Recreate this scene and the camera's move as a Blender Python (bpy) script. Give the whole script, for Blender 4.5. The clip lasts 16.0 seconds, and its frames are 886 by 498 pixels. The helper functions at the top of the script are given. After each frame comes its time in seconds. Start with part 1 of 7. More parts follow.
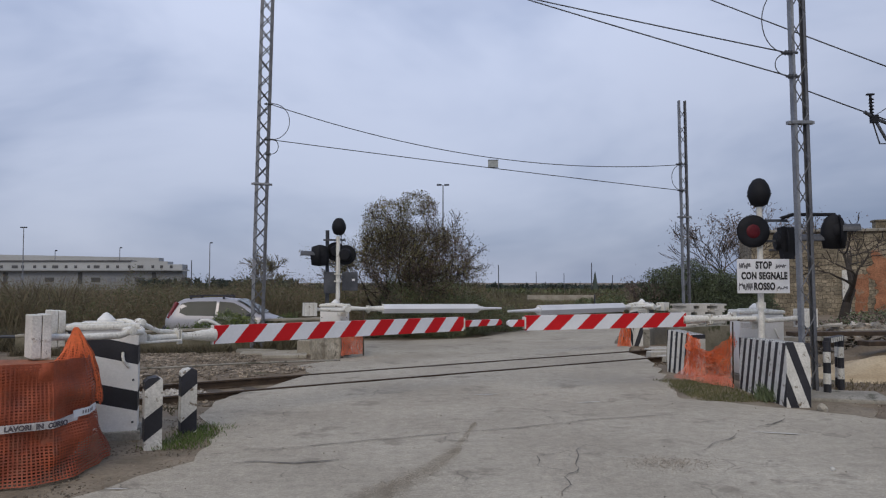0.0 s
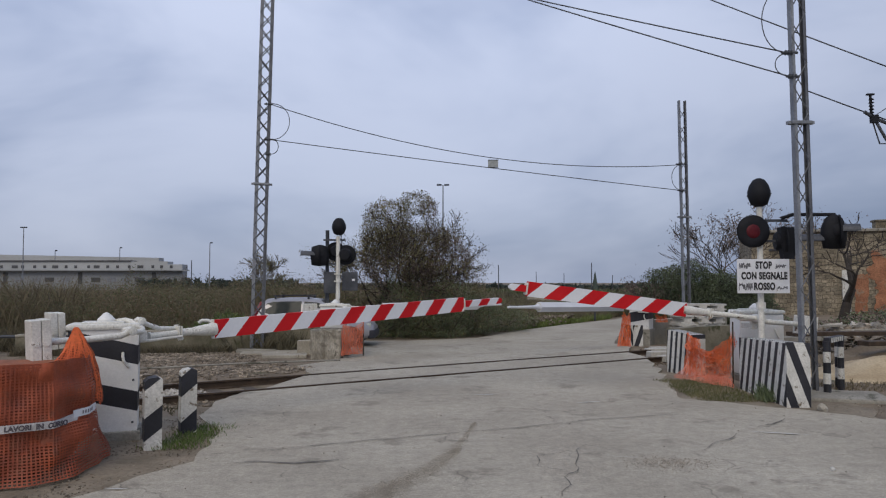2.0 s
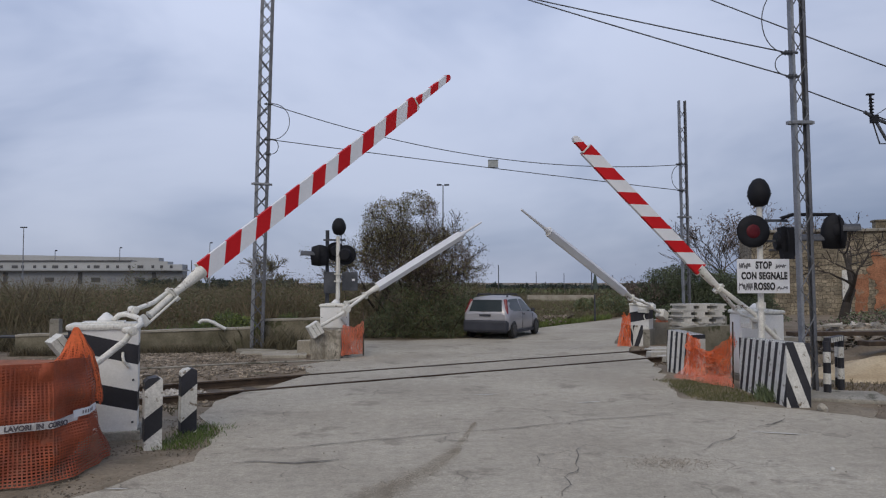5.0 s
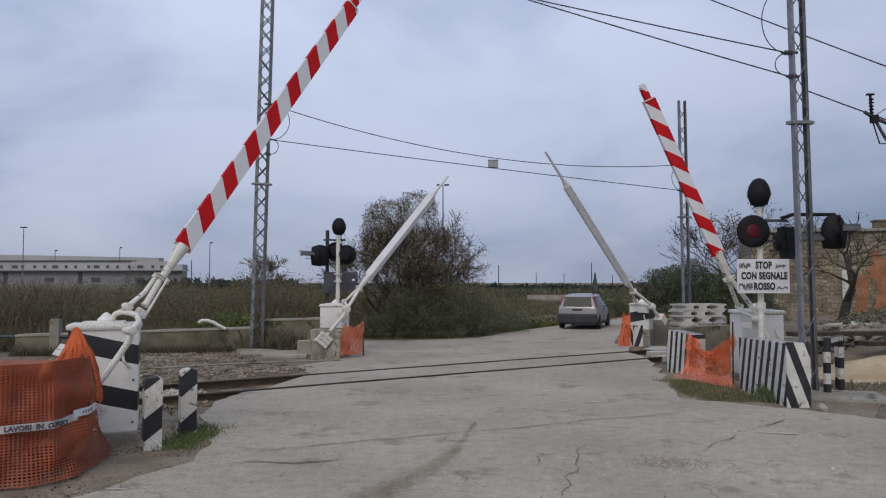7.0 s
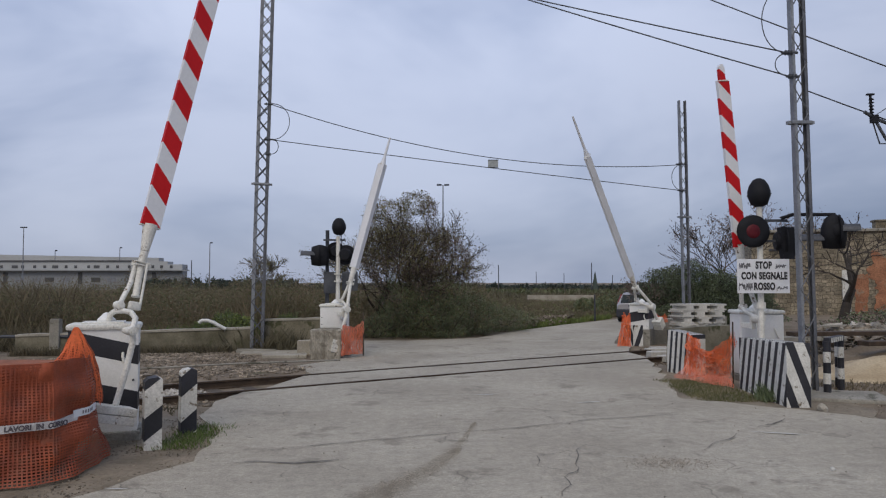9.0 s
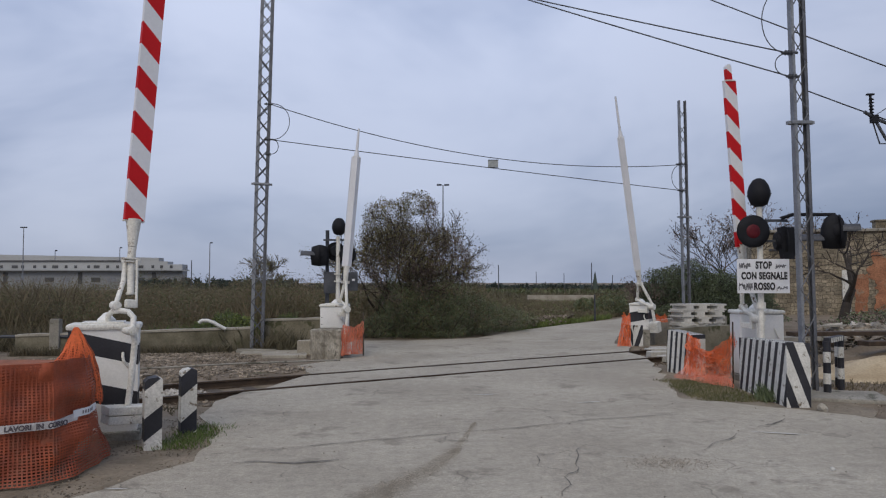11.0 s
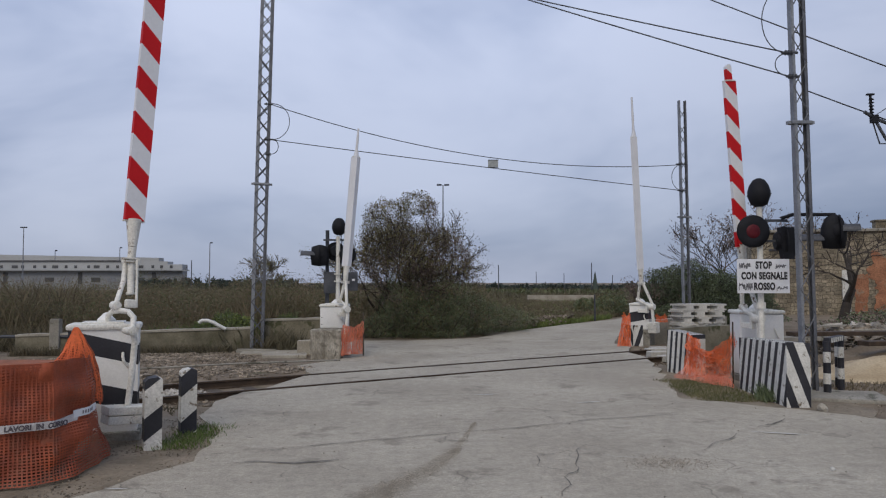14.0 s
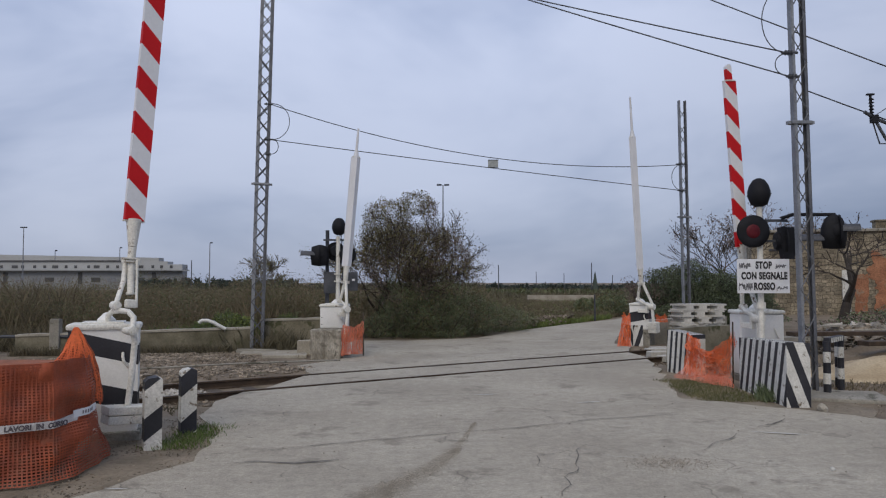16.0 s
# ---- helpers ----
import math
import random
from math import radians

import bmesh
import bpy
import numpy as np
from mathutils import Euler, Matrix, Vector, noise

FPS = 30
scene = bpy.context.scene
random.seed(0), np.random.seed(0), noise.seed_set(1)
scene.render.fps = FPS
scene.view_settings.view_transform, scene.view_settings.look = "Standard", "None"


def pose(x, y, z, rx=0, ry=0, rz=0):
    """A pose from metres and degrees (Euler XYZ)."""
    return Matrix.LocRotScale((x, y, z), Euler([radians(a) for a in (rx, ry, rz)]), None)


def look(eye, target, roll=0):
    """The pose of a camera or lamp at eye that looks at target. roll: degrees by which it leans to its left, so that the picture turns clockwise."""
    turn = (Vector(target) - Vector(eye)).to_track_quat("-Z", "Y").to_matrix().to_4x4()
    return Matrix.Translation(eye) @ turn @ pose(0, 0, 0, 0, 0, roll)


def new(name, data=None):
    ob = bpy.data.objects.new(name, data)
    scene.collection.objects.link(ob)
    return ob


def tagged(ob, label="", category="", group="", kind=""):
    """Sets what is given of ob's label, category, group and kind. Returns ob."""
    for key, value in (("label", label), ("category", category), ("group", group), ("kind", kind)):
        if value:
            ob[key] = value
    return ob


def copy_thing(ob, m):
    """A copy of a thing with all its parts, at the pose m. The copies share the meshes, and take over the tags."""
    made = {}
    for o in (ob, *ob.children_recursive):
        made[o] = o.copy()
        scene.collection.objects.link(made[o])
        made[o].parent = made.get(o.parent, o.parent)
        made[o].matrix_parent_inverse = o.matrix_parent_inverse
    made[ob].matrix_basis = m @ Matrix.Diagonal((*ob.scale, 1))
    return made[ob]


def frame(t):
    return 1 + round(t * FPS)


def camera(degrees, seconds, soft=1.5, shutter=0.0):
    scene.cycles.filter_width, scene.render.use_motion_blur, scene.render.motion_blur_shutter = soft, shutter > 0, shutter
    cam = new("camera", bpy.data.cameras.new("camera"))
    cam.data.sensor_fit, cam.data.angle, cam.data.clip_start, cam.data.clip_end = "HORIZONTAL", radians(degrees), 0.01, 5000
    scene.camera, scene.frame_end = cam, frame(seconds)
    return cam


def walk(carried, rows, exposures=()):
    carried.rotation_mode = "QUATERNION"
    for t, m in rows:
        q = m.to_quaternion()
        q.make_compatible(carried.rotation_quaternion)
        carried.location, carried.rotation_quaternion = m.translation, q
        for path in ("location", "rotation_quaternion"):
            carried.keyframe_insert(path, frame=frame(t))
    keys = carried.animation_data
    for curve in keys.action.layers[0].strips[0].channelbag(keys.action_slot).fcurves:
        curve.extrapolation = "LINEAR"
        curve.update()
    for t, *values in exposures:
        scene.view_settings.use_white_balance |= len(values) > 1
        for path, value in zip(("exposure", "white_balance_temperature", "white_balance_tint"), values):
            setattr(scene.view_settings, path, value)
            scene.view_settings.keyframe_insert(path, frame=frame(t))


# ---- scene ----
from mathutils.geometry import delaunay_2d_cdt

cam = camera(62.2, 16.0, soft=1.2)
EYE = pose(0, 0, 1.81, 92.6, 0, 0)
walk(cam, [(0, EYE), (16.0, EYE)])

# ---- light: an overcast sky with a wide, weak sun ----
world = bpy.data.worlds.new("overcast_sky")
scene.world = world
world.use_nodes = True
wn, wl = world.node_tree.nodes, world.node_tree.links
wn.clear()
w_out = wn.new("ShaderNodeOutputWorld")
w_bg = wn.new("ShaderNodeBackground")
w_sky = wn.new("ShaderNodeTexSky")
w_sky.sky_type = "NISHITA"
w_sky.sun_disc = False
w_sky.sun_elevation, w_sky.sun_rotation = radians(42), radians(200)
w_dim = wn.new("ShaderNodeVectorMath")
w_dim.operation = "SCALE"
w_dim.inputs["Scale"].default_value = 0.10
w_co = wn.new("ShaderNodeTexCoord")
w_map = wn.new("ShaderNodeMapping")
w_map.inputs["Scale"].default_value = (1.0, 1.0, 2.5)
w_map.inputs["Rotation"].default_value = (0.0, radians(9), 0.0)
w_n1 = wn.new("ShaderNodeTexNoise")
w_n1.inputs["Scale"].default_value, w_n1.inputs["Detail"].default_value = 1.6, 5.0
w_n1.inputs["Roughness"].default_value = 0.52
w_n1.inputs["Distortion"].default_value = 0.35
w_ramp = wn.new("ShaderNodeValToRGB")
w_ramp.color_ramp.interpolation = "EASE"
w_ramp.color_ramp.elements[0].position, w_ramp.color_ramp.elements[0].color = 0.30, (0.285, 0.365, 0.570, 1)
w_ramp.color_ramp.elements[1].position, w_ramp.color_ramp.elements[1].color = 0.68, (0.650, 0.720, 0.925, 1)
w_mix = wn.new("ShaderNodeMix")
w_mix.data_type = "RGBA"
w_mix.inputs["Factor"].default_value = 0.9
wl.new(w_co.outputs["Generated"], w_map.inputs["Vector"])
wl.new(w_map.outputs["Vector"], w_n1.inputs["Vector"])
wl.new(w_n1.outputs["Fac"], w_ramp.inputs["Fac"])
wl.new(w_sky.outputs["Color"], w_dim.inputs[0])
wl.new(w_dim.outputs["Vector"], w_mix.inputs["A"])
wl.new(w_ramp.outputs["Color"], w_mix.inputs["B"])
w_sep = wn.new("ShaderNodeSeparateXYZ")
w_low = wn.new("ShaderNodeMapRange")
for key, value in (("From Min", 0.0), ("From Max", 0.34), ("To Min", 0.70), ("To Max", 1.0)):
    w_low.inputs[key].default_value = value
w_fall = wn.new("ShaderNodeVectorMath")
w_fall.operation = "SCALE"
wl.new(w_co.outputs["Generated"], w_sep.inputs["Vector"])
wl.new(w_sep.outputs["Z"], w_low.inputs["Value"])
wl.new(w_mix.outputs["Result"], w_fall.inputs[0])
wl.new(w_low.outputs["Result"], w_fall.inputs["Scale"])
# the sky away from the sun is a little duller
w_side = wn.new("ShaderNodeMapRange")
for key, value in (("From Min", 0.10), ("From Max", 0.60), ("To Min", 1.0), ("To Max", 0.84)):
    w_side.inputs[key].default_value = value
w_dull = wn.new("ShaderNodeVectorMath")
w_dull.operation = "SCALE"
wl.new(w_sep.outputs["X"], w_side.inputs["Value"])
wl.new(w_fall.outputs["Vector"], w_dull.inputs[0])
wl.new(w_side.outputs["Result"], w_dull.inputs["Scale"])
wl.new(w_dull.outputs["Vector"], w_bg.inputs["Color"])
wl.new(w_bg.outputs["Background"], w_out.inputs["Surface"])
w_bg.inputs["Strength"].default_value = 1.0

sun = new("sun", bpy.data.lights.new("sun", "SUN"))
sun.data.energy, sun.data.angle, sun.data.color = 1.25, radians(40), (1.0, 0.87, 0.66)
sun.matrix_basis = look((-6, -14, 20), (0, 6, 0))
scene.view_settings.exposure = 0.0


# ---- materials ----
def material(name, c1, c2, scale=3.0, rough=0.75, metal=0.0, bump=0.25, fine=60.0, stain=None, stain_at=0.62,
             stain_scale=5.0, island=0.0, per_object=0.0, stretch=(1, 1, 1), grain_by=0.15, spec=0.5):
    m = bpy.data.materials.new(name)
    m.use_nodes = True
    n, l = m.node_tree.nodes, m.node_tree.links
    b = n["Principled BSDF"]
    co = n.new("ShaderNodeTexCoord")
    mp = n.new("ShaderNodeMapping")
    mp.inputs["Scale"].default_value = stretch
    l.new(co.outputs["Object"], mp.inputs["Vector"])
    big = n.new("ShaderNodeTexNoise")
    big.inputs["Scale"].default_value, big.inputs["Detail"].default_value = scale, 5.0
    small = n.new("ShaderNodeTexNoise")
    small.inputs["Scale"].default_value, small.inputs["Detail"].default_value = fine, 3.0
    l.new(mp.outputs["Vector"], big.inputs["Vector"])
    l.new(mp.outputs["Vector"], small.inputs["Vector"])
    ramp = n.new("ShaderNodeValToRGB")
    ramp.color_ramp.elements[0].position, ramp.color_ramp.elements[0].color = 0.35, (*c1, 1)
    ramp.color_ramp.elements[1].position, ramp.color_ramp.elements[1].color = 0.66, (*c2, 1)
    l.new(big.outputs["Fac"], ramp.inputs["Fac"])
    grain = n.new("ShaderNodeMapRange")
    grain.inputs["From Min"].default_value, grain.inputs["From Max"].default_value = 0.3, 0.7
    grain.inputs["To Min"].default_value, grain.inputs["To Max"].default_value = 1 - grain_by * 1.2, 1 + grain_by * 0.8
    l.new(small.outputs["Fac"], grain.inputs["Value"])
    mul = n.new("ShaderNodeVectorMath")
    mul.operation = "SCALE"
    l.new(ramp.outputs["Color"], mul.inputs[0])
    l.new(grain.outputs["Result"], mul.inputs["Scale"])
    colour = mul.outputs["Vector"]
    if stain:
        sn = n.new("ShaderNodeTexNoise")
        sn.inputs["Scale"].default_value, sn.inputs["Detail"].default_value = stain_scale, 8.0
        sn.inputs["Roughness"].default_value = 0.65
        l.new(mp.outputs["Vector"], sn.inputs["Vector"])
        sr = n.new("ShaderNodeMapRange")
        sr.inputs["From Min"].default_value, sr.inputs["From Max"].default_value = stain_at, stain_at + 0.06
        l.new(sn.outputs["Fac"], sr.inputs["Value"])
        mx = n.new("ShaderNodeMix")
        mx.data_type = "RGBA"
        mx.inputs["B"].default_value = (*stain, 1)
        l.new(sr.outputs["Result"], mx.inputs["Factor"])
        l.new(colour, mx.inputs["A"])
        colour = mx.outputs["Result"]
    for amount, kind, out in ((island, "ShaderNodeNewGeometry", "Random Per Island"), (per_object, "ShaderNodeObjectInfo", "Random")):
        if amount:
            src = n.new(kind)
            vr = n.new("ShaderNodeMapRange")
            vr.inputs["To Min"].default_value, vr.inputs["To Max"].default_value = 1 - amount, 1 + amount
            l.new(src.outputs[out], vr.inputs["Value"])
            sc = n.new("ShaderNodeVectorMath")
            sc.operation = "SCALE"
            l.new(colour, sc.inputs[0])
            l.new(vr.outputs["Result"], sc.inputs["Scale"])
            colour = sc.outputs["Vector"]
    l.new(colour, b.inputs["Base Color"])
    rr = n.new("ShaderNodeMapRange")
    rr.inputs["To Min"].default_value, rr.inputs["To Max"].default_value = max(0.03, rough - 0.12), min(1.0, rough + 0.12)
    l.new(big.outputs["Fac"], rr.inputs["Value"])
    l.new(rr.outputs["Result"], b.inputs["Roughness"])
    b.inputs["Metallic"].default_value = metal
    b.inputs["Specular IOR Level"].default_value = spec
    if bump:
        bp = n.new("ShaderNodeBump")
        bp.inputs["Strength"].default_value, bp.inputs["Distance"].default_value = bump, 0.01
        l.new(small.outputs["Fac"], bp.inputs["Height"])
        l.new(bp.outputs["Normal"], b.inputs["Normal"])
    return m


def road_material(name, c1, c2):
    """Bleached asphalt: broad patches, mottling, speckle and a web of fine cracks."""
    m = material(name, c1, c2, 0.45, 0.92, 0, 0.7, 70, tuple(v * 0.80 for v in c1), 0.57, 1.1)
    n, l = m.node_tree.nodes, m.node_tree.links
    b = n["Principled BSDF"]
    colour = b.inputs["Base Color"].links[0].from_socket
    co = n.new("ShaderNodeTexCoord")

    def times(value, lo, hi, to_lo, to_hi, below):
        r = n.new("ShaderNodeMapRange")
        for k, v in (("From Min", lo), ("From Max", hi), ("To Min", to_lo), ("To Max", to_hi)):
            r.inputs[k].default_value = v
        l.new(value, r.inputs["Value"])
        s = n.new("ShaderNodeVectorMath")
        s.operation = "SCALE"
        l.new(below, s.inputs[0])
        l.new(r.outputs["Result"], s.inputs["Scale"])
        return s.outputs["Vector"]

    for scale, lo, hi in ((7.0, 0.88, 1.10), (26.0, 0.86, 1.13), (140.0, 0.80, 1.2)):
        t = n.new("ShaderNodeTexNoise")
        t.inputs["Scale"].default_value, t.inputs["Detail"].default_value = scale, 4.0
        l.new(co.outputs["Object"], t.inputs["Vector"])
        colour = times(t.outputs["Fac"], 0.32, 0.68, lo, hi, colour)
    # cracks: warped cell edges, only in some stretches
    warp = n.new("ShaderNodeTexNoise")
    warp.inputs["Scale"].default_value, warp.inputs["Detail"].default_value = 2.2, 6.0
    l.new(co.outputs["Object"], warp.inputs["Vector"])
    mixv = n.new("ShaderNodeMix")
    mixv.data_type = "VECTOR"
    mixv.inputs["Factor"].default_value = 0.35
    l.new(co.outputs["Object"], mixv.inputs["A"])
    l.new(warp.outputs["Color"], mixv.inputs["B"])
    vor = n.new("ShaderNodeTexVoronoi")
    vor.feature = "DISTANCE_TO_EDGE"
    vor.inputs["Scale"].default_value = 1.1
    l.new(mixv.outputs["Result"], vor.inputs["Vector"])
    edge = n.new("ShaderNodeMapRange")
    edge.inputs["From Min"].default_value, edge.inputs["From Max"].default_value = 0.0, 0.010
    edge.inputs["To Min"].default_value, edge.inputs["To Max"].default_value = 1.0, 0.0
    l.new(vor.outputs["Distance"], edge.inputs["Value"])
    mask = n.new("ShaderNodeTexNoise")
    mask.inputs["Scale"].default_value = 0.55
    l.new(co.outputs["Object"], mask.inputs["Vector"])
    mr = n.new("ShaderNodeMapRange")
    mr.inputs["From Min"].default_value, mr.inputs["From Max"].default_value = 0.50, 0.60
    l.new(mask.outputs["Fac"], mr.inputs["Value"])
    both = n.new("ShaderNodeMath")
    both.operation = "MULTIPLY"
    l.new(edge.outputs["Result"], both.inputs[0])
    l.new(mr.outputs["Result"], both.inputs[1])
    l.new(times(both.outputs["Value"], 0, 1, 1.0, 0.55, colour), b.inputs["Base Color"])
    return m


ASPHALT = road_material("worn_pale_asphalt", (0.325, 0.290, 0.230), (0.418, 0.380, 0.308))
ASPHALT_OLD = road_material("patched_asphalt", (0.320, 0.285, 0.227), (0.408, 0.372, 0.304))
CRACK = material("crack_dirt", (0.075, 0.066, 0.056), (0.15, 0.132, 0.112), 6, 0.95, 0, 0.4)
TRAIL = material("sand_trail", (0.22, 0.19, 0.15), (0.31, 0.275, 0.225), 5, 0.95, 0, 0.5)
CHALK = material("pale_scuff", (0.46, 0.45, 0.42), (0.56, 0.55, 0.52), 7, 0.9, 0, 0.3)
DUST = material("pale_dusty_soil", (0.155, 0.125, 0.086), (0.255, 0.212, 0.155), 1.6, 0.95, 0, 0.8, 22, (0.15, 0.125, 0.09), 0.58, 3.0)
EARTH = material("dry_earth", (0.125, 0.094, 0.062), (0.225, 0.178, 0.124), 1.1, 0.95, 0, 0.9, 16, (0.085, 0.075, 0.036), 0.57, 1.4)
SAND = material("yellow_sand", (0.36, 0.27, 0.16), (0.50, 0.40, 0.26), 2.0, 0.95, 0, 0.6, 25)
RUBBLE = material("brown_rubble", (0.120, 0.096, 0.069), (0.31, 0.258, 0.198), 3, 0.95, 0, 0.6, 40, island=0.5)
PALE_STONE = material("pale_ballast_stone", (0.22, 0.20, 0.17), (0.46, 0.43, 0.385), 4, 0.9, 0, 0.6, 40, island=0.4)
STONE = material("ballast_stone", (0.105, 0.082, 0.058), (0.25, 0.208, 0.155), 4, 0.9, 0, 0.6, 40, island=0.4)
RAIL_STEEL = material("rusty_rail", (0.055, 0.038, 0.026), (0.10, 0.068, 0.045), 5, 0.75, 0.4, 0.4)
RAIL_TOP = material("worn_rail_top", (0.11, 0.10, 0.09), (0.2, 0.19, 0.18), 5, 0.4, 0.9, 0.2)
TIMBER = material("old_sleeper", (0.06, 0.048, 0.036), (0.11, 0.09, 0.07), 3, 0.9, 0, 0.6)
CONCRETE = material("weathered_concrete", (0.20, 0.185, 0.155), (0.33, 0.31, 0.265), 1.6, 0.9, 0, 0.6, 35, (0.10, 0.095, 0.07), 0.58, 3.0)
MOSSY = material("mossy_concrete", (0.105, 0.095, 0.06), (0.22, 0.195, 0.14), 1.9, 0.95, 0, 0.6, 25, (0.07, 0.072, 0.035), 0.56, 2.2)
ROUGH_STONE = material("rough_weathered_stone", (0.17, 0.15, 0.115), (0.40, 0.37, 0.31), 3.2, 0.95, 0, 0.9, 22, (0.05, 0.045, 0.035), 0.60, 3.2, grain_by=0.25, stretch=(1.6, 1.6, 0.6))
SLAB = material("beige_slab", (0.29, 0.262, 0.212), (0.40, 0.37, 0.31), 2.0, 0.9, 0, 0.4, 30, (0.18, 0.155, 0.12), 0.6, 4)
CONCRETE_PALE = material("pale_concrete", (0.42, 0.40, 0.36), (0.56, 0.54, 0.49), 2.0, 0.9, 0, 0.4, 40, (0.25, 0.23, 0.2), 0.62, 5)
WHITE = material("white_enamel", (0.68, 0.675, 0.65), (0.80, 0.795, 0.775), 2.0, 0.5, 0, 0.12, 50, (0.30, 0.22, 0.14), 0.69, 6, grain_by=0.05)
WHITE_DIRTY = material("dirty_white_paint", (0.60, 0.585, 0.53), (0.76, 0.745, 0.69), 3.0, 0.55, 0, 0.25, 45, (0.15, 0.10, 0.06), 0.61, 6)
WHITE_WALL = material("limewashed_white", (0.53, 0.52, 0.48), (0.68, 0.67, 0.63), 3.0, 0.85, 0, 0.5, 40, (0.17, 0.14, 0.10), 0.575, 9)
BLACK = material("black_paint", (0.012, 0.012, 0.016), (0.028, 0.028, 0.036), 3.0, 0.55, 0, 0.2, 40, (0.10, 0.095, 0.09), 0.68, 8)
BOARD_WHITE = material("reflective_white", (0.68, 0.69, 0.72), (0.73, 0.74, 0.77), 1.5, 0.5, 0, 0.02, 30, grain_by=0.03, spec=0.3)
BOARD_RED = material("reflective_red", (0.49, 0.010, 0.014), (0.56, 0.014, 0.018), 1.5, 0.55, 0, 0.02, 30, grain_by=0.03, spec=0.18)
BOARD_BACK = material("boom_back_white", (0.62, 0.63, 0.66), (0.69, 0.70, 0.73), 1.5, 0.45, 0, 0.02, 30, grain_by=0.03, spec=0.3)
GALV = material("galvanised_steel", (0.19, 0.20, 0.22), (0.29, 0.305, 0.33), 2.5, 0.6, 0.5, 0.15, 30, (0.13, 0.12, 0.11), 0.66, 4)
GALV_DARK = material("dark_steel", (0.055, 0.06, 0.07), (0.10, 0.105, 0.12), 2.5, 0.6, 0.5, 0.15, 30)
# darker galvanised tone: the lacing, and the mast channels on the shaded side
GALV_MID = material("dull_shaded_steel", (0.105, 0.11, 0.125), (0.165, 0.172, 0.19), 2.5, 0.6, 0.4, 0.15, 30, (0.09, 0.085, 0.08), 0.64, 4)
WIRE = material("wire_copper_dark", (0.05, 0.053, 0.06), (0.08, 0.083, 0.09), 4, 0.6, 0.4, 0)
PLATE = material("grey_plate", (0.28, 0.30, 0.30), (0.36, 0.38, 0.38), 8, 0.6, 0.2, 0.1)
LAMP_BLACK = material("matt_black_housing", (0.006, 0.0065, 0.009), (0.015, 0.016, 0.021), 3, 0.7, 0, 0.05, spec=0.25)
LAMP_RED = material("unlit_red_lens", (0.060, 0.004, 0.009), (0.095, 0.006, 0.012), 6, 0.5, 0, 0.3, 40, spec=0.25)
NET = material("orange_mesh_plastic", (0.62, 0.105, 0.025), (0.78, 0.16, 0.04), 2.2, 0.6, 0, 0.1, 30, (0.45, 0.10, 0.04), 0.6, 3)
NET_OLD = material("soiled_orange_mesh", (0.22, 0.046, 0.019), (0.38, 0.080, 0.028), 3.0, 0.65, 0, 0.1, 30, (0.24, 0.07, 0.035), 0.54, 3.5)
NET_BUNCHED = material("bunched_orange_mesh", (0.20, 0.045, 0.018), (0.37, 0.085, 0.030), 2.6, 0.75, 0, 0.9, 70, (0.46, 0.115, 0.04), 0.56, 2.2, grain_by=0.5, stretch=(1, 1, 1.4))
NET_FADED = material("faded_mesh_plastic", (0.66, 0.16, 0.08), (0.80, 0.27, 0.16), 2.2, 0.6, 0, 0.1, 30)
WRAPPED = material("brown_wrapped_load", (0.19, 0.062, 0.030), (0.34, 0.115, 0.05), 2.5, 0.85, 0, 0.4, 20)
TAPE = material("grey_white_tape", (0.42, 0.40, 0.40), (0.56, 0.54, 0.54), 4, 0.6, 0, 0.1)
TAPE_INK = material("tape_ink", (0.06, 0.05, 0.06), (0.10, 0.09, 0.10), 4, 0.7, 0, 0)
SIGN_WHITE = material("sign_white", (0.62, 0.63, 0.66), (0.72, 0.73, 0.76), 3, 0.5, 0, 0.05, 30, (0.45, 0.44, 0.42), 0.66, 6, grain_by=0.04)
INK = material("sign_black", (0.012, 0.012, 0.014), (0.02, 0.02, 0.024), 4, 0.6, 0, 0)
GRAFFITI = material("grey_scrawl", (0.10, 0.10, 0.11), (0.2, 0.2, 0.22), 9, 0.7, 0, 0)
BARK = material("bark", (0.026, 0.021, 0.017), (0.055, 0.044, 0.036), 4, 0.95, 0, 0.6)
TWIG = material("grey_brown_twig", (0.06, 0.048, 0.04), (0.115, 0.095, 0.08), 3, 0.95, 0, 0.2, island=0.3)
LEAF_OLIVE = material("leaf_olive", (0.095, 0.090, 0.036), (0.185, 0.160, 0.060), 1.2, 0.7, 0, 0, island=0.3)
LEAF_RUST = material("leaf_russet", (0.098, 0.072, 0.062), (0.165, 0.122, 0.098), 1.2, 0.8, 0, 0, island=0.3)
LEAF_DARK = material("leaf_dark_green", (0.070, 0.100, 0.046), (0.132, 0.165, 0.082), 1.2, 0.7, 0, 0, island=0.3)
LEAF_GREY = material("leaf_grey_green", (0.042, 0.052, 0.032), (0.082, 0.094, 0.058), 1.2, 0.75, 0, 0, island=0.4)
GRASS_DRY = material("dry_grass", (0.100, 0.082, 0.050), (0.185, 0.150, 0.094), 0.25, 0.9, 0, 0, island=0.35)
GRASS_MIX = material("brown_green_scrub", (0.078, 0.076, 0.044), (0.145, 0.120, 0.078), 0.14, 0.9, 0, 0, island=0.35)
GRASS_GREEN = material("fresh_grass", (0.090, 0.138, 0.034), (0.165, 0.205, 0.058), 0.6, 0.85, 0, 0, island=0.35)
GRASS_SHORT = material("trodden_grass", (0.090, 0.098, 0.036), (0.165, 0.150, 0.072), 1.6, 0.85, 0, 0, island=0.3)
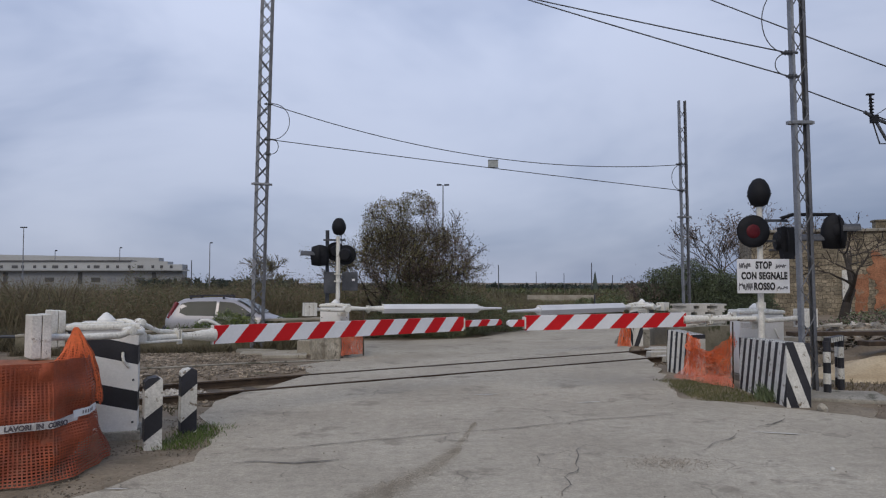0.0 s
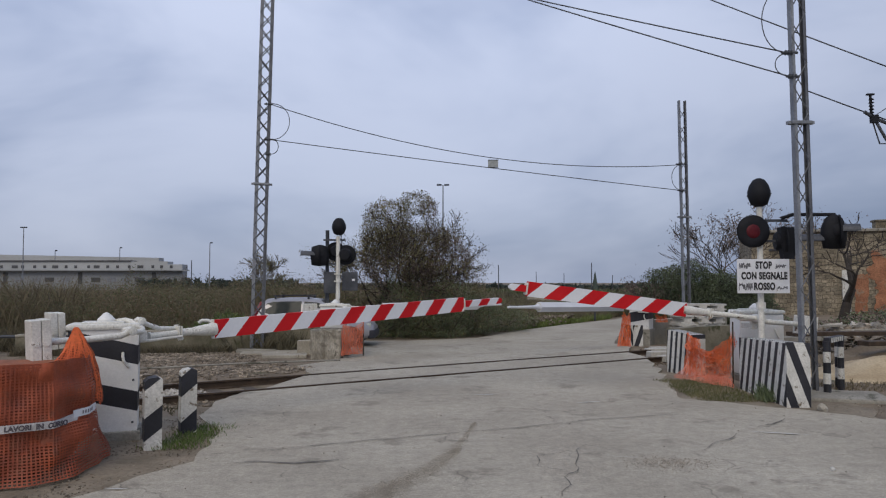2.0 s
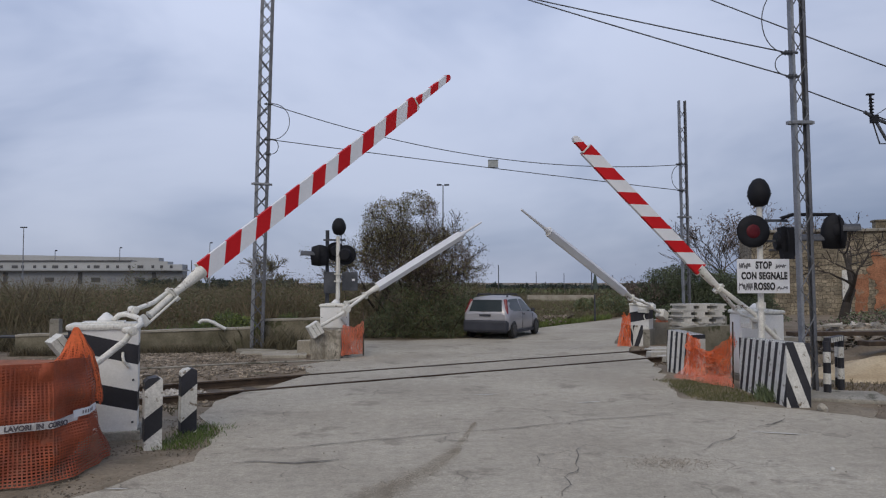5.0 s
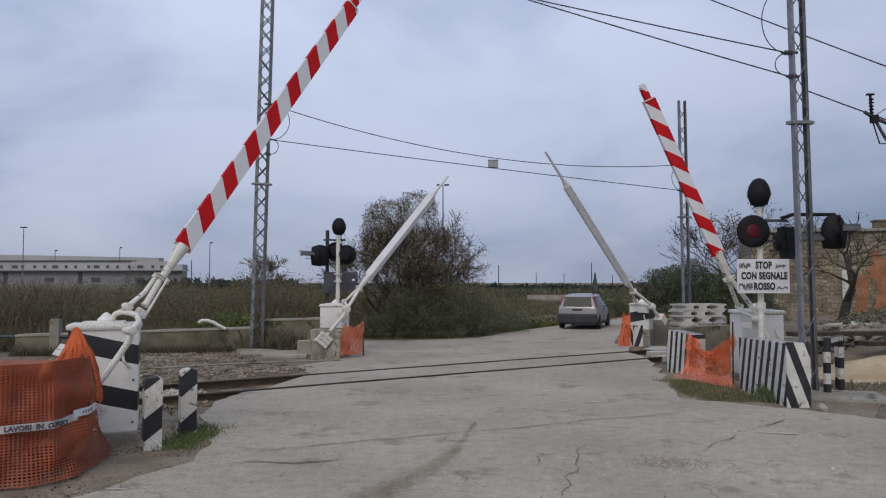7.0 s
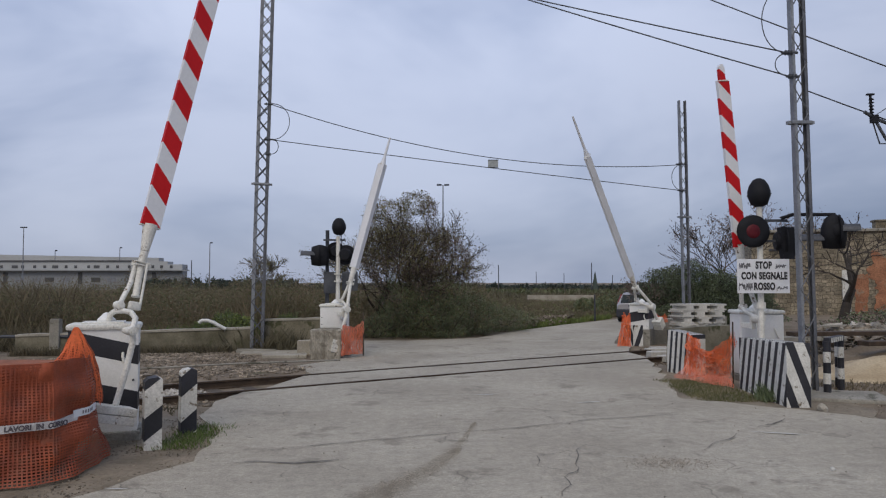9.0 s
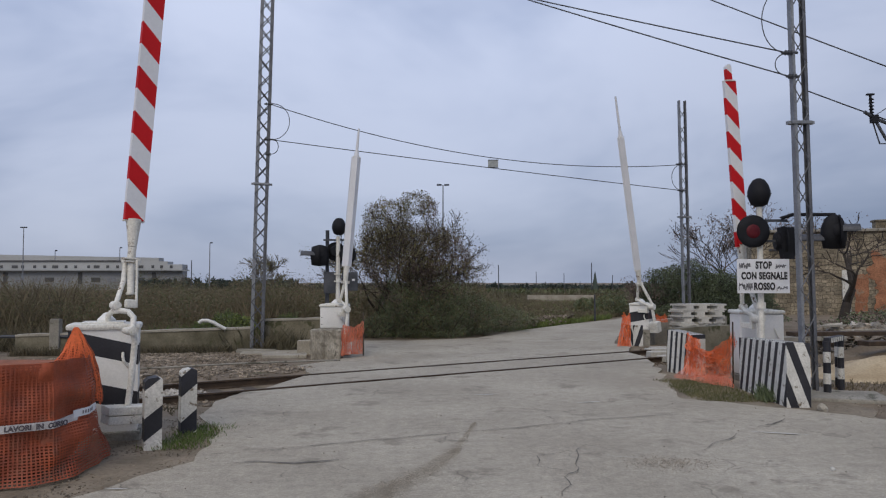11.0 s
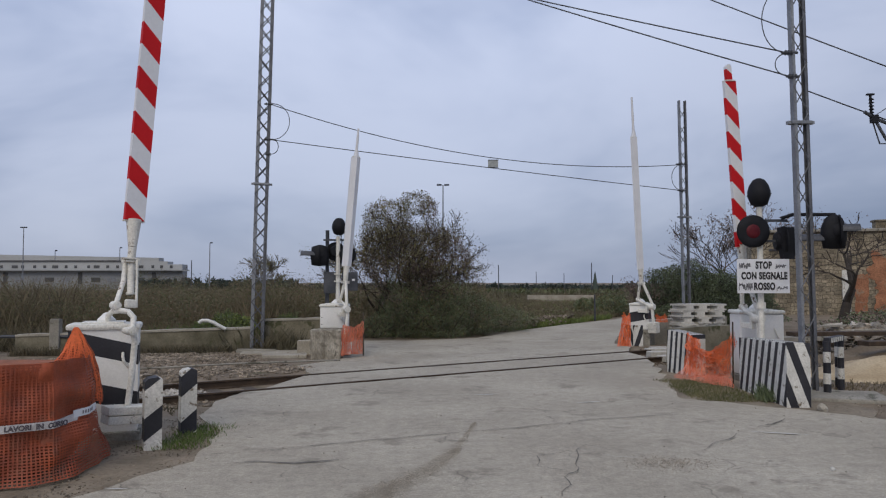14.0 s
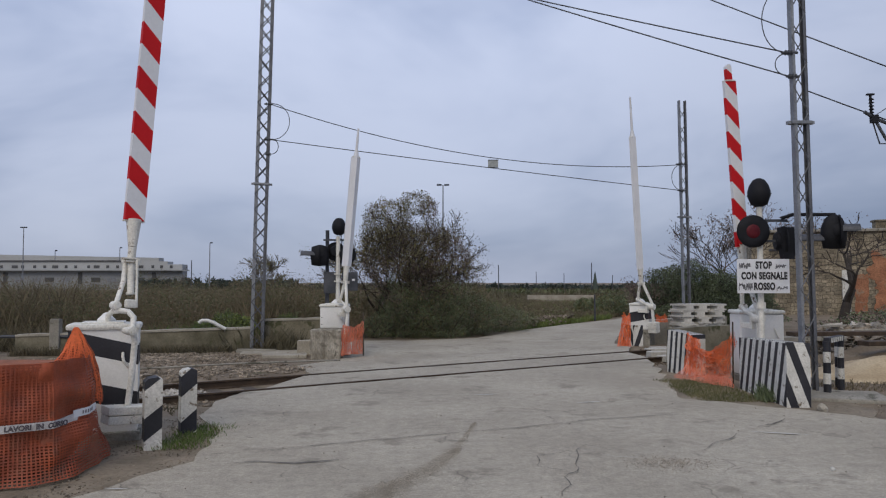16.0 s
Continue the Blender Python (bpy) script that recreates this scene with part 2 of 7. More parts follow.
FIELD_RUST = material("field_dead_weed", (0.100, 0.082, 0.052), (0.200, 0.148, 0.098), 0.28, 0.85, 0, 0, island=0.2)
FIELD_OLIVE = material("field_olive_weed", (0.088, 0.092, 0.044), (0.180, 0.148, 0.080), 0.20, 0.85, 0, 0, island=0.2)
FIELD_GREEN = material("field_green_weed", (0.066, 0.092, 0.038), (0.135, 0.135, 0.066), 0.30, 0.85, 0, 0, island=0.2)
FAR_GREEN = material("far_tree_green", (0.030, 0.042, 0.036), (0.055, 0.07, 0.058), 0.3, 0.9, 0, 0, island=0.3)
PLASTER_ORANGE = material("orange_plaster", (0.23, 0.098, 0.052), (0.38, 0.175, 0.095), 1.1, 0.9, 0, 0.6, 14, (0.25, 0.205, 0.15), 0.55, 0.9, grain_by=0.25)
HALL_WHITE = material("hall_white", (0.33, 0.34, 0.345), (0.42, 0.43, 0.435), 0.05, 0.7, 0, 0)
HALL_GREY = material("hall_grey", (0.22, 0.232, 0.24), (0.28, 0.292, 0.30), 0.05, 0.7, 0, 0)
HALL_DARK = material("hall_opening", (0.05, 0.052, 0.056), (0.08, 0.082, 0.086), 0.5, 0.6, 0, 0)
CAR_PAINT = material("silver_paint", (0.38, 0.37, 0.39), (0.41, 0.40, 0.42), 1.0, 0.34, 0.35, 0.0, 200, grain_by=0.02)
CAR_TRIM = material("dark_bumper_plastic", (0.022, 0.024, 0.034), (0.036, 0.038, 0.05), 3, 0.6, 0, 0.1)
CAR_GLASS = material("tinted_car_glass", (0.020, 0.028, 0.030), (0.034, 0.042, 0.044), 1, 0.16, 0, 0)
CAR_GLASS.node_tree.nodes["Principled BSDF"].inputs["Specular IOR Level"].default_value = 0.22
CAR_LAMP = material("tail_lamp_red", (0.13, 0.008, 0.012), (0.19, 0.014, 0.020), 6, 0.25, 0, 0)
RUBBER = material("tyre_rubber", (0.012, 0.012, 0.012), (0.022, 0.022, 0.022), 5, 0.85, 0, 0.2)
HUB = material("wheel_cover", (0.06, 0.06, 0.064), (0.10, 0.10, 0.104), 5, 0.5, 0.5, 0.1)
HEADLAMP = material("headlamp_clear", (0.45, 0.46, 0.42), (0.55, 0.56, 0.5), 6, 0.15, 0, 0)
PVC = material("bent_white_pipe", (0.55, 0.55, 0.52), (0.66, 0.66, 0.63), 4, 0.5, 0, 0.1)


def stone_wall_material():
    m = material("pale_stone_blocks", (0.150, 0.128, 0.092), (0.300, 0.262, 0.200), 1.3, 0.95, 0, 0.9, 9, (0.125, 0.10, 0.070), 0.60, 1.6, grain_by=0.35)
    n, l = m.node_tree.nodes, m.node_tree.links
    b = n["Principled BSDF"]
    under = b.inputs["Base Color"].links[0].from_socket
    co = n.new("ShaderNodeTexCoord")
    sep = n.new("ShaderNodeSeparateXYZ")
    com = n.new("ShaderNodeCombineXYZ")
    add = n.new("ShaderNodeMath")
    l.new(co.outputs["Object"], sep.inputs["Vector"])
    l.new(sep.outputs["X"], add.inputs[0])
    l.new(sep.outputs["Y"], add.inputs[1])
    l.new(add.outputs["Value"], com.inputs["X"])
    l.new(sep.outputs["Z"], com.inputs["Y"])
    br = n.new("ShaderNodeTexBrick")
    br.inputs["Scale"].default_value = 1.0
    br.inputs["Brick Width"].default_value, br.inputs["Row Height"].default_value = 0.34, 0.19
    br.inputs["Mortar Size"].default_value = 0.016
    br.inputs["Mortar Smooth"].default_value = 0.25
    br.inputs["Color1"].default_value, br.inputs["Color2"].default_value = (1.34, 1.30, 1.22, 1), (0.74, 0.73, 0.71, 1)
    br.inputs["Mortar"].default_value = (0.50, 0.48, 0.45, 1)
    wob = n.new("ShaderNodeTexNoise")
    wob.inputs["Scale"].default_value = 1.7
    l.new(co.outputs["Object"], wob.inputs["Vector"])
    bend = n.new("ShaderNodeMix")
    bend.data_type = "VECTOR"
    bend.inputs["Factor"].default_value = 0.24
    l.new(com.outputs["Vector"], bend.inputs["A"])
    l.new(wob.outputs["Color"], bend.inputs["B"])
    l.new(bend.outputs["Result"], br.inputs["Vector"])
    mx = n.new("ShaderNodeMix")
    mx.data_type, mx.blend_type = "RGBA", "MULTIPLY"
    mx.inputs["Factor"].default_value = 1.0
    l.new(under, mx.inputs["A"])
    l.new(br.outputs["Color"], mx.inputs["B"])
    l.new(mx.outputs["Result"], b.inputs["Base Color"])
    return m


STONE_WALL = stone_wall_material()


# ---- mesh helpers ----
def part(name, bm, material_, parent=None, label=""):
    me = bpy.data.meshes.new(name)
    if isinstance(bm, bmesh.types.BMesh):
        bm.normal_update()
        bm.to_mesh(me)
        bm.free()
    else:
        me.from_pydata(*bm)
    for m in (material_ if isinstance(material_, (list, tuple)) else [material_]):
        me.materials.append(m)
    me.update()
    ob = new(name, me)
    if parent:
        ob.parent = parent
    if label:
        ob["label"] = label
    return ob


def thing(name, m, label, category, group=""):
    ob = new(name)
    ob.empty_display_size = 0.1
    ob.matrix_basis = m
    return tagged(ob, label, category, group)


def box(bm, c, s, mat=0, turn=None, bevel=0.0):
    g = bmesh.ops.create_cube(bm, size=1.0)
    m = Matrix.Translation(c) @ (turn or Matrix()) @ Matrix.Diagonal((*s, 1))
    bmesh.ops.transform(bm, matrix=m, verts=g["verts"])
    faces = {f for v in g["verts"] for f in v.link_faces}
    for f in faces:
        f.material_index = mat
    if bevel:
        edges = list({e for v in g["verts"] for e in v.link_edges})
        r = bmesh.ops.bevel(bm, geom=edges, offset=bevel, segments=2, affect="EDGES", profile=0.6)
        for f in r["faces"]:
            f.material_index = mat
    return bm


def rod(bm, p0, p1, r0, r1=None, seg=8, mat=0, smooth=True):
    p0, p1 = Vector(p0), Vector(p1)
    d = p1 - p0
    if d.length < 1e-6:
        return bm
    m = Matrix.Translation((p0 + p1) / 2) @ d.to_track_quat("Z", "Y").to_matrix().to_4x4()
    g = bmesh.ops.create_cone(bm, cap_ends=True, segments=seg, radius1=r0, radius2=r0 if r1 is None else r1, depth=d.length, matrix=m)
    for f in {f for v in g["verts"] for f in v.link_faces}:
        f.material_index = mat
        f.smooth = smooth and len(f.verts) == 4
        if len(f.verts) != 4 or seg == 4:
            for e in f.edges:
                e.smooth = False
    return bm


def tube(bm, pts, r, seg=8, mat=0):
    """One continuous bent tube along the points."""
    pts = [Vector(p) for p in pts]
    rings, side = [], None
    for i, p in enumerate(pts):
        d = (pts[min(i + 1, len(pts) - 1)] - pts[max(i - 1, 0)]).normalized()
        if side is None:
            side = d.orthogonal().normalized()
        side = (side - d * side.dot(d)).normalized()
        up = d.cross(side)
        rings.append([bm.verts.new(p + (side * math.cos(2 * math.pi * k / seg) + up * math.sin(2 * math.pi * k / seg)) * r) for k in range(seg)])
    for a, b in zip(rings, rings[1:]):
        for k in range(seg):
            f = bm.faces.new((a[k], a[(k + 1) % seg], b[(k + 1) % seg], b[k]))
            f.material_index, f.smooth = mat, True
    for ring in (rings[0][::-1], rings[-1]):
        f = bm.faces.new(ring)
        f.material_index = mat
        for e in f.edges:
            e.smooth = False
    return bm


def lathe(bm, profile, m=None, seg=20, mat=0):
    """profile: (radius, height) from below to above, round z."""
    rings = []
    for r, z in profile:
        rings.append([bm.verts.new((m or Matrix()) @ Vector((r * math.cos(2 * math.pi * k / seg), r * math.sin(2 * math.pi * k / seg), z))) for k in range(seg)])
    for a, b in zip(rings, rings[1:]):
        for k in range(seg):
            f = bm.faces.new((a[k], a[(k + 1) % seg], b[(k + 1) % seg], b[k]))
            f.material_index, f.smooth = mat, True
    for ring in (rings[0][::-1], rings[-1]):
        f = bm.faces.new(ring)
        f.material_index = mat
        for e in f.edges:
            e.smooth = False
    return bm


def prism(bm, outline, y0, y1, mat=0):
    """outline: (x, z) corners; extruded along y."""
    a = [bm.verts.new((x, y0, z)) for x, z in outline]
    b = [bm.verts.new((x, y1, z)) for x, z in outline]
    n = len(outline)
    fs = [bm.faces.new(a), bm.faces.new(b[::-1])]
    fs += [bm.faces.new((a[i], b[i], b[(i + 1) % n], a[(i + 1) % n])) for i in range(n)]
    for f in fs:
        f.material_index = mat
    return bm


def clip(poly, a, b, c):
    """The part of a polygon of (x, z) with a x + b z <= c."""
    out = []
    for p, q in zip(poly, poly[1:] + poly[:1]):
        fp, fq = a * p[0] + b * p[1] - c, a * q[0] + b * q[1] - c
        if fp <= 0:
            out.append(p)
        if fp * fq < 0:
            k = fp / (fp - fq)
            out.append((p[0] + k * (q[0] - p[0]), p[1] + k * (q[1] - p[1])))
    return out


def stripes(bm, outline, y0, y1, slope, period, phase=0.0, share=0.5):
    """A slab cut into slanted bands of two materials (0, then 1). slope: sideways shift of a band per metre of height."""
    vals = [x - slope * z for x, z in outline]
    k = math.floor((min(vals) - phase) / period) - 1
    while phase + k * period < max(vals):
        for lo, hi, mat in ((0, share, 1), (share, 1, 0)):
            p = clip(list(outline), -1, slope, -(phase + (k + lo) * period))
            p = clip(p, 1, -slope, phase + (k + hi) * period) if len(p) > 2 else p
            if len(p) > 2:
                prism(bm, p, y0, y1, mat)
        k += 1
    bmesh.ops.remove_doubles(bm, verts=bm.verts, dist=0.0005)
    return bm


# ---- ground: the track runs at an angle across the road ----
RA = radians(32.7)
RD, RN = Vector((math.cos(RA), math.sin(RA), 0)), Vector((-math.sin(RA), math.cos(RA), 0))
NEAR_RAIL, FAR_RAIL = 12.19, 13.62


def across(x, y):
    return RN.x * x + RN.y * y


def road_z(x, y):
    n = across(x, y)
    k = min(1.0, max(0.0, (n - 14.2) / 3.2))
    return -0.13 * k * k * (3 - 2 * k)


def ground_z(x, y):
    n = across(x, y)
    z = road_z(x, y) - 0.03
    bed = max(0.0, 1 - abs(n - 12.9) / 1.9)
    z -= 0.10 * min(1.0, bed * 2.5)
    d = math.hypot(x, y)
    if d < 90:
        z += 0.022 * noise.noise((x * 0.8, y * 0.8, 0.3)) + 0.012 * noise.noise((x * 3, y * 3, 1.3))
    return z


def build_ground():
    xs = [-2500, -900, -300, -120, -60, -40] + [-30 + 0.75 * i for i in range(29)] + [-8.1 + 0.35 * i for i in range(49)] + [9.5 + 0.9 * i for i in range(24)] + [34, 45, 70, 130, 320, 900, 2500]
    ys = [-400, -60, -15, -4] + [0 + 0.5 * i for i in range(12)] + [6 + 0.35 * i for i in range(60)] + [27.5 + 0.9 * i for i in range(24)] + [52, 60, 75, 95, 130, 200, 330, 600, 1200, 2600]
    vs = [(x, y, ground_z(x, y)) for y in ys for x in xs]
    w = len(xs)
    fs = [(j * w + i, j * w + i + 1, (j + 1) * w + i + 1, (j + 1) * w + i) for j in range(len(ys) - 1) for i in range(w - 1)]
    ob = part("ground", (vs, [], fs), EARTH)
    for p in ob.data.polygons:
        p.use_smooth = True
    tagged(ob, "dry brown earth with sparse green weeds", "ground", kind="structure")


build_ground()


def sheet(name, outline, mat, label, thick=0.06, step=0.5, lift=0.0, z_of=road_z, ragged=0.05):
    """A slab of paving with a ragged edge over the ground."""
    pts = []
    for p, q in zip(outline, outline[1:] + outline[:1]):
        n = max(1, int(math.dist(p, q) / step))
        for i in range(n):
            x, y = p[0] + (q[0] - p[0]) * i / n, p[1] + (q[1] - p[1]) * i / n
            e = ragged * noise.noise((x * 2.1, y * 2.1, 5.0)) * 2
            pts.append((x + e, y + e * 0.6))
    bm = bmesh.new()
    count = len(pts)
    co, _, tris, *_ = delaunay_2d_cdt([Vector(p) for p in pts], [(i, (i + 1) % count) for i in range(count)], [], 1, 1e-5)
    top = [bm.verts.new((p[0], p[1], 0)) for p in co]
    for tri in tris:
        bm.faces.new([top[i] for i in tri])
    for k in range(3):
        bmesh.ops.subdivide_edges(bm, edges=[e for e in bm.edges if e.calc_length() > 1.6], cuts=1, use_grid_fill=True)
        bmesh.ops.triangulate(bm, faces=list(bm.faces))
    rim = [e for e in bm.edges if len(e.link_faces) == 1]
    bm.normal_update()
    if sum(f.normal.z for f in bm.faces) < 0:
        bmesh.ops.reverse_faces(bm, faces=list(bm.faces))
    r = bmesh.ops.extrude_edge_only(bm, edges=rim)
    low = {v for v in r["geom"] if isinstance(v, bmesh.types.BMVert)}
    for v in bm.verts:
        v.co.z = z_of(v.co.x, v.co.y) + lift + 0.006 * noise.noise((v.co.x * 1.3, v.co.y * 1.3, 2.0)) - (thick if v in low else 0)
    ob = part(name, bm, mat)
    return tagged(ob, label, name.split("_")[0], kind="structure")


def at_rail(n, x):
    """The point at distance n across the track, at the given x."""
    return (x, (n + math.sin(RA) * x) / math.cos(RA))


sheet("road", [(-30, -8), (30, -8), (16, 6.2), (5.9, 9.75), (5.21, 10.43), (4.1, 11.40), (3.7, 11.55), (3.9, 12.5), (4.2, 13.8),
               at_rail(NEAR_RAIL - 0.10, 4.9), at_rail(NEAR_RAIL - 0.10, 0.5), at_rail(NEAR_RAIL - 0.10, -3.3), (-3.45, 11.3), (-3.3, 10.1), (-2.65, 8.9),
               (-2.55, 8.3), (-2.6, 7.5), (-2.95, 6.7), (-3.5, 5.4), (-30, 2.0)], ASPHALT, "worn pale grey asphalt road with cracks and dust", step=0.22, ragged=0.09)
sheet("road_between_rails", [at_rail(NEAR_RAIL + 0.10, -3.05), at_rail(NEAR_RAIL + 0.10, 4.95), at_rail(FAR_RAIL - 0.09, 4.8), at_rail(FAR_RAIL - 0.09, -2.7)],
      ASPHALT_OLD, "pale asphalt infill between the rails", ragged=0.012)
sheet("road_beyond", [at_rail(FAR_RAIL + 0.06, -2.6), at_rail(FAR_RAIL + 0.06, 4.9), (5.25, 20.8), (5.4, 23.3), (6.2, 26.3), (7.5, 29.6), (9.6, 34.2), (12.2, 38.5),
                      (19, 50), (30, 66), (26, 70), (15.5, 52), (9.0, 38.6), (5.6, 33.9), (3.3, 30.2), (1.2, 25.8), (-1.2, 24.6), (-14, 24.9), (-40, 25.4), (-40, 22.0), (-3.4, 21.9), (-2.4, 20.2), (-2.9, 17.9), (-3.3, 16.6)],
      ASPHALT, "pale asphalt road bending away beyond the track", ragged=0.05)


def soil_z(x, y):
    return max(ground_z(x, y), road_z(x, y) - 0.045) + 0.012


for dust_outline in ([(-6.5, 5.0), (-3.45, 5.35), (-2.9, 6.7), (-2.5, 7.5), (-2.42, 8.3), (-2.55, 8.95), (-3.2, 10.1), (-4.3, 10.3), (-6.5, 9.5)],
                     [(3.55, 11.45), (4.1, 11.30), (5.25, 10.35), (5.9, 9.9), (6.6, 12.6), (5.3, 14.4), (4.7, 15.3), (4.25, 14.6), (4.15, 13.9), (3.8, 12.5)]):
    sheet("verge_soil", dust_outline, DUST, "pale trodden soil along the road's edge", thick=0.05, step=0.25, z_of=soil_z, ragged=0.16)


def ribbon(name, pts, width, mat, label, lift=0.012, wobble=0.05, seed=0):
    rnd = random.Random(seed)
    line = []
    for p, q in zip(pts, pts[1:]):
        n = max(2, int(math.dist(p, q) / 0.12))
        for i in range(n):
            line.append((p[0] + (q[0] - p[0]) * i / n, p[1] + (q[1] - p[1]) * i / n))
    line.append(pts[-1])
    vs, fs = [], []
    for i, (x, y) in enumerate(line):
        a, b = line[max(0, i - 1)], line[min(len(line) - 1, i + 1)]
        d = Vector((b[0] - a[0], b[1] - a[1])).normalized()
        end = min(1.0, i / 3, (len(line) - 1 - i) / 3)
        w = max(0.003, width * (0.35 + 0.9 * rnd.random()) * end / 2)
        o = wobble * noise.noise((x * 2.3, y * 2.3, seed))
        for s in (-1, 1):
            px, py = x - d.y * (s * w + o), y + d.x * (s * w + o)
            vs.append((px, py, road_z(px, py) + lift))
        if i:
            k = 2 * i
            fs.append((k - 2, k, k + 1, k - 1))
    return tagged(part(name, (vs, [], fs), mat), label, "road mark", kind="structure")


ribbon("crack_1", [(-2.14, 7.38), (-1.9, 7.48), (-1.49, 7.43), (-1.16, 7.50), (-0.94, 7.60)], 0.034, CRACK, "thin dark crack in the asphalt", seed=1)
ribbon("crack_2", [(-1.9, 8.0), (-0.2, 8.75), (0.81, 9.15), (2.0, 9.75), (3.2, 10.12)], 0.018, CRACK, "long fine seam in the asphalt", seed=2)
ribbon("crack_3", [(0.96, 6.29), (1.2, 7.0), (1.42, 7.6), (1.6, 8.2), (1.84, 8.02)], 0.010, CRACK, "branching crack in the asphalt", seed=3, wobble=0.2)
ribbon("crack_4", [(2.78, 8.02), (3.2, 8.5), (3.55, 8.85)], 0.018, CRACK, "dark crack in the asphalt", seed=4, wobble=0.1)
ribbon("crack_5", [(3.9, 9.2), (4.2, 9.45), (4.54, 9.83)], 0.022, CRACK, "dark crack in the asphalt", seed=5, wobble=0.1)
ribbon("crack_6", [(1.2, 7.0), (0.95, 7.3), (1.0, 7.7), (1.35, 7.9)], 0.009, CRACK, "branching crack in the asphalt", seed=6, wobble=0.2)
ribbon("crack_7", [(-1.0, 7.3), (-0.9, 7.15)], 0.03, CRACK, "short dark crack in the asphalt", seed=7)
ribbon("crack_8", [(-2.3, 8.67), (-2.2, 8.6)], 0.05, CRACK, "dark pit in the asphalt", seed=8)
ribbon("crack_9", [(2.9, 10.2), (3.2, 10.25)], 0.05, CRACK, "dark pit in the asphalt", seed=9)
for k, (pt, qt) in enumerate((((3.45, 18.28), (4.1, 18.72)), ((-0.6, 15.72), (0.3, 16.26)), ((1.3, 16.9), (1.9, 17.28)), ((-2.2, 14.66), (-1.5, 15.1)))):
    ribbon("rail_gap_%d" % (k + 1), [pt, qt], 0.10, TIMBER, "dark broken gap beside the rail", lift=0.012, wobble=0.03, seed=40 + k)
ribbon("scuff_1", [(0.5, 11.9), (0.9, 11.95)], 0.16, CHALK, "pale scuff on the road", lift=0.010, seed=12)
ribbon("scuff_2", [(2.0, 11.1), (2.4, 11.2)], 0.12, CHALK, "pale scuff on the road", lift=0.010, seed=13)
ribbon("scuff_3", [(3.7, 9.0), (4.0, 8.9), (4.35, 8.75)], 0.06, CHALK, "pale scuff on the road", lift=0.010, seed=14)
ribbon("scuff_4", [(1.7, 7.7), (2.0, 7.62)], 0.05, CHALK, "pale scuff on the road", lift=0.010, seed=15)
ribbon("scuff_5", [(-2.95, 6.5), (-2.75, 6.5)], 0.09, CHALK, "pale scuff on the road", lift=0.014, seed=16)


# ---- the track ----
def build_rail(name, n, label):
    prof = [(-0.065, -0.150), (0.065, -0.150), (0.065, -0.135), (0.012, -0.115), (0.012, -0.035), (0.036, -0.025), (0.036, 0.0), (-0.036, 0.0), (-0.036, -0.025), (-0.012, -0.035), (-0.012, -0.115), (-0.065, -0.135)]
    vs, fs = [], []
    us = [-60, -30, -14, -8, -4, 0, 4, 8, 14, 24, 45]
    for u in us:
        c = RD * u + RN * n
        for o, z in prof:
            p = c + RN * o
            vs.append((p.x, p.y, z + 0.012))
    k = len(prof)
    for i in range(len(us) - 1):
        for j in range(k):
            fs.append((i * k + j, (i + 1) * k + j, (i + 1) * k + (j + 1) % k, i * k + (j + 1) % k))
    ob = part(name, (vs, [], fs), [RAIL_STEEL, RAIL_TOP])
    for p in ob.data.polygons:
        if p.normal.z > 0.9 and p.center.z > 0.0:
            p.material_index = 1
    tagged(ob, label, "rail", "rails of the track")


build_rail("rail", NEAR_RAIL, "rusty steel railway rail with a worn top")
build_rail("rail", FAR_RAIL, "rusty steel railway rail with a worn top")


def build_sleepers():
    made = None
    for i in range(-14, 34):
        u = 0.62 * i
        if -1.0 < u - 6.2 < 11.0 - 1.5 and 5.0 < u < 14.6:
            continue
        c = RD * u + RN * ((NEAR_RAIL + FAR_RAIL) / 2)
        if made is None:
            bm = bmesh.new()
            box(bm, (0, 0, 0), (0.24, 2.5, 0.14), bevel=0.015)
            made = part("sleeper", bm, TIMBER)
            tagged(made, "dark weathered wooden railway sleeper", "sleeper", "sleepers of the track")
            ob = made
        else:
            ob = new("sleeper", made.data)
            tagged(ob, "dark weathered wooden railway sleeper", "sleeper", "sleepers of the track")
        ob.matrix_basis = pose(c.x, c.y, -0.195, 0, 0, 32.7)


build_sleepers()


def stones(name, count, place, size, mat, label, seed):
    """Loose stones as one heap: place(rnd) gives a point."""
    rnd = random.Random(seed)
    base = [Vector(v).normalized() for v in ((1, 0, .2), (-1, .2, 0), (.1, 1, .1), (0, -1, .2), (.2, .1, 1), (0, .1, -1))]
    tri = [(0, 2, 4), (2, 1, 4), (1, 3, 4), (3, 0, 4), (2, 0, 5), (1, 2, 5), (3, 1, 5), (0, 3, 5)]
    vs, fs = [], []
    for _ in range(count):
        x, y, z = place(rnd)
        s = size * (0.45 + 1.1 * rnd.random() ** 2)
        turn = Euler((rnd.random() * 6, rnd.random() * 6, rnd.random() * 6)).to_matrix()
        k = len(vs)
        for b in base:
            v = turn @ (b * s * (0.6 + 0.5 * rnd.random()))
            vs.append((x + v.x, y + v.y, z + v.z * 0.7))
        fs += [tuple(k + i for i in t) for t in tri]
    return tagged(part(name, (vs, [], fs), mat), label, "stones", kind="stuff")


def on_bed(u0, u1, n0, n1):
    def f(r):
        p = RD * (u0 + (u1 - u0) * r.random()) + RN * (n0 + (n1 - n0) * r.random())
        return p.x, p.y, ground_z(p.x, p.y) + 0.01
    return f


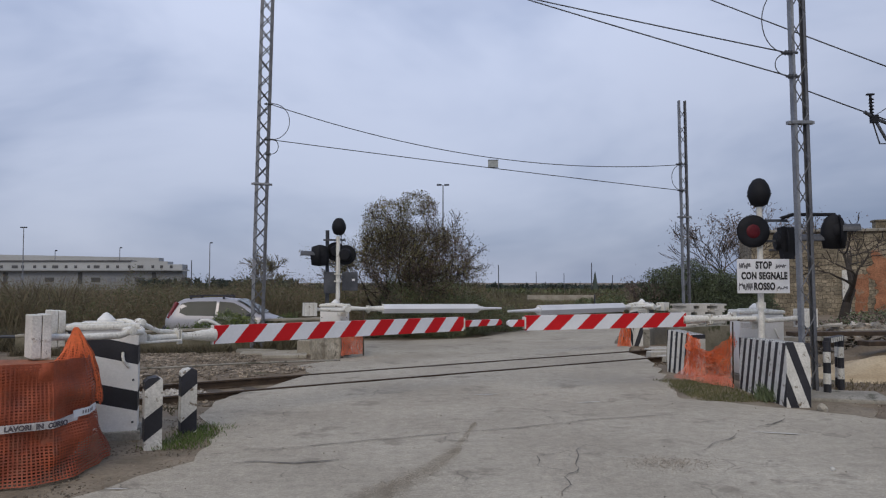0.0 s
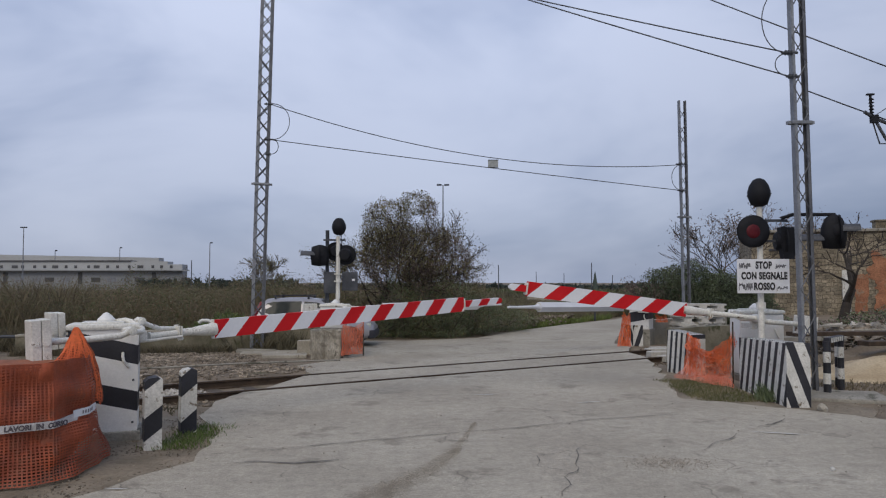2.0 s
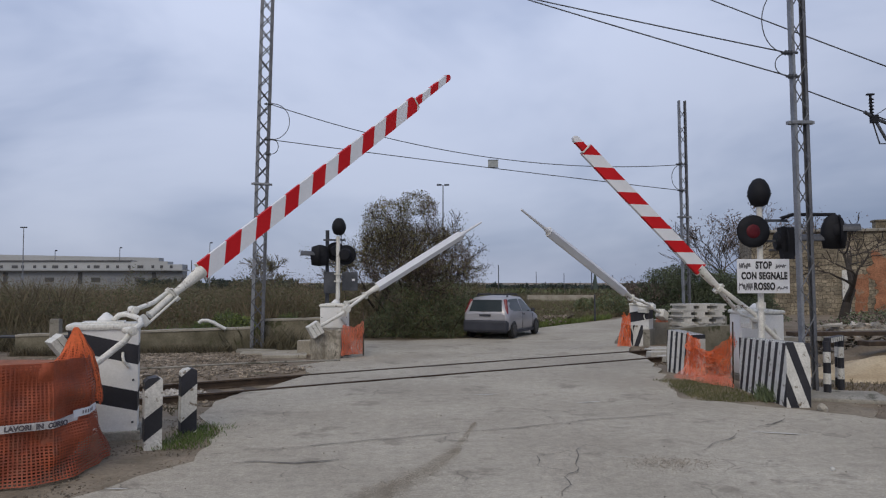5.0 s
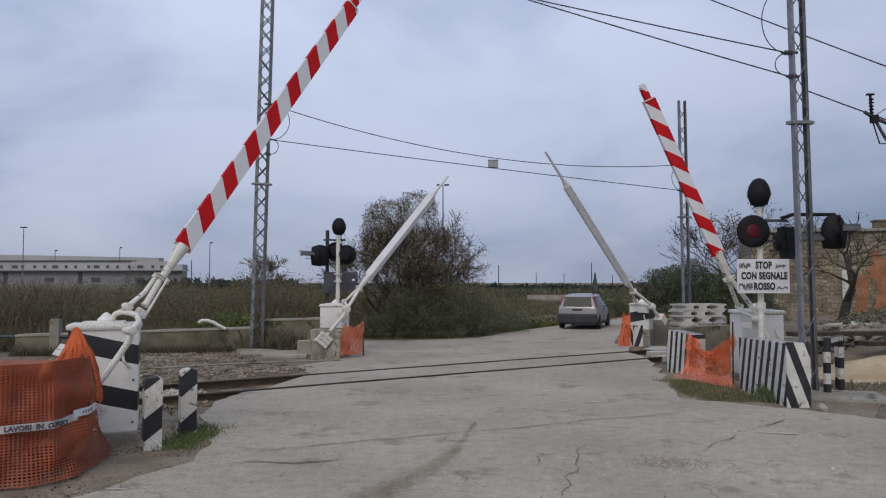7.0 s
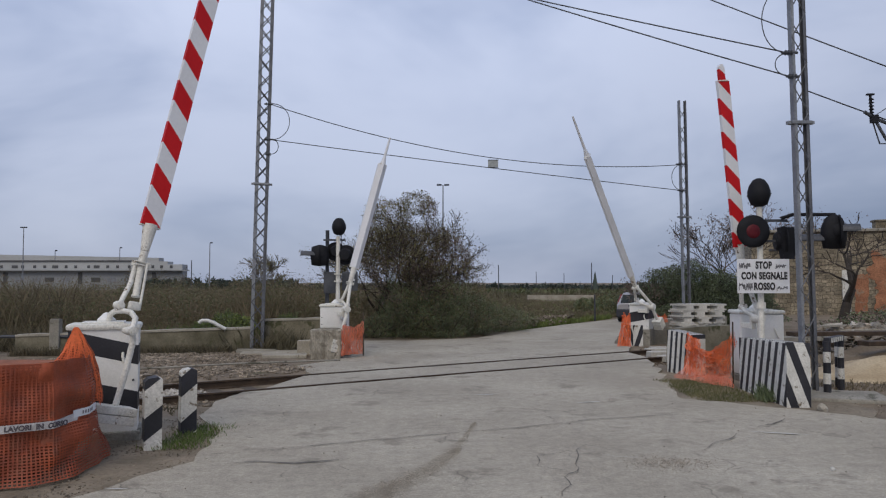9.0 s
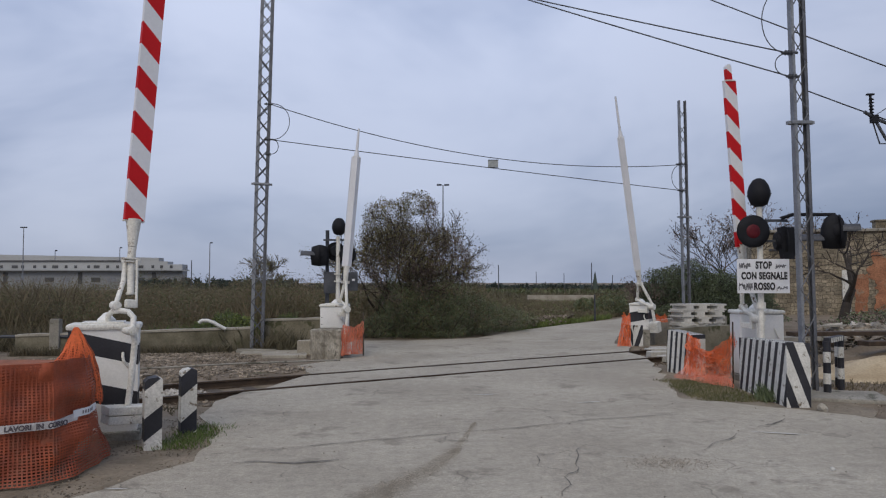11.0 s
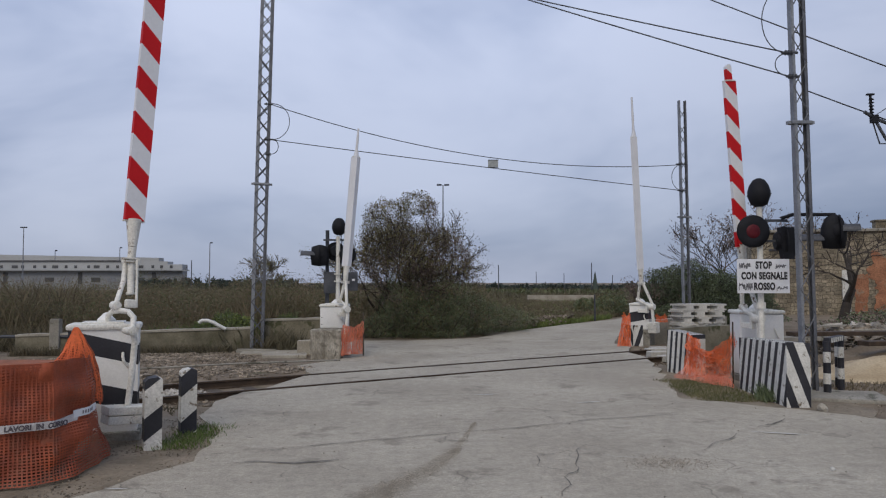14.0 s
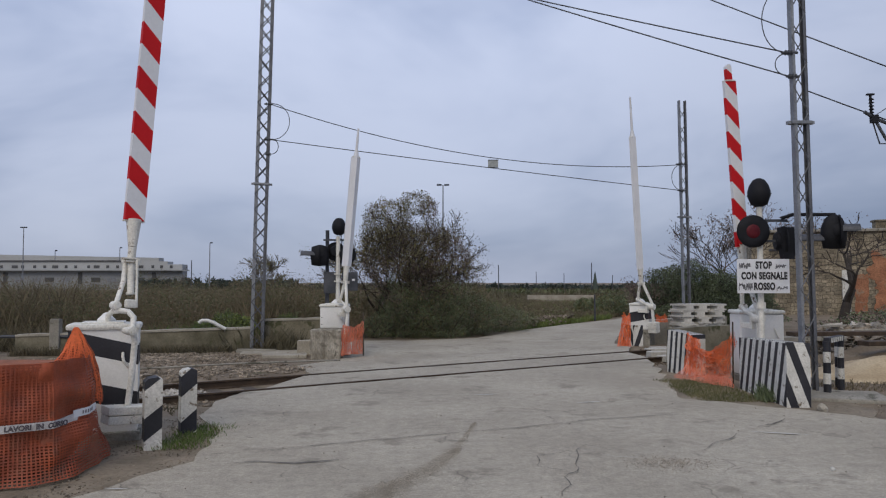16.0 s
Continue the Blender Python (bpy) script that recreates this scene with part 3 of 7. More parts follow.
stones("ballast", 6500, on_bed(-9, 3.55, 11.4, 14.7), 0.055, STONE, "grey and brown ballast stones between rails", 21)
stones("ballast", 1500, on_bed(13.2, 26, 11.3, 14.6), 0.05, STONE, "grey and brown ballast stones between rails", 22)
stones("rubble", 8000, on_bed(-9, 6.3, 14.5, 19.4), 0.050, RUBBLE, "scattered stones and rubble beside the track", 23)
stones("rubble", 4500, on_bed(0.5, 7.2, 19.2, 21.5), 0.050, RUBBLE, "scattered stones and rubble beside the low wall", 39)
stones("rubble", 110, on_bed(-9, 6.3, 14.8, 19.2), 0.11, RUBBLE, "larger broken lumps beside the track", 33)
stones("ballast", 2600, lambda r: (lambda p: (p[0], p[1], p[2] + 0.045))(on_bed(-9, 3.45, 12.42, 13.45)(r)), 0.05, PALE_STONE, "pale ballast stones between the rails", 34)
stones("gravel", 1700, lambda r: (lambda x, y: (x, y, soil_z(x, y) + 0.006))(-3.7 + 1.35 * r.random(), 5.9 + 4.0 * r.random()), 0.014, STONE, "small gravel on the dirt verge", 24)
stones("gravel", 260, lambda r: (lambda x, y: (x, y, road_z(x, y) + 0.008))(-3 + 9 * r.random(), 6.2 + 6 * r.random()), 0.009, STONE, "small loose stones on the road", 25)


def along_trail(r):
    trail = [(-0.6, 6.3), (-0.35, 6.75), (-0.02, 7.5), (0.15, 8.1), (0.42, 9.6)]
    k = r.random() ** 1.4 * (len(trail) - 1)
    i = min(len(trail) - 2, int(k))
    w = 0.10 * (1.15 - k / 4)
    x = trail[i][0] + (trail[i + 1][0] - trail[i][0]) * (k - i) + r.gauss(0, w)
    y = trail[i][1] + (trail[i + 1][1] - trail[i][1]) * (k - i) + r.gauss(0, w)
    return x, y, road_z(x, y) + 0.003


stones("sand_grains", 4200, along_trail, 0.0055, TRAIL, "trail of brown sand grains on the road", 27)
stones("gravel", 1100, lambda r: (lambda x, y: (x, y, road_z(x, y) + 0.003))(r.gauss(2.25, 0.22), r.gauss(7.45, 0.16)), 0.0055, RUBBLE, "thin patch of brown grit on the road", 28)
bm = bmesh.new()
bmesh.ops.create_icosphere(bm, subdivisions=2, radius=0.024)
for v in bm.verts:
    v.co *= 1 + 0.3 * noise.noise(v.co * 30)
tagged(part("stone", bm, CHALK), "small pale loose stone on the road", "stone").matrix_basis = pose(3.75, 7.16, 0.014)


# ---- barrier machines ----
# slabs of the near machine's counterweights: place along and across the arm, thickness, height
CRANK_WEIGHTS = ((-1.00, -0.60, 0.096, 0.45), (-0.90, -0.60, 0.090, 0.46), (-0.52, 0.55, 0.080, 0.44), (-0.435, 0.55, 0.080, 0.43))


def crank_fork(bm, S, drop):
    """The near boom's neck, its three struts and the bent crank that runs to the hinge and the weights."""
    rod(bm, (0.80, 0, drop), (0.98, 0, drop), 0.046, 0.050, 14)
    rod(bm, (0.98, 0, drop), (S + 0.01, 0.04, drop), 0.050, 0.090, 14)
    for x in (0.80, 0.835):
        box(bm, (x, 0, drop + 0.01), (0.018, 0.13, 0.15), bevel=0.006)
    rod(bm, (0.84, -0.06, drop - 0.07), (0.78, -0.06, drop - 0.07), 0.022, 0.022, 8)
    rod(bm, (0.84, 0.05, drop + 0.08), (0.78, 0.05, drop + 0.08), 0.022, 0.022, 8)
    rod(bm, (0.82, 0, drop), (0.42, -0.08, drop), 0.040, 0.042, 12)
    rod(bm, (0.42, -0.08, drop), (0.40, -0.084, drop), 0.056, 0.050, 12)
    tube(bm, [(0.82, 0.05, drop + 0.05), (0.55, -0.03, drop + 0.08), (0.38, -0.12, 0.0), (0.26, -0.20, 0.054)], 0.029, 10)
    tube(bm, [(0.82, -0.09, drop - 0.04), (0.25, -0.20, drop - 0.04)], 0.017, 6)
    box(bm, (0.29, -0.17, drop + 0.02), (0.10, 0.09, 0.13), bevel=0.02)
    rod(bm, (0.26, -0.26, 0.054), (0.26, -0.13, 0.054), 0.050, 0.050, 16)
    rod(bm, (0.26, -0.28, 0.054), (0.26, -0.26, 0.054), 0.030, 0.030, 10)
    tube(bm, [(0.05, -0.02, 0.06), (0.14, -0.04, 0.07), (0.19, -0.12, 0.05), (0.205, -0.26, 0.01), (0.20, -0.42, -0.02), (0.14, -0.55, -0.04), (0.0, -0.60, -0.02)], 0.033, 12)
    tube(bm, [(0.0, -0.60, -0.02), (-0.12, -0.60, -0.06), (-0.55, -0.60, -0.06), (-1.02, -0.60, -0.04)], 0.036, 10)
    tube(bm, [(0.05, -0.02, 0.06), (0.0, 0.30, 0.02), (-0.14, 0.50, 0.0), (-0.45, 0.55, -0.02)], 0.034, 10)


def build_barrier(base, rz, pivot_z, L, S, E, near, front, striped, cabinet, label, weight=(1.0, 0.33), drop=0.0, bands_of=(1.1, 0.612, -0.165, 0.5), h=0.123, crank=False):
    """near: the local side (y) that faces the viewer's road end; front: the side of the boom's flat face."""
    bx, by, bz = base
    root = thing("barrier_machine", pose(bx, by, bz, 0, 0, rz), label, "barrier", "crossing barriers")
    pz = pivot_z - bz
    # boom: fork, arm, board, extension, weights
    bm = bmesh.new()
    fy = near * 0.30
    a = 0.62 * S
    wx, wh = weight
    if crank:
        crank_fork(bm, S, drop)
        fy = -0.60
    else:
        tube(bm, [(0, fy, 0), (0.12, fy, 0.01), (a, near * 0.05, 0)], 0.042, 10)
        tube(bm, [(0.16, -near * 0.16, 0.07), (0.3, -near * 0.14, 0.03), (a, -near * 0.05, 0)], 0.038, 10)
        rod(bm, (a - 0.06, 0, 0), (S + 0.05, 0, 0), 0.055, 0.085, 12)
        rod(bm, (a - 0.03, 0, -0.085), (a + 0.03, 0, -0.085), 0.03, 0.03, 8)
        for x in (a - 0.02, a + 0.02):
            box(bm, (x, 0, 0), (0.022, 0.17, 0.17), bevel=0.006)
        rod(bm, (0, fy - near * 0.09, 0), (0, fy + near * 0.09, 0), 0.085, 0.085, 14)
        rod(bm, (0.2, -near * 0.22, 0.06), (0.2, -near * 0.10, 0.06), 0.055, 0.055, 12)
        tube(bm, [(0.2, -near * 0.15, 0.03), (0.13, 0, -0.03), (0, fy, 0)], 0.035, 8)
        tube(bm, [(0, fy, 0), (-0.16, fy + near * 0.03, -0.03), (-wx + 0.18, fy + near * 0.03, 0.0)], 0.045, 10)
    boom = part("boom", bm, WHITE_DIRTY, root, "dirty white steel boom arm with fork")
    boom.matrix_basis = pose(0, 0, pz)
    slabs = CRANK_WEIGHTS if crank else [(-wx - 0.09 + 0.105 * k, fy + near * 0.03, 0.098, wh) for k in range(3)]
    for x, y, w_, hh in slabs:
        bm = bmesh.new()
        box(bm, (x, y, -0.03 if crank else 0.0), (w_, 0.26, hh), bevel=0.010)
        rod(bm, (x, y + near * 0.13, -0.06), (x, y + near * 0.142, -0.06), 0.02, 0.02, 8)
        part("counterweight", bm, WHITE_DIRTY, boom, "white counterweight slab")
    # board: flat on the front, a folded ridge behind
    lower = pose(0, 0.045 if crank else 0.0, drop)
    slant, period, shift, share = bands_of
    bm = bmesh.new()
    y_front, y_back = front * 0.045, -front * 0.02
    if striped:
        stripes(bm, [(S, -h), (E, -h), (E, h), (S, h)], y_front, y_back, slant * (1 if front < 0 else -1), period, S + shift, share)
    else:
        prism(bm, [(S, -h), (E, -h), (E, h), (S, h)], y_front, y_back, 0)
    ridge = [bm.verts.new(c) for c in ((S, y_back, -h), (E, y_back, -h), (E, y_back - front * 0.09, 0), (S, y_back - front * 0.09, 0), (S, y_back, h), (E, y_back, h))]
    for q in ((0, 1, 2, 3), (3, 2, 5, 4), (0, 3, 4), (1, 5, 2)):
        bm.faces.new([ridge[i] for i in q]).material_index = 0
    bmesh.ops.recalc_face_normals(bm, faces=list(bm.faces))
    part("board", bm, [BOARD_WHITE, BOARD_RED] if striped else [BOARD_BACK, BOARD_RED], boom, "red and white striped board" if striped else "white back of the boom board").matrix_basis = lower
    bm = bmesh.new()
    box(bm, (S - 0.010, 0, 0), (0.018, 0.07, 2 * h + 0.012), bevel=0.004)
    part("end_cap", bm, WHITE_DIRTY, boom).matrix_basis = lower
    bm = bmesh.new()
    box(bm, (E + 0.012, 0, 0), (0.024, 0.12, 2 * h - 0.05), bevel=0.004)
    part("end_cap", bm, WHITE_DIRTY, boom).matrix_basis = lower
    bm = bmesh.new()
    e = 0.055
    tip = L - 0.05
    if striped:
        stripes(bm, [(E + 0.02, -e), (tip, -e), (L, -e * 0.4), (L, e * 0.4), (tip, e), (E + 0.02, e)], -0.04, 0.04, 0.9 * (1 if front < 0 else -1), 0.46, E - 0.05, 0.5)
        part("extension", bm, [BOARD_WHITE, BOARD_RED], boom, "narrow striped boom extension").matrix_basis = lower
    else:
        rod(bm, (E, 0, 0), (E + 0.2, 0, 0), 0.085, 0.045, 12)
        rod(bm, (E + 0.2, 0, 0), (L, 0, 0), 0.04, 0.028, 10)
        part("extension", bm, BOARD_BACK, boom, "thin white boom extension tube").matrix_basis = lower
    # cabinet
    cx, cy, w, d, h0, h1, yaw, bands = cabinet
    turn = Matrix.Rotation(radians(yaw - rz), 4, "Z")
    inv = Matrix.Rotation(radians(-rz), 4, "Z")
    c = inv @ Vector((cx - bx, cy - by, 0))
    hold = turn.copy()
    hold.translation = (c.x, c.y, -bz)
    bm = bmesh.new()
    if bands:
        stripes(bm, [(-w / 2, h0), (w / 2, h0), (w / 2, h1), (-w / 2, h1)], -d / 2, d / 2, bands[0], bands[1], bands[2], 0.42)
        part("cabinet", bm, [WHITE, BLACK], root, "white cabinet painted with black diagonal bands").matrix_basis = hold
    else:
        box(bm, (0, 0, (h0 + h1) / 2), (w, d, h1 - h0), bevel=0.03)
        part("cabinet", bm, WHITE, root, "white sheet-metal drive cabinet").matrix_basis = hold
    bm = bmesh.new()
    box(bm, (0, 0, h1 + 0.035), (w + 0.05, d + 0.06, 0.07), bevel=0.03)
    box(bm, (-0.02, 0, h1 + 0.075), (w * 0.62, d * 0.8, 0.03), bevel=0.012)
    part("lid", bm, WHITE_DIRTY, root, "rounded off-white cabinet lid").matrix_basis = hold
    bm = bmesh.new()
    lathe(bm, [(0.10, 0), (0.105, 0.02), (0.095, 0.035), (0.03, 0.10), (0.005, 0.11)], Matrix.Translation((0.0, 0.06, h1 + 0.085)), 16)
    part("vent_cap", bm, WHITE, root, "white conical vent cap").matrix_basis = hold
    bm = bmesh.new()
    tube(bm, [(w * 0.28, -d / 2 - 0.005, h1 - 0.27), (w * 0.28, -d / 2 - 0.05, h1 - 0.31), (w * 0.30, -d / 2 - 0.05, h1 - 0.37), (w * 0.37, -d / 2 - 0.005, h1 - 0.44)], 0.017, 8)
    part("handle", bm, WHITE_DIRTY, root).matrix_basis = hold
    for sx in (-w / 2 + 0.05, w / 2 - 0.05):
        for z in (h0 + 0.1, (h0 + h1) / 2):
            bm = bmesh.new()
            rod(bm, (sx, -d / 2 + 0.01, z), (sx, -d / 2 - 0.012, z), 0.014, 0.014, 8)
            part("bolt", bm, GALV_DARK, root).matrix_basis = hold
    bm = bmesh.new()
    gz = ground_z(cx, cy) - 0.05
    box(bm, (0, 0, (gz + h0) / 2), (w + 0.08, d + 0.10, h0 - gz), bevel=0.02)
    part("plinth", bm, CONCRETE, root, "concrete plinth under the cabinet").matrix_basis = hold
    bm = bmesh.new()
    post = (0, fy - near * 0.14, 0)
    if not crank:
        box(bm, (post[0] - 0.02, post[1] - near * 0.02, pz - 0.06), (0.12, 0.06, 0.26), bevel=0.012)
        box(bm, (post[0] - 0.05, post[1] - near * 0.16, pz - 0.13), (0.14, 0.30, 0.10), bevel=0.012)
    if crank:
        for y0_, y1_, r_ in ((-0.68, -0.53, 0.050), (-0.70, -0.68, 0.028), (-0.53, -0.42, 0.036)):
            rod(bm, (0, y0_, pz - 0.02), (0, y1_, pz - 0.02), r_, r_, 16)
    part("hinge_bracket", bm, WHITE_DIRTY, root)
    return root, boom, pz


B1, BOOM1, PZ1 = build_barrier((-3.973, 8.85, 0.0), 43.0, 1.276, 6.924, 1.309, 5.933, -1, -1, True,
                               (-4.03, 8.81, 0.75, 0.50, 0.077, 1.255, 20.0, (-4.0, 2.16, 3.745)), "white barrier machine with black bands and striped boom",
                               drop=-0.15, bands_of=(0.9, 0.57, -0.175, 0.495), h=0.121, crank=True)
B2, BOOM2, PZ2 = build_barrier((5.522, 13.38, 0.0), 195.8, 1.161, 4.643, 1.30, 4.33, 1, 1, True,
                               (5.93, 13.95, 0.82, 0.5, 0.1, 1.22, 0, None), "white barrier machine behind striped wall, striped boom")
B3, BOOM3, PZ3 = build_barrier((-2.623, 19.3, -0.05), 26.4, 1.115, 4.82, 1.13, 4.03, -1, 1, False,
                               (-2.90, 19.75, 0.74, 0.5, 0.60, 1.16, 4, None), "white barrier machine on a stone base")
B4, BOOM4, PZ4 = build_barrier((5.908, 21.8, -0.05), 225.1, 1.093, 6.195, 1.12, 5.0, 1, -1, False,
                               (5.98, 22.2, 0.56, 0.62, 0.42, 1.12, -28, (5.0, 3.5, -4.8)), "white barrier machine with a black band beside concrete wall", weight=(0.62, 0.24))


# ---- crossing signals ----
def lamp_head(parent, c, face, r, lit=True, hood=0.3):
    """A round black backing disc with a hooded lens; face: turn round z of the way it looks (0: towards -y)."""
    m = Matrix.Translation(c) @ Matrix.Rotation(radians(face), 4, "Z") @ Matrix.Rotation(radians(90), 4, "X")
    bm = bmesh.new()
    lathe(bm, [(r * 0.96, -0.015), (r, 0.0), (r, 0.012), (r * 0.55, 0.016)], m, 32)
    head = part("lamp_head", bm, LAMP_BLACK, parent, "round black signal backing disc")
    bm = bmesh.new()
    lathe(bm, [(r * 0.5, -0.16), (r * 0.62, -0.12), (r * 0.62, -0.018)], m, 20)
    part("housing", bm, LAMP_BLACK, head)
    bm = bmesh.new()
    lathe(bm, [(r * 0.42, 0.018), (r * 0.40, 0.024), (r * 0.2, 0.032), (0.004, 0.034)], m, 24)
    part("lens", bm, LAMP_RED, head, "unlit red lens")
    if hood:
        bm = bmesh.new()
        seg, rr = 14, r * 0.44
        for k in range(seg):
            for layer, flip in ((rr, False), (rr - 0.012, True)):
                a0, a1 = math.pi * (k / seg), math.pi * ((k + 1) / seg)
                q = [bm.verts.new(m @ Vector((layer * math.cos(a), layer * math.sin(a), z))) for a, z in ((a0, 0.015), (a1, 0.015), (a1, hood), (a0, hood))]
                bm.faces.new(q[::-1] if flip else q)
        # greyer than the black housing: the hood's reflection is put into its colour
        part("hood", bm, GALV_DARK, head, "lamp hood, sky reflection put in as grey")
    return head


def bell(parent, c, w, h):
    bm = bmesh.new()
    lathe(bm, [(w * 0.16, -h * 0.5), (w * 0.36, -h * 0.42), (w * 0.5, -h * 0.12), (w * 0.5, 0.02), (w * 0.42, h * 0.25), (w * 0.26, h * 0.44), (w * 0.1, h * 0.5)], Matrix.Translation(c), 24)
    part("bell", bm, LAMP_BLACK, parent, "dark domed warning bell")


def build_near_signal():
    s = thing("crossing_signal", pose(5.595, 12.95, 0.177) @ Matrix.Scale(0.902, 4), "crossing signal with unlit red lamp on white pole", "signal")
    bm = bmesh.new()
    rod(bm, (0, 0, -0.3), (0, 0, 3.36), 0.06, 0.055, 14)
    rod(bm, (0, 0, 1.3), (0, 0, 1.42), 0.09, 0.09, 14)
    part("pole", bm, WHITE_DIRTY, s, "off-white steel pole")
    bm = bmesh.new()
    box(bm, (-0.09, -0.06, 2.80), (0.22, 0.06, 0.05))
    part("lamp_bracket", bm, GALV_DARK, s)
    bell(s, (0.0, 0, 3.57), 0.43, 0.56)
    lamp_head(s, (-0.18, -0.12, 2.80), 0, 0.32, hood=0.0)
    bm = bmesh.new()
    box(bm, (0.15, 0.02, 2.62), (0.8, 0.05, 0.05))
    box(bm, (0.15, 0.02, 3.02), (0.8, 0.05, 0.05))
    part("crossbar", bm, GALV_DARK, s, "dark steel crossbar")
    lamp_head(s, (0.48, 0.04, 2.62), 84, 0.30, hood=0.72)
    bm = bmesh.new()
    prism(bm, [(0.40, 2.26), (0.60, 2.26), (0.67, 2.60), (0.66, 2.88), (0.35, 2.88), (0.35, 2.60)], -0.16, 0.02)
    bmesh.ops.recalc_face_normals(bm, faces=list(bm.faces))
    part("relay_box", bm, LAMP_BLACK, s, "dark grey relay box")
    # a bracket reaches out to a second lamp that looks along the side road
    bm = bmesh.new()
    tube(bm, [(0.40, -0.06, 3.06), (0.62, -0.08, 3.13), (1.42, -0.10, 3.13), (1.52, -0.10, 3.02)], 0.035, 8)
    part("bracket", bm, LAMP_BLACK, s, "black steel bracket")
    lamp_head(s, (1.50, -0.10, 2.80), 72, 0.33, hood=0.36)
    bm = bmesh.new()
    lathe(bm, [(0.02, -0.34), (0.25, -0.33), (0.29, -0.1), (0.29, 0.02), (0.2, 0.2), (0.05, 0.28)], Matrix.Translation((1.40, -0.1, 2.83)) @ Matrix.Diagonal((0.86, 0.5, 1.1, 1)), 20)
    part("lamp_cowl", bm, LAMP_BLACK, s, "rounded black lamp cowl")
    return s


build_near_signal()


def text_mesh(name, body, size, m, mat, parent, squeeze=1.0, label="", spacing=1.0):
    cu = bpy.data.curves.new(name, "FONT")
    cu.body, cu.size, cu.align_x, cu.align_y, cu.extrude = body, size, "CENTER", "CENTER", 0.002
    cu.offset, cu.space_character = 0.008 * size / 0.15, spacing
    tmp = new(name, cu)
    bpy.context.view_layer.update()
    me = bpy.data.meshes.new_from_object(tmp.evaluated_get(bpy.context.evaluated_depsgraph_get()))
    bpy.data.objects.remove(tmp)
    me.materials.clear()
    me.materials.append(mat)
    ob = new(name, me)
    ob.parent = parent
    ob.matrix_basis = m @ Matrix.Diagonal((squeeze, 1, 1, 1))
    if label:
        ob["label"] = label
    return ob


def build_sign():
    s = thing("stop_sign", pose(5.575, 12.79, 1.625) @ Matrix.Scale(0.875, 4), "white sign with black capitals, scrawled with graffiti", "sign")
    bm = bmesh.new()
    box(bm, (0, 0, 0.335), (1.04, 0.02, 0.68), bevel=0.006)
    part("plate", bm, SIGN_WHITE, s, "white sign plate")
    up = Matrix.Rotation(radians(90), 4, "X")
    for body, x, z in (("STOP", 0.02, 0.545), ("CON SEGNALE", 0.03, 0.335), ("ROSSO", 0.03, 0.125)):
        text_mesh("lettering", body, 0.19, Matrix.Translation((x - 0.015, -0.013, z)) @ up, INK, s, 0.655, spacing=1.12)
    rnd = random.Random(5)
    for x0, x1, z0, z1, n in ((-0.48, -0.26, 0.48, 0.60, 46), (0.24, 0.46, 0.48, 0.57, 30), (-0.49, -0.22, 0.05, 0.21, 56), (0.26, 0.48, 0.06, 0.14, 30)):
        bm = bmesh.new()
        p = (x0, -0.0125, z0)
        for k in range(n):
            q = (x0 + (x1 - x0) * (k + rnd.random()) / n, -0.0125, z0 + (z1 - z0) * rnd.random())
            rod(bm, p, q, 0.0075, 0.0075, 4)
            p = q
        part("scrawl", bm, GRAFFITI, s, "grey scrawled graffiti")
    bm = bmesh.new()
    box(bm, (-0.04, 0.05, 0.2), (0.16, 0.08, 0.05))
    box(bm, (-0.04, 0.05, 0.5), (0.16, 0.08, 0.05))
    part("clamp", bm, GALV_DARK, s)


build_sign()


def build_far_signal():
    s = thing("crossing_signal", pose(-2.93, 20.5, -0.1), "crossing signal seen from behind, black discs on white pole", "signal")
    bm = bmesh.new()
    rod(bm, (0, 0, 0), (0, 0, 3.2), 0.062, 0.058, 12)
    for z in (2.12, 1.92):
        rod(bm, (0, 0, z), (0, 0, z + 0.04), 0.11, 0.11, 12)
    part("pole", bm, WHITE_DIRTY, s, "off-white steel pole")
    bell(s, (0.02, 0, 3.47), 0.40, 0.48)
    bm = bmesh.new()
    rod(bm, (-0.34, 0.25, 0), (-0.34, 0.25, 3.38), 0.055, 0.055, 10)
    part("side_post", bm, GALV_DARK, s, "grey steel post")
    bm = bmesh.new()
    box(bm, (-0.12, 0.12, 3.10), (0.62, 0.05, 0.05))
    box(bm, (-0.12, 0.12, 2.42), (0.62, 0.05, 0.05))
    part("crossbar", bm, GALV_DARK, s)
    lamp_head(s, (-0.55, 0.05, 2.66), -78, 0.29, hood=0.5)
    lamp_head(s, (0.22, 0.05, 2.68), 170, 0.28, hood=0.3)
    lamp_head(s, (-0.10, 0.22, 2.78), 190, 0.27, hood=0.0)
    bm = bmesh.new()
    lathe(bm, [(0.03, -0.3), (0.24, -0.27), (0.28, 0.0), (0.24, 0.24), (0.05, 0.3)], Matrix.Translation((-0.52, 0.05, 2.66)) @ Matrix.Diagonal((0.95, 0.6, 1, 1)), 20)
    part("lamp_cowl", bm, LAMP_BLACK, s, "rounded black lamp cowl")
    for x, z, w, h in ((-0.22, 1.9, 0.38, 0.6), (0.32, 1.94, 0.44, 0.52)):
        bm = bmesh.new()
        box(bm, (x, 0.1, z), (w, 0.03, h), bevel=0.008)
        part("sign_back", bm, GALV_DARK, s, "dark grey back of a sign plate")
    bm = bmesh.new()
    box(bm, (0.42, 0.075, 1.98), (0.08, 0.012, 0.05))
    part("sticker", bm, SIGN_WHITE, s, "small pale sticker")


build_far_signal()


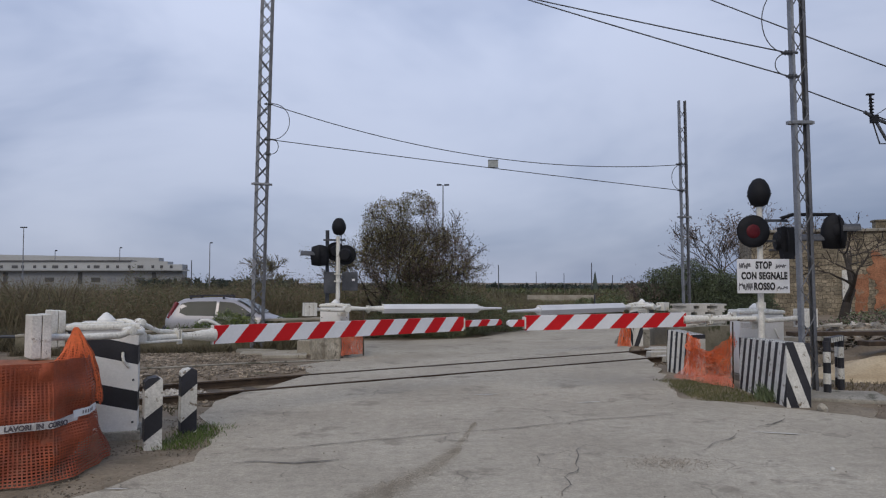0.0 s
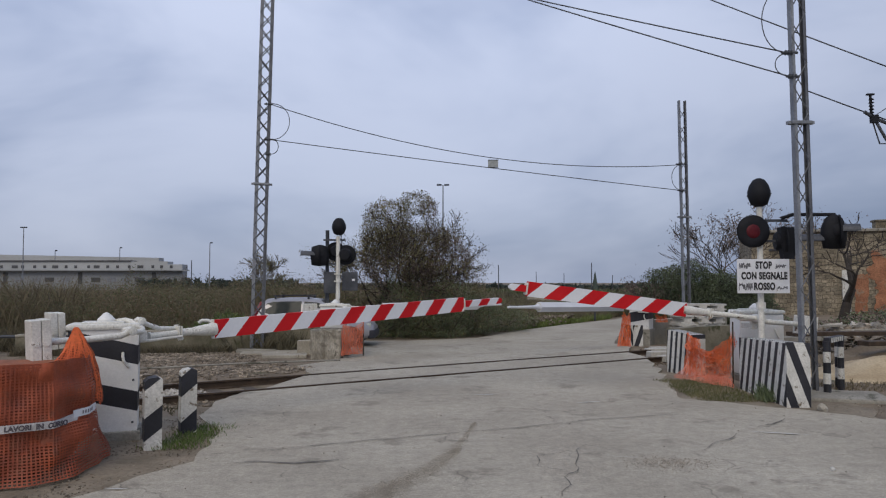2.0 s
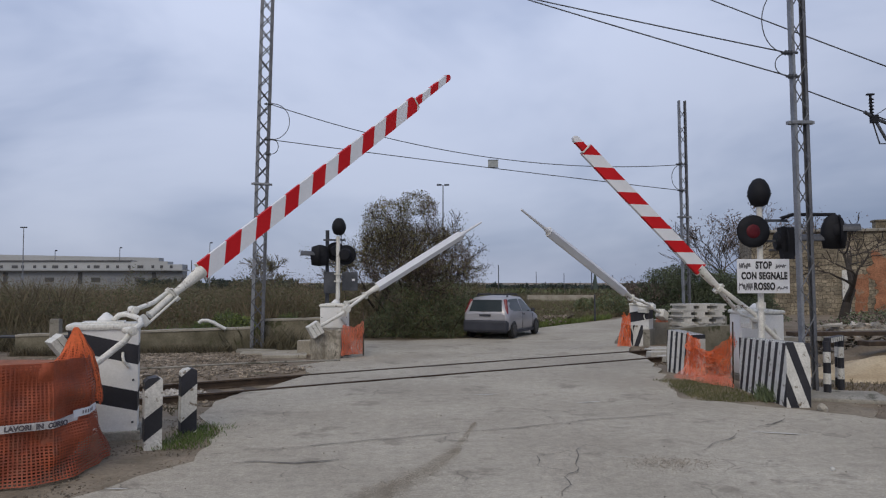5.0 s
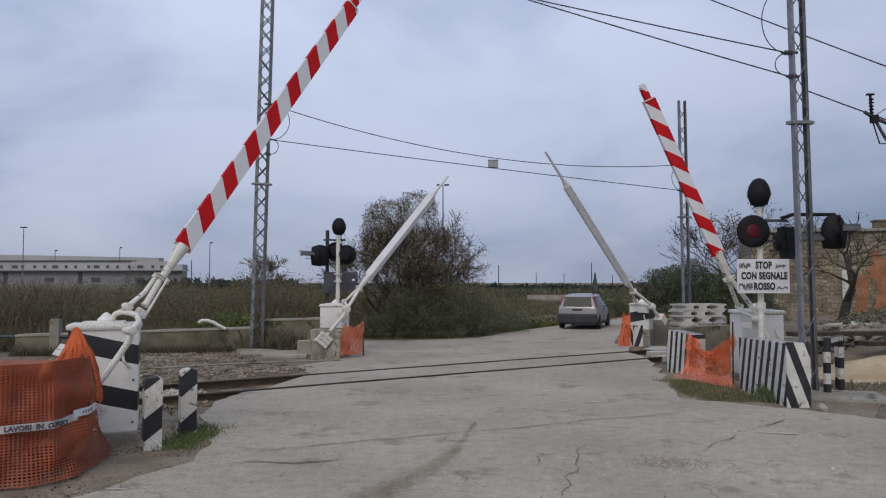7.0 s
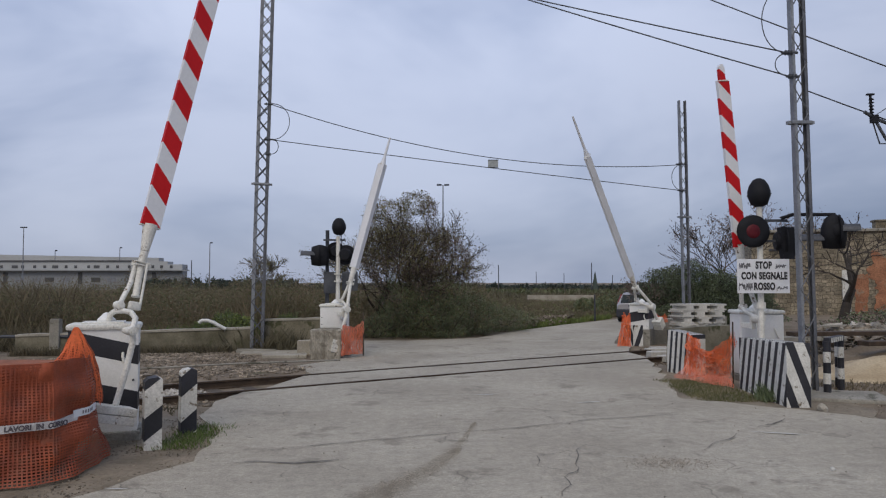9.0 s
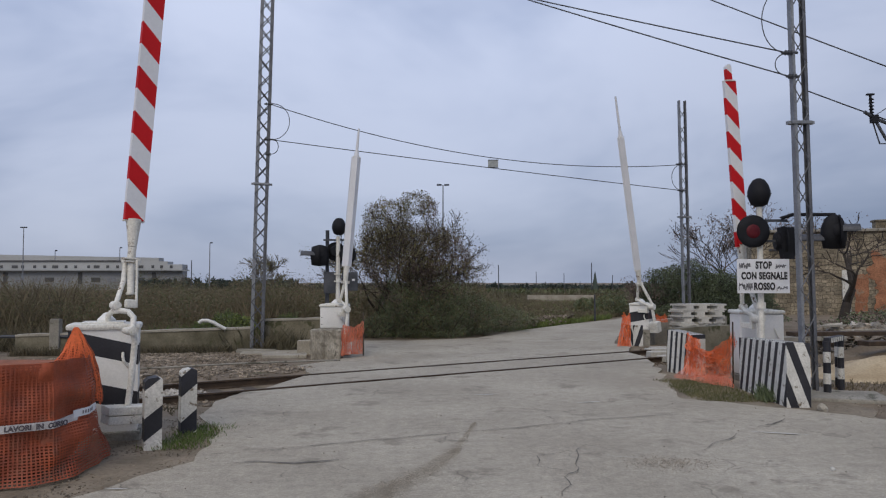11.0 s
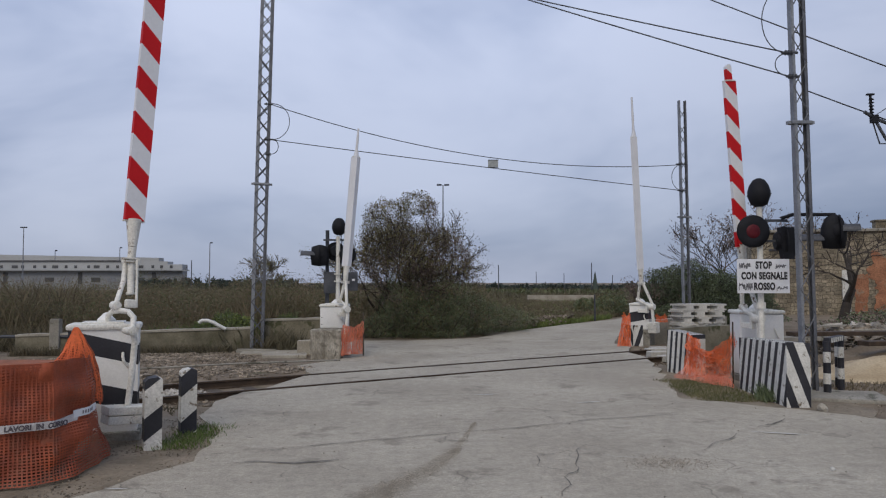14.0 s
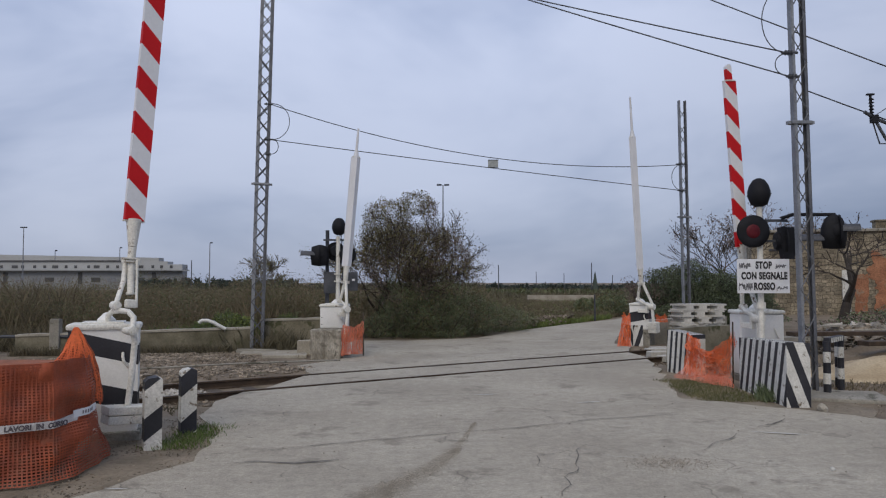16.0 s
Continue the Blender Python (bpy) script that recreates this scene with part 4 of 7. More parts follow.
# ---- lattice masts of the overhead line ----
def build_mast(base, height, rz, lean_x, lean_y, width, depth, pitch, collar, label, cross=True):
    m = pose(*base) @ Matrix.Rotation(radians(lean_x), 4, "Y") @ Matrix.Rotation(radians(lean_y), 4, "X") @ Matrix.Rotation(radians(rz), 4, "Z")
    s = thing("lattice_mast", m, label, "mast", "overhead line masts")
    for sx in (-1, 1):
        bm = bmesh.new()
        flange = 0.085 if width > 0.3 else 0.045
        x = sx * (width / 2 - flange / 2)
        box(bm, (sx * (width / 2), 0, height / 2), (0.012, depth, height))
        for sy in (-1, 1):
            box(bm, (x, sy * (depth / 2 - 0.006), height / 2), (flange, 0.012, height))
        # same steel on both sides; the right one's shade is put into its colour
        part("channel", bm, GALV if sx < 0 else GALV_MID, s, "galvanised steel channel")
    shared = {}
    for i in range(int(height / pitch)):
        for sy in (-1, 1):
            for d in (1, -1) if sy < 0 and cross else (1 if (i % 2 == 0) == (sy < 0) else -1,):
                if d not in shared:
                    bm = bmesh.new()
                    rod(bm, (-d * width / 2, 0, 0), (d * width / 2, 0, pitch), 0.016 if width > 0.3 else 0.011, 0.016 if width > 0.3 else 0.011, 4)
                    ob = part("lacing", bm, GALV_MID, s, "slanting steel lacing bar")
                    shared[d] = ob.data
                else:
                    ob = new("lacing", shared[d])
                    ob.parent = s
                ob.matrix_basis = pose(0, sy * depth / 2, i * pitch + 0.05)
    bm = bmesh.new()
    box(bm, (0, 0, collar), (width + 0.10, depth + 0.04, 0.055), bevel=0.008)
    for sx in (-1, 1):
        box(bm, (sx * (width / 2 + 0.08), 0, collar), (0.05, 0.08, 0.05))
    part("collar", bm, GALV, s, "bolted steel collar")
    bm = bmesh.new()
    box(bm, (0, 0, -0.06), (width + 0.7, depth + 0.7, 0.24), bevel=0.02)
    part("footing", bm, CONCRETE, s, "concrete footing")
    return s, m


MAST1, M1 = build_mast((-5.30, 21.0, -0.12), 12.5, 12, 1.15, 0, 0.37, 0.22, 0.44, 4.75, "tall grey lattice steel mast beside the track")
MAST2, M2 = build_mast((6.02, 12.15, -0.03), 8.6, 6, -0.75, 0, 0.25, 0.11, 0.42, 4.50, "grey lattice steel mast beside the striped wall", False)
MAST3, M3 = build_mast((7.95, 24.0, -0.10), 7.9, 10, -0.5, 0, 0.25, 0.11, 0.42, 4.05, "grey lattice steel mast behind the concrete blocks", False)
build_mast((9.3, 12.3, -0.03), 6.4, 24, 0, 0, 0.24, 0.13, 0.42, 4.05, "grey lattice steel mast that carries the cantilever", False)


def build_wire(pts, r, label, name="overhead_wire"):
    bm = bmesh.new()
    tube(bm, pts, r, 6)
    return tagged(part(name, bm, WIRE), label, "wire")


def sag(a, b, drop, n=24):
    a, b = Vector(a), Vector(b)
    return [a.lerp(b, i / n) - Vector((0, 0, 4 * drop * (i / n) * (1 - i / n))) for i in range(n + 1)]


def arc(c, r, a0, a1, squash=1.0, n=14):
    return [(c[0] + r * squash * math.cos(radians(a0 + (a1 - a0) * i / n)), c[1], c[2] + r * math.sin(radians(a0 + (a1 - a0) * i / n))) for i in range(n + 1)]


build_wire(sag((-4.98, 20.95, 6.94), (7.80, 23.9, 5.66), 0.65), 0.012, "thin dark wire slung between two masts")
build_wire(sag((-4.98, 20.95, 5.91), (7.80, 23.9, 4.81), 0.03), 0.012, "thin dark wire strung between two masts")
build_wire(sag((5.75, 12.1, 5.64), (-2.0, 13.1, 7.78), 0.03), 0.011, "thin dark wire leading from the mast")
build_wire(sag((5.78, 12.1, 5.24), (-2.4, 13.1, 8.2), 0.05), 0.011, "thin dark wire leading from the mast")
build_wire(sag((3.85, 15.5, 8.62), (9.3, 12.3, 4.79), 0.02), 0.012, "thin grey wire passing behind the mast")
build_wire(sag((6.10, 12.2, 5.03), (9.25, 12.2, 3.9), 0.02), 0.011, "thin grey wire leading from the mast")
build_wire(arc((-4.90, 20.9, 6.42), 0.52, 90, -90, 0.95), 0.011, "looped jumper wire on the mast", "jumper_wire")
build_wire(arc((-4.92, 20.9, 5.70), 0.22, 90, -90, 0.9), 0.011, "looped jumper wire on the mast", "jumper_wire")
build_wire(arc((5.72, 12.1, 6.18), 0.54, 90, 270, 0.72), 0.009, "looped jumper wire on the mast", "jumper_wire")
build_wire(arc((5.75, 12.1, 5.44), 0.19, 90, 270, 1.1), 0.009, "looped jumper wire on the mast", "jumper_wire")
build_wire(arc((7.80, 23.9, 5.24), 0.42, 90, 270, 0.75), 0.011, "looped jumper wire on the mast", "jumper_wire")

for x, y, z, s in ((-5.0, 20.93, 6.94, 0.14), (-5.0, 20.93, 5.91, 0.14), (-5.02, 20.93, 5.48, 0.08), (5.80, 12.1, 5.64, 0.15), (5.84, 12.1, 5.24, 0.12), (7.83, 23.9, 5.68, 0.2), (7.83, 23.9, 4.81, 0.16)):
    bm = bmesh.new()
    rod(bm, (-s, 0, 0), (s * 0.8, 0, 0), 0.022, 0.022, 8)
    for k in range(3):
        rod(bm, (-s * 0.6 + 0.05 * k, 0, 0), (-s * 0.6 + 0.05 * k + 0.02, 0, 0), 0.045, 0.045, 10)
    ob = tagged(part("insulator", bm, GALV_DARK), "dark strain insulator on a mast", "insulator")
    ob.matrix_basis = pose(x, y, z)

tag = thing("wire_tag", pose(1.54, 22.42, 5.32), "small grey plate hung between the wires", "tag")
bm = bmesh.new()
box(bm, (0, 0, 0.13), (0.31, 0.02, 0.24), bevel=0.005)
part("plate", bm, PLATE, tag)
bm = bmesh.new()
for z in (0.015, 0.245):
    box(bm, (0, -0.004, z), (0.32, 0.025, 0.02))
part("edge", bm, GALV_DARK, tag)


def build_cantilever():
    s = thing("cantilever_arm", pose(7.09, 12.0, 4.5), "dark steel cantilever with insulators on the line", "cantilever")
    bm = bmesh.new()
    tube(bm, [(-0.14, 0, 0.12), (0.02, 0, 0.02), (0.30, 0, -0.10), (0.9, 0, -0.35), (2.15, 0.3, -0.8)], 0.03, 8)
    tube(bm, [(0.0, 0, 0.06), (0.12, 0, -0.18), (0.26, 0, -0.42), (0.6, 0, -0.9)], 0.025, 8)
    tube(bm, [(-0.01, 0, -0.03), (0.10, 0, -0.41), (0.26, 0, -0.41)], 0.012, 6)
    tube(bm, [(0.03, 0, 0.05), (0.28, 0, 0.22), (0.8, 0, 0.5), (2.15, 0.3, 1.2)], 0.008, 6)
    part("arm", bm, GALV_DARK, s)
    bm = bmesh.new()
    rod(bm, (-0.02, 0, 0.02), (-0.035, 0, 0.40), 0.022, 0.022, 8)
    for k in range(5):
        rod(bm, (-0.02, 0, 0.10 + 0.055 * k), (-0.02, 0, 0.12 + 0.055 * k), 0.045, 0.03, 10)
    box(bm, (-0.035, 0, 0.41), (0.12, 0.05, 0.025))
    box(bm, (0.02, 0, 0.0), (0.11, 0.08, 0.13))
    part("insulator_stack", bm, LAMP_BLACK, s, "dark insulator stack")


build_cantilever()


# ---- striped walls and posts beside the road ----
def build_striped_wall():
    w = thing("striped_wall", pose(5.02, 10.78, 0.0, 0, 0, 87.5), "low concrete wall painted with black and white stripes", "wall")
    bm = bmesh.new()
    stripes(bm, [(0.02, -0.08), (1.95, -0.08), (1.95, 0.86), (0.02, 0.92)], 0.0, -0.32, -0.30, 0.255, 0.05, 0.45)
    bmesh.ops.recalc_face_normals(bm, faces=list(bm.faces))
    part("side", bm, [WHITE_WALL, BLACK], w, "black and white striped concrete face")
    bm = bmesh.new()
    stripes(bm, [(0.0, -0.08), (0.34, -0.08), (0.34, 0.92), (0.0, 0.94)], 0.0, 0.03, -0.36, 0.27, 0.05, 0.45)
    part("end", bm, [WHITE_WALL, BLACK], w, "slanting stripes on the wall's end").matrix_basis = pose(-0.012, 0.012, 0, 0, 0, -90)
    v = thing("striped_wall", pose(4.60, 15.15, 0.0, 0, 0, -68), "short concrete wall painted with black and white stripes", "wall")
    bm = bmesh.new()
    stripes(bm, [(0.0, -0.1), (0.78, -0.1), (0.78, 0.78), (0.0, 0.84)], 0.0, 0.30, 0.12, 0.150, 0.03, 0.44)
    part("side", bm, [WHITE_WALL, BLACK], v, "black and white striped concrete face")


build_striped_wall()


def build_wall(name, p, q, thick, z0, z1a, z1b, mat, label, lumps=0.02):
    """A low wall from p to q with an uneven top."""
    d = Vector((q[0] - p[0], q[1] - p[1]))
    n = max(4, int(d.length / 0.3))
    o = Vector((-d.y, d.x)).normalized() * thick / 2
    vs, fs = [], []
    for i in range(n + 1):
        k = i / n
        x, y = p[0] + d.x * k, p[1] + d.y * k
        t = z1a + (z1b - z1a) * k + lumps * noise.noise((x * 3, y * 3, 7))
        e = lumps * noise.noise((x * 4, y * 4, 9))
        for s, z in ((1, z0), (1, t), (-1, t + e * 0.5), (-1, z0)):
            vs.append((x + s * (o.x + e * 0.3), y + s * (o.y + e * 0.3), z))
        if i:
            b = 4 * i
            for j in range(3):
                fs.append((b - 4 + j, b + j, b + j + 1, b - 3 + j))
    fs += [(0, 1, 2, 3), (4 * n + 3, 4 * n + 2, 4 * n + 1, 4 * n)]
    ob = part(name, (vs, [], fs), mat)
    return tagged(ob, label, "wall") if label else ob


for p_, q_, za, zb in (((-11.5, 19.9), (-5.42, 21.0), 0.36, 0.50), ((-5.28, 21.32), (-3.4, 21.55), 0.70, 0.74)):
    low = build_wall("low_wall", p_, q_, 0.22, -0.25, za, zb, MOSSY, "low mossy concrete wall beside the track")
    cap = build_wall("coping", p_, q_, 0.27, za - 0.01, za + 0.05, zb + 0.05, SLAB, "")
    for v in cap.data.vertices:
        k = (v.co.x - p_[0]) / (q_[0] - p_[0])
        if v.co.z < za:
            v.co.z = za + (zb - za) * k - 0.01
    cap.parent = low
    cap["label"] = "pale worn coping"
build_wall("low_wall", (5.0, 16.2), (7.35, 17.5), 0.25, -0.1, 0.80, 0.83, MOSSY, "low weathered concrete wall beside the track")
build_wall("low_wall", (6.05, 22.5), (9.2, 24.2), 0.3, -0.15, 0.66, 0.70, CONCRETE, "low weathered concrete wall beside the track")
for x, y, rz, s in ((-4.6, 20.45, 8, (1.9, 0.75, 0.11)), (-4.15, 19.35, 12, (1.15, 0.5, 0.13)), (-3.65, 20.35, 5, (0.7, 0.45, 0.42))):
    bm = bmesh.new()
    box(bm, (0, 0, s[2] / 2), s, bevel=0.03)
    for v in bm.verts:
        v.co += Vector((1, 1, 1)) * 0.02 * noise.noise(v.co * 3)
    ob = tagged(part("concrete_slab", bm, SLAB), "pale cracked concrete slab lying by the track", "slab")
    ob.matrix_basis = pose(x, y, ground_z(x, y) - 0.04, 0, 0, rz)

# stone base under the far machine
bm = bmesh.new()
box(bm, (0, 0, 0.36), (0.80, 0.42, 0.86), bevel=0.05)
bmesh.ops.subdivide_edges(bm, edges=list(bm.edges), cuts=7, use_grid_fill=True)
for v in bm.verts:
    v.co += Vector((noise.noise(v.co * 4), noise.noise(v.co * 4 + Vector((9, 0, 0))), 0.4 * noise.noise(v.co * 5))) * 0.06
    v.co += Vector((noise.noise(v.co * 13), noise.noise(v.co * 13 + Vector((9, 0, 0))), 0.3 * noise.noise(v.co * 11))) * 0.035
ob = tagged(part("stone_block", bm, ROUGH_STONE), "rough weathered stone block before the far barrier", "block")
ob.matrix_basis = pose(-2.98, 18.95, -0.18, 0, 0, 3)

# panel with a painted V before the machine across the road
vw = thing("marker_panel", pose(5.55, 21.55, -0.10, 0, 0, -8), "concrete marker panel with a black painted V", "panel")
for side in (0, 1):
    bm = bmesh.new()
    o = [(0.0, 0.0), (0.28, 0.0), (0.28, 0.66), (0.0, 0.66)] if side else [(-0.28, 0.0), (0.0, 0.0), (0.0, 0.66), (-0.28, 0.66)]
    stripes(bm, o, -0.06, 0.06, 0.34 if side else -0.34, 0.30, 0.0, 0.45)
    part("half", bm, [WHITE_WALL, BLACK], vw, "half of the painted V")


def build_bollard(x, y, h, w, d, rz, slope, phase, label, period=0.36):
    bm = bmesh.new()
    stripes(bm, [(-w / 2, -0.15), (w / 2, -0.15), (w / 2, h - 0.03), (w * 0.2, h), (-w * 0.3, h - 0.015), (-w / 2, h - 0.05)], -d / 2, d / 2, slope, period, phase, 0.45)
    ob = part("stone_post", bm, [WHITE_WALL, BLACK])
    tagged(ob, label, "post", "striped posts")
    ob.matrix_basis = pose(x, y, ground_z(x, y), 0, 0, rz)
    return ob


def banded(bm, outline, depth, bands):
    for z0, z1, mat in bands:
        o = clip(clip(outline, 0, -1, -z0), 0, 1, z1)
        if len(o) > 2:
            prism(bm, o, -depth / 2, depth / 2, mat)


build_bollard(-3.225, 8.22, 0.80, 0.185, 0.22, 28, 1.3, 0.17, "stone post with worn black and white slanting stripes", 0.72)
build_bollard(-3.12, 9.05, 0.80, 0.185, 0.20, 28, 1.2, 0.38, "stone post with worn black and white slanting stripes", 0.66)


def build_post_rail():
    s = thing("post_rail", pose(6.21, 11.95, 0.0), "short rail on black and white banded posts", "railing")
    for x, y, h, w in ((0.0, 0.0, 0.86, 0.115), (0.52, 0.55, 0.90, 0.105), (0.60, 0.80, 0.88, 0.09)):
        bm = bmesh.new()
        for k in range(5):
            z0, z1 = -0.1 if k == 0 else h * k / 5, h * (k + 1) / 5
            rod(bm, (x, y, z0), (x, y, z1), w / 2, w / 2, 12, 1 if k % 2 == 0 else 0)
        part("post", bm, [WHITE_WALL, BLACK], s, "black and white banded round post")
    bm = bmesh.new()
    box(bm, (0.27, 0.28, 0.87), (0.82, 0.09, 0.09), turn=Matrix.Rotation(math.atan2(0.55, 0.52), 4, "Z"), bevel=0.01)
    part("rail_bar", bm, BLACK, s, "black rail bar")
    t = Matrix.Rotation(math.atan2(0.55, 0.52), 4, "Z")
    for k in range(6):
        bm = bmesh.new()
        c = t @ Vector((-0.28 + 0.115 * k, -0.048, 0))
        box(bm, (0.27 + c.x, 0.28 + c.y, 0.87), (0.055, 0.008, 0.075), turn=t)
        part("reflector", bm, WHITE_WALL, s, "white mark on the bar")


build_post_rail()
bm = bmesh.new()
box(bm, (0, 0, 0), (1.5, 1.0, 0.24), bevel=0.03)
ob = tagged(part("concrete_slab", bm, CONCRETE), "low concrete slab at the foot of the mast", "slab")
ob.matrix_basis = pose(6.2, 11.75, -0.08, 0, 0, -14)
bm = bmesh.new()
bmesh.ops.create_icosphere(bm, subdivisions=2, radius=0.07)
for v in bm.verts:
    v.co *= 1 + 0.35 * noise.noise(v.co * 14)
ob = tagged(part("stone", bm, SLAB), "rounded pale stone at the wall's foot", "stone")
ob.matrix_basis = pose(5.38, 10.5, 0.03)


# ---- stacked concrete blocks ----
def build_block_stack():
    made = None
    rnd = random.Random(3)
    for row in range(4):
        for col in range(3):
            if made is None:
                bm = bmesh.new()
                prism(bm, [(-0.22, 0), (0.22, 0), (0.22, 0.045), (0.13, 0.045), (0.13, 0.135), (0.22, 0.135), (0.22, 0.185), (-0.22, 0.185), (-0.22, 0.135), (-0.13, 0.135), (-0.13, 0.045), (-0.22, 0.045)], -0.3, 0.3)
                made = part("concrete_block", bm, CONCRETE_PALE)
                ob = tagged(made, "pale cast concrete block in a stack", "block", "stacked concrete blocks")
            else:
                ob = copy_thing(made, Matrix())
            ob.matrix_basis = pose(7.00 + 0.475 * col + 0.05 * rnd.random() + 0.06 * (row % 2), 21.6 + 0.12 * col + 0.20 * rnd.random(), 0.42 + 0.190 * row, 0, 0, 4 + 22 * rnd.random())
    bm = bmesh.new()
    box(bm, (7.58, 21.75, 0.16), (1.75, 0.75, 0.50), turn=Matrix.Rotation(radians(14), 4, "Z"), bevel=0.02)
    tagged(part("stack_base", bm, CONCRETE), "concrete footing under the stacked blocks", "footing")


build_block_stack()
for x, y, rz, l in ((5.95, 19.2, 10, 1.3), (6.2, 19.9, 4, 1.5), (6.4, 20.5, 16, 1.4), (5.8, 18.2, 30, 1.2)):
    bm = bmesh.new()
    box(bm, (0, 0, 0.08), (l, 0.28, 0.15), bevel=0.02)
    ob = tagged(part("concrete_beam", bm, CONCRETE_PALE), "pale concrete beam lying by the track", "beam", "loose beams")
    ob.matrix_basis = pose(x, y, ground_z(x, y), 0, 0, rz)
for x, y, z, rz, l, m in ((9.3, 17.2, 0.62, 8, 2.6, RAIL_STEEL), (10.6, 16.2, 0.50, 12, 3.2, RAIL_STEEL), (11.3, 18.6, 0.52, -6, 2.0, CONCRETE_PALE), (9.9, 19.3, 0.42, 10, 1.6, CONCRETE_PALE), (8.2, 16.9, 0.52, 14, 2.2, CONCRETE)):
    bm = bmesh.new()
    box(bm, (0, 0, 0), (l, 0.34, 0.10), bevel=0.015)
    ob = tagged(part("stacked_plank", bm, m), "long slab on the scrap pile beside the track", "slab", "scrap pile")
    ob.matrix_basis = pose(x, y, z, 0, 0, rz)


def mound(name, cx, cy, rx, ry, h, mat, label, seed, base=0.0):
    n, m = 28, 14
    vs, fs = [], []
    for j in range(m + 1):
        k = j / m
        for i in range(n):
            a = 2 * math.pi * i / n
            x, y = math.cos(a) * k, math.sin(a) * k
            e = 1 + 0.25 * noise.noise((x * 1.7, y * 1.7, seed))
            z = h * (1 - k * k) ** 1.3 * (1 + 0.5 * noise.noise((x * 3, y * 3, seed + 5))) - 0.1 * k
            vs.append((cx + x * rx * e, cy + y * ry * e, base + z))
        if j:
            for i in range(n):
                a, b = (j - 1) * n, j * n
                fs.append((a + i, a + (i + 1) % n, b + (i + 1) % n, b + i))
    ob = part(name, (vs, [], fs), mat)
    for p in ob.data.polygons:
        p.use_smooth = True
    return tagged(ob, label, "heap")


mound("sand_mound", 9.0, 14.6, 2.3, 1.4, 0.34, SAND, "low heap of yellow sand by the track", 3)
mound("earth_bank", 11.5, 16.6, 4.5, 1.2, 0.55, EARTH, "brown earth bank beside the track", 6)

# fence of old posts and tube
for x, y, h in ((-10.5, 20.0, 0.9), (-12.3, 19.9, 0.95)):
    bm = bmesh.new()
    box(bm, (0, 0, h / 2), (0.26, 0.2, h), bevel=0.02)
    ob = tagged(part("fence_post", bm, CONCRETE), "square weathered concrete fence post", "post", "fence posts")
    ob.matrix_basis = pose(x, y, -0.08)
bm = bmesh.new()
rod(bm, (-14.5, 19.95, 0.34), (-9.9, 20.0, 0.34), 0.045, 0.045, 10)
tagged(part("fence_tube", bm, GALV_DARK), "grey steel tube between fence posts", "rail")
bm = bmesh.new()
tube(bm, [(-6.84, 20.66, 0.68), (-6.76, 20.66, 0.74), (-6.60, 20.66, 0.74), (-6.42, 20.66, 0.68), (-6.26, 20.68, 0.58), (-6.10, 20.70, 0.50)], 0.05, 12)
tagged(part("bent_pipe", bm, PVC), "bent white plastic pipe on the low wall", "pipe")
bm = bmesh.new()
tube(bm, [(-6.5, 15.2, 0.02), (-4.5, 15.9, 0.06), (-3.0, 16.75, 0.03), (-2.4, 17.2, 0.0)], 0.02, 8)
tagged(part("cable_duct", bm, CONCRETE), "thin pale duct lying along the track", "duct")


# ---- orange safety nets ----
def net_sheet(f, nu, nv, wu, wv, double=0.0):
    """Strands of a plastic net on the surface f(u, v), u and v from 0 to 1."""
    vs, fs = [], []
    P = [[Vector(f(i / nu, j / nv)) for j in range(nv + 1)] for i in range(nu + 1)]

    def strand(line, across_, w):
        k = len(vs)
        for p, c in zip(line, across_):
            d = c.normalized() * (w / 2) if c.length > 1e-9 else Vector((0, 0, w / 2))
            vs.append(tuple(p - d))
            vs.append(tuple(p + d))
        for i in range(len(line) - 1):
            fs.append((k + 2 * i, k + 2 * i + 1, k + 2 * i + 3, k + 2 * i + 2))

    for j in range(nv + 1):
        strand([P[i][j] for i in range(nu + 1)], [P[i][min(j + 1, nv)] - P[i][max(j - 1, 0)] for i in range(nu + 1)], wv)
    for i in range(nu + 1):
        strand(P[i], [P[min(i + 1, nu)][j] - P[max(i - 1, 0)][j] for j in range(nv + 1)], wu)
    return vs, [], fs


def fold(u, v, seed, amp):
    return amp * (noise.noise((u * 5, v * 2.2, seed)) + 0.6 * noise.noise((u * 13, v * 5, seed + 3)))


def near_net(layer):
    def f(u, v):
        # from out of view on the outer side, round the bulging front, back to the machine
        a = u * 1.0
        path = [(-5.6, 6.5), (-4.6, 6.40), (-3.95, 6.55), (-3.58, 6.80), (-3.50, 7.25), (-3.60, 7.75), (-3.80, 8.1)]
        k = a * (len(path) - 1)
        i = min(len(path) - 2, int(k))
        x = path[i][0] + (path[i + 1][0] - path[i][0]) * (k - i)
        y = path[i][1] + (path[i + 1][1] - path[i][1]) * (k - i)
        top = 1.05 - 0.22 * max(0.0, u - 0.80) / 0.20 + 0.015 * noise.noise((u * 9, 0, layer))
        e = 0.045 * layer + fold(u, v, 3 + layer, 0.085)
        flare = 0.10 * (1 - v) ** 2
        cx, cy = -4.4, 7.6
        dx, dy = x - cx, y - cy
        l = math.hypot(dx, dy)
        return (x + dx / l * (flare - e) - 0.12 * v * (u > 0.7) * (u - 0.7) / 0.3 * 2, y + dy / l * (flare - e), 0.01 + top * v)
    return f


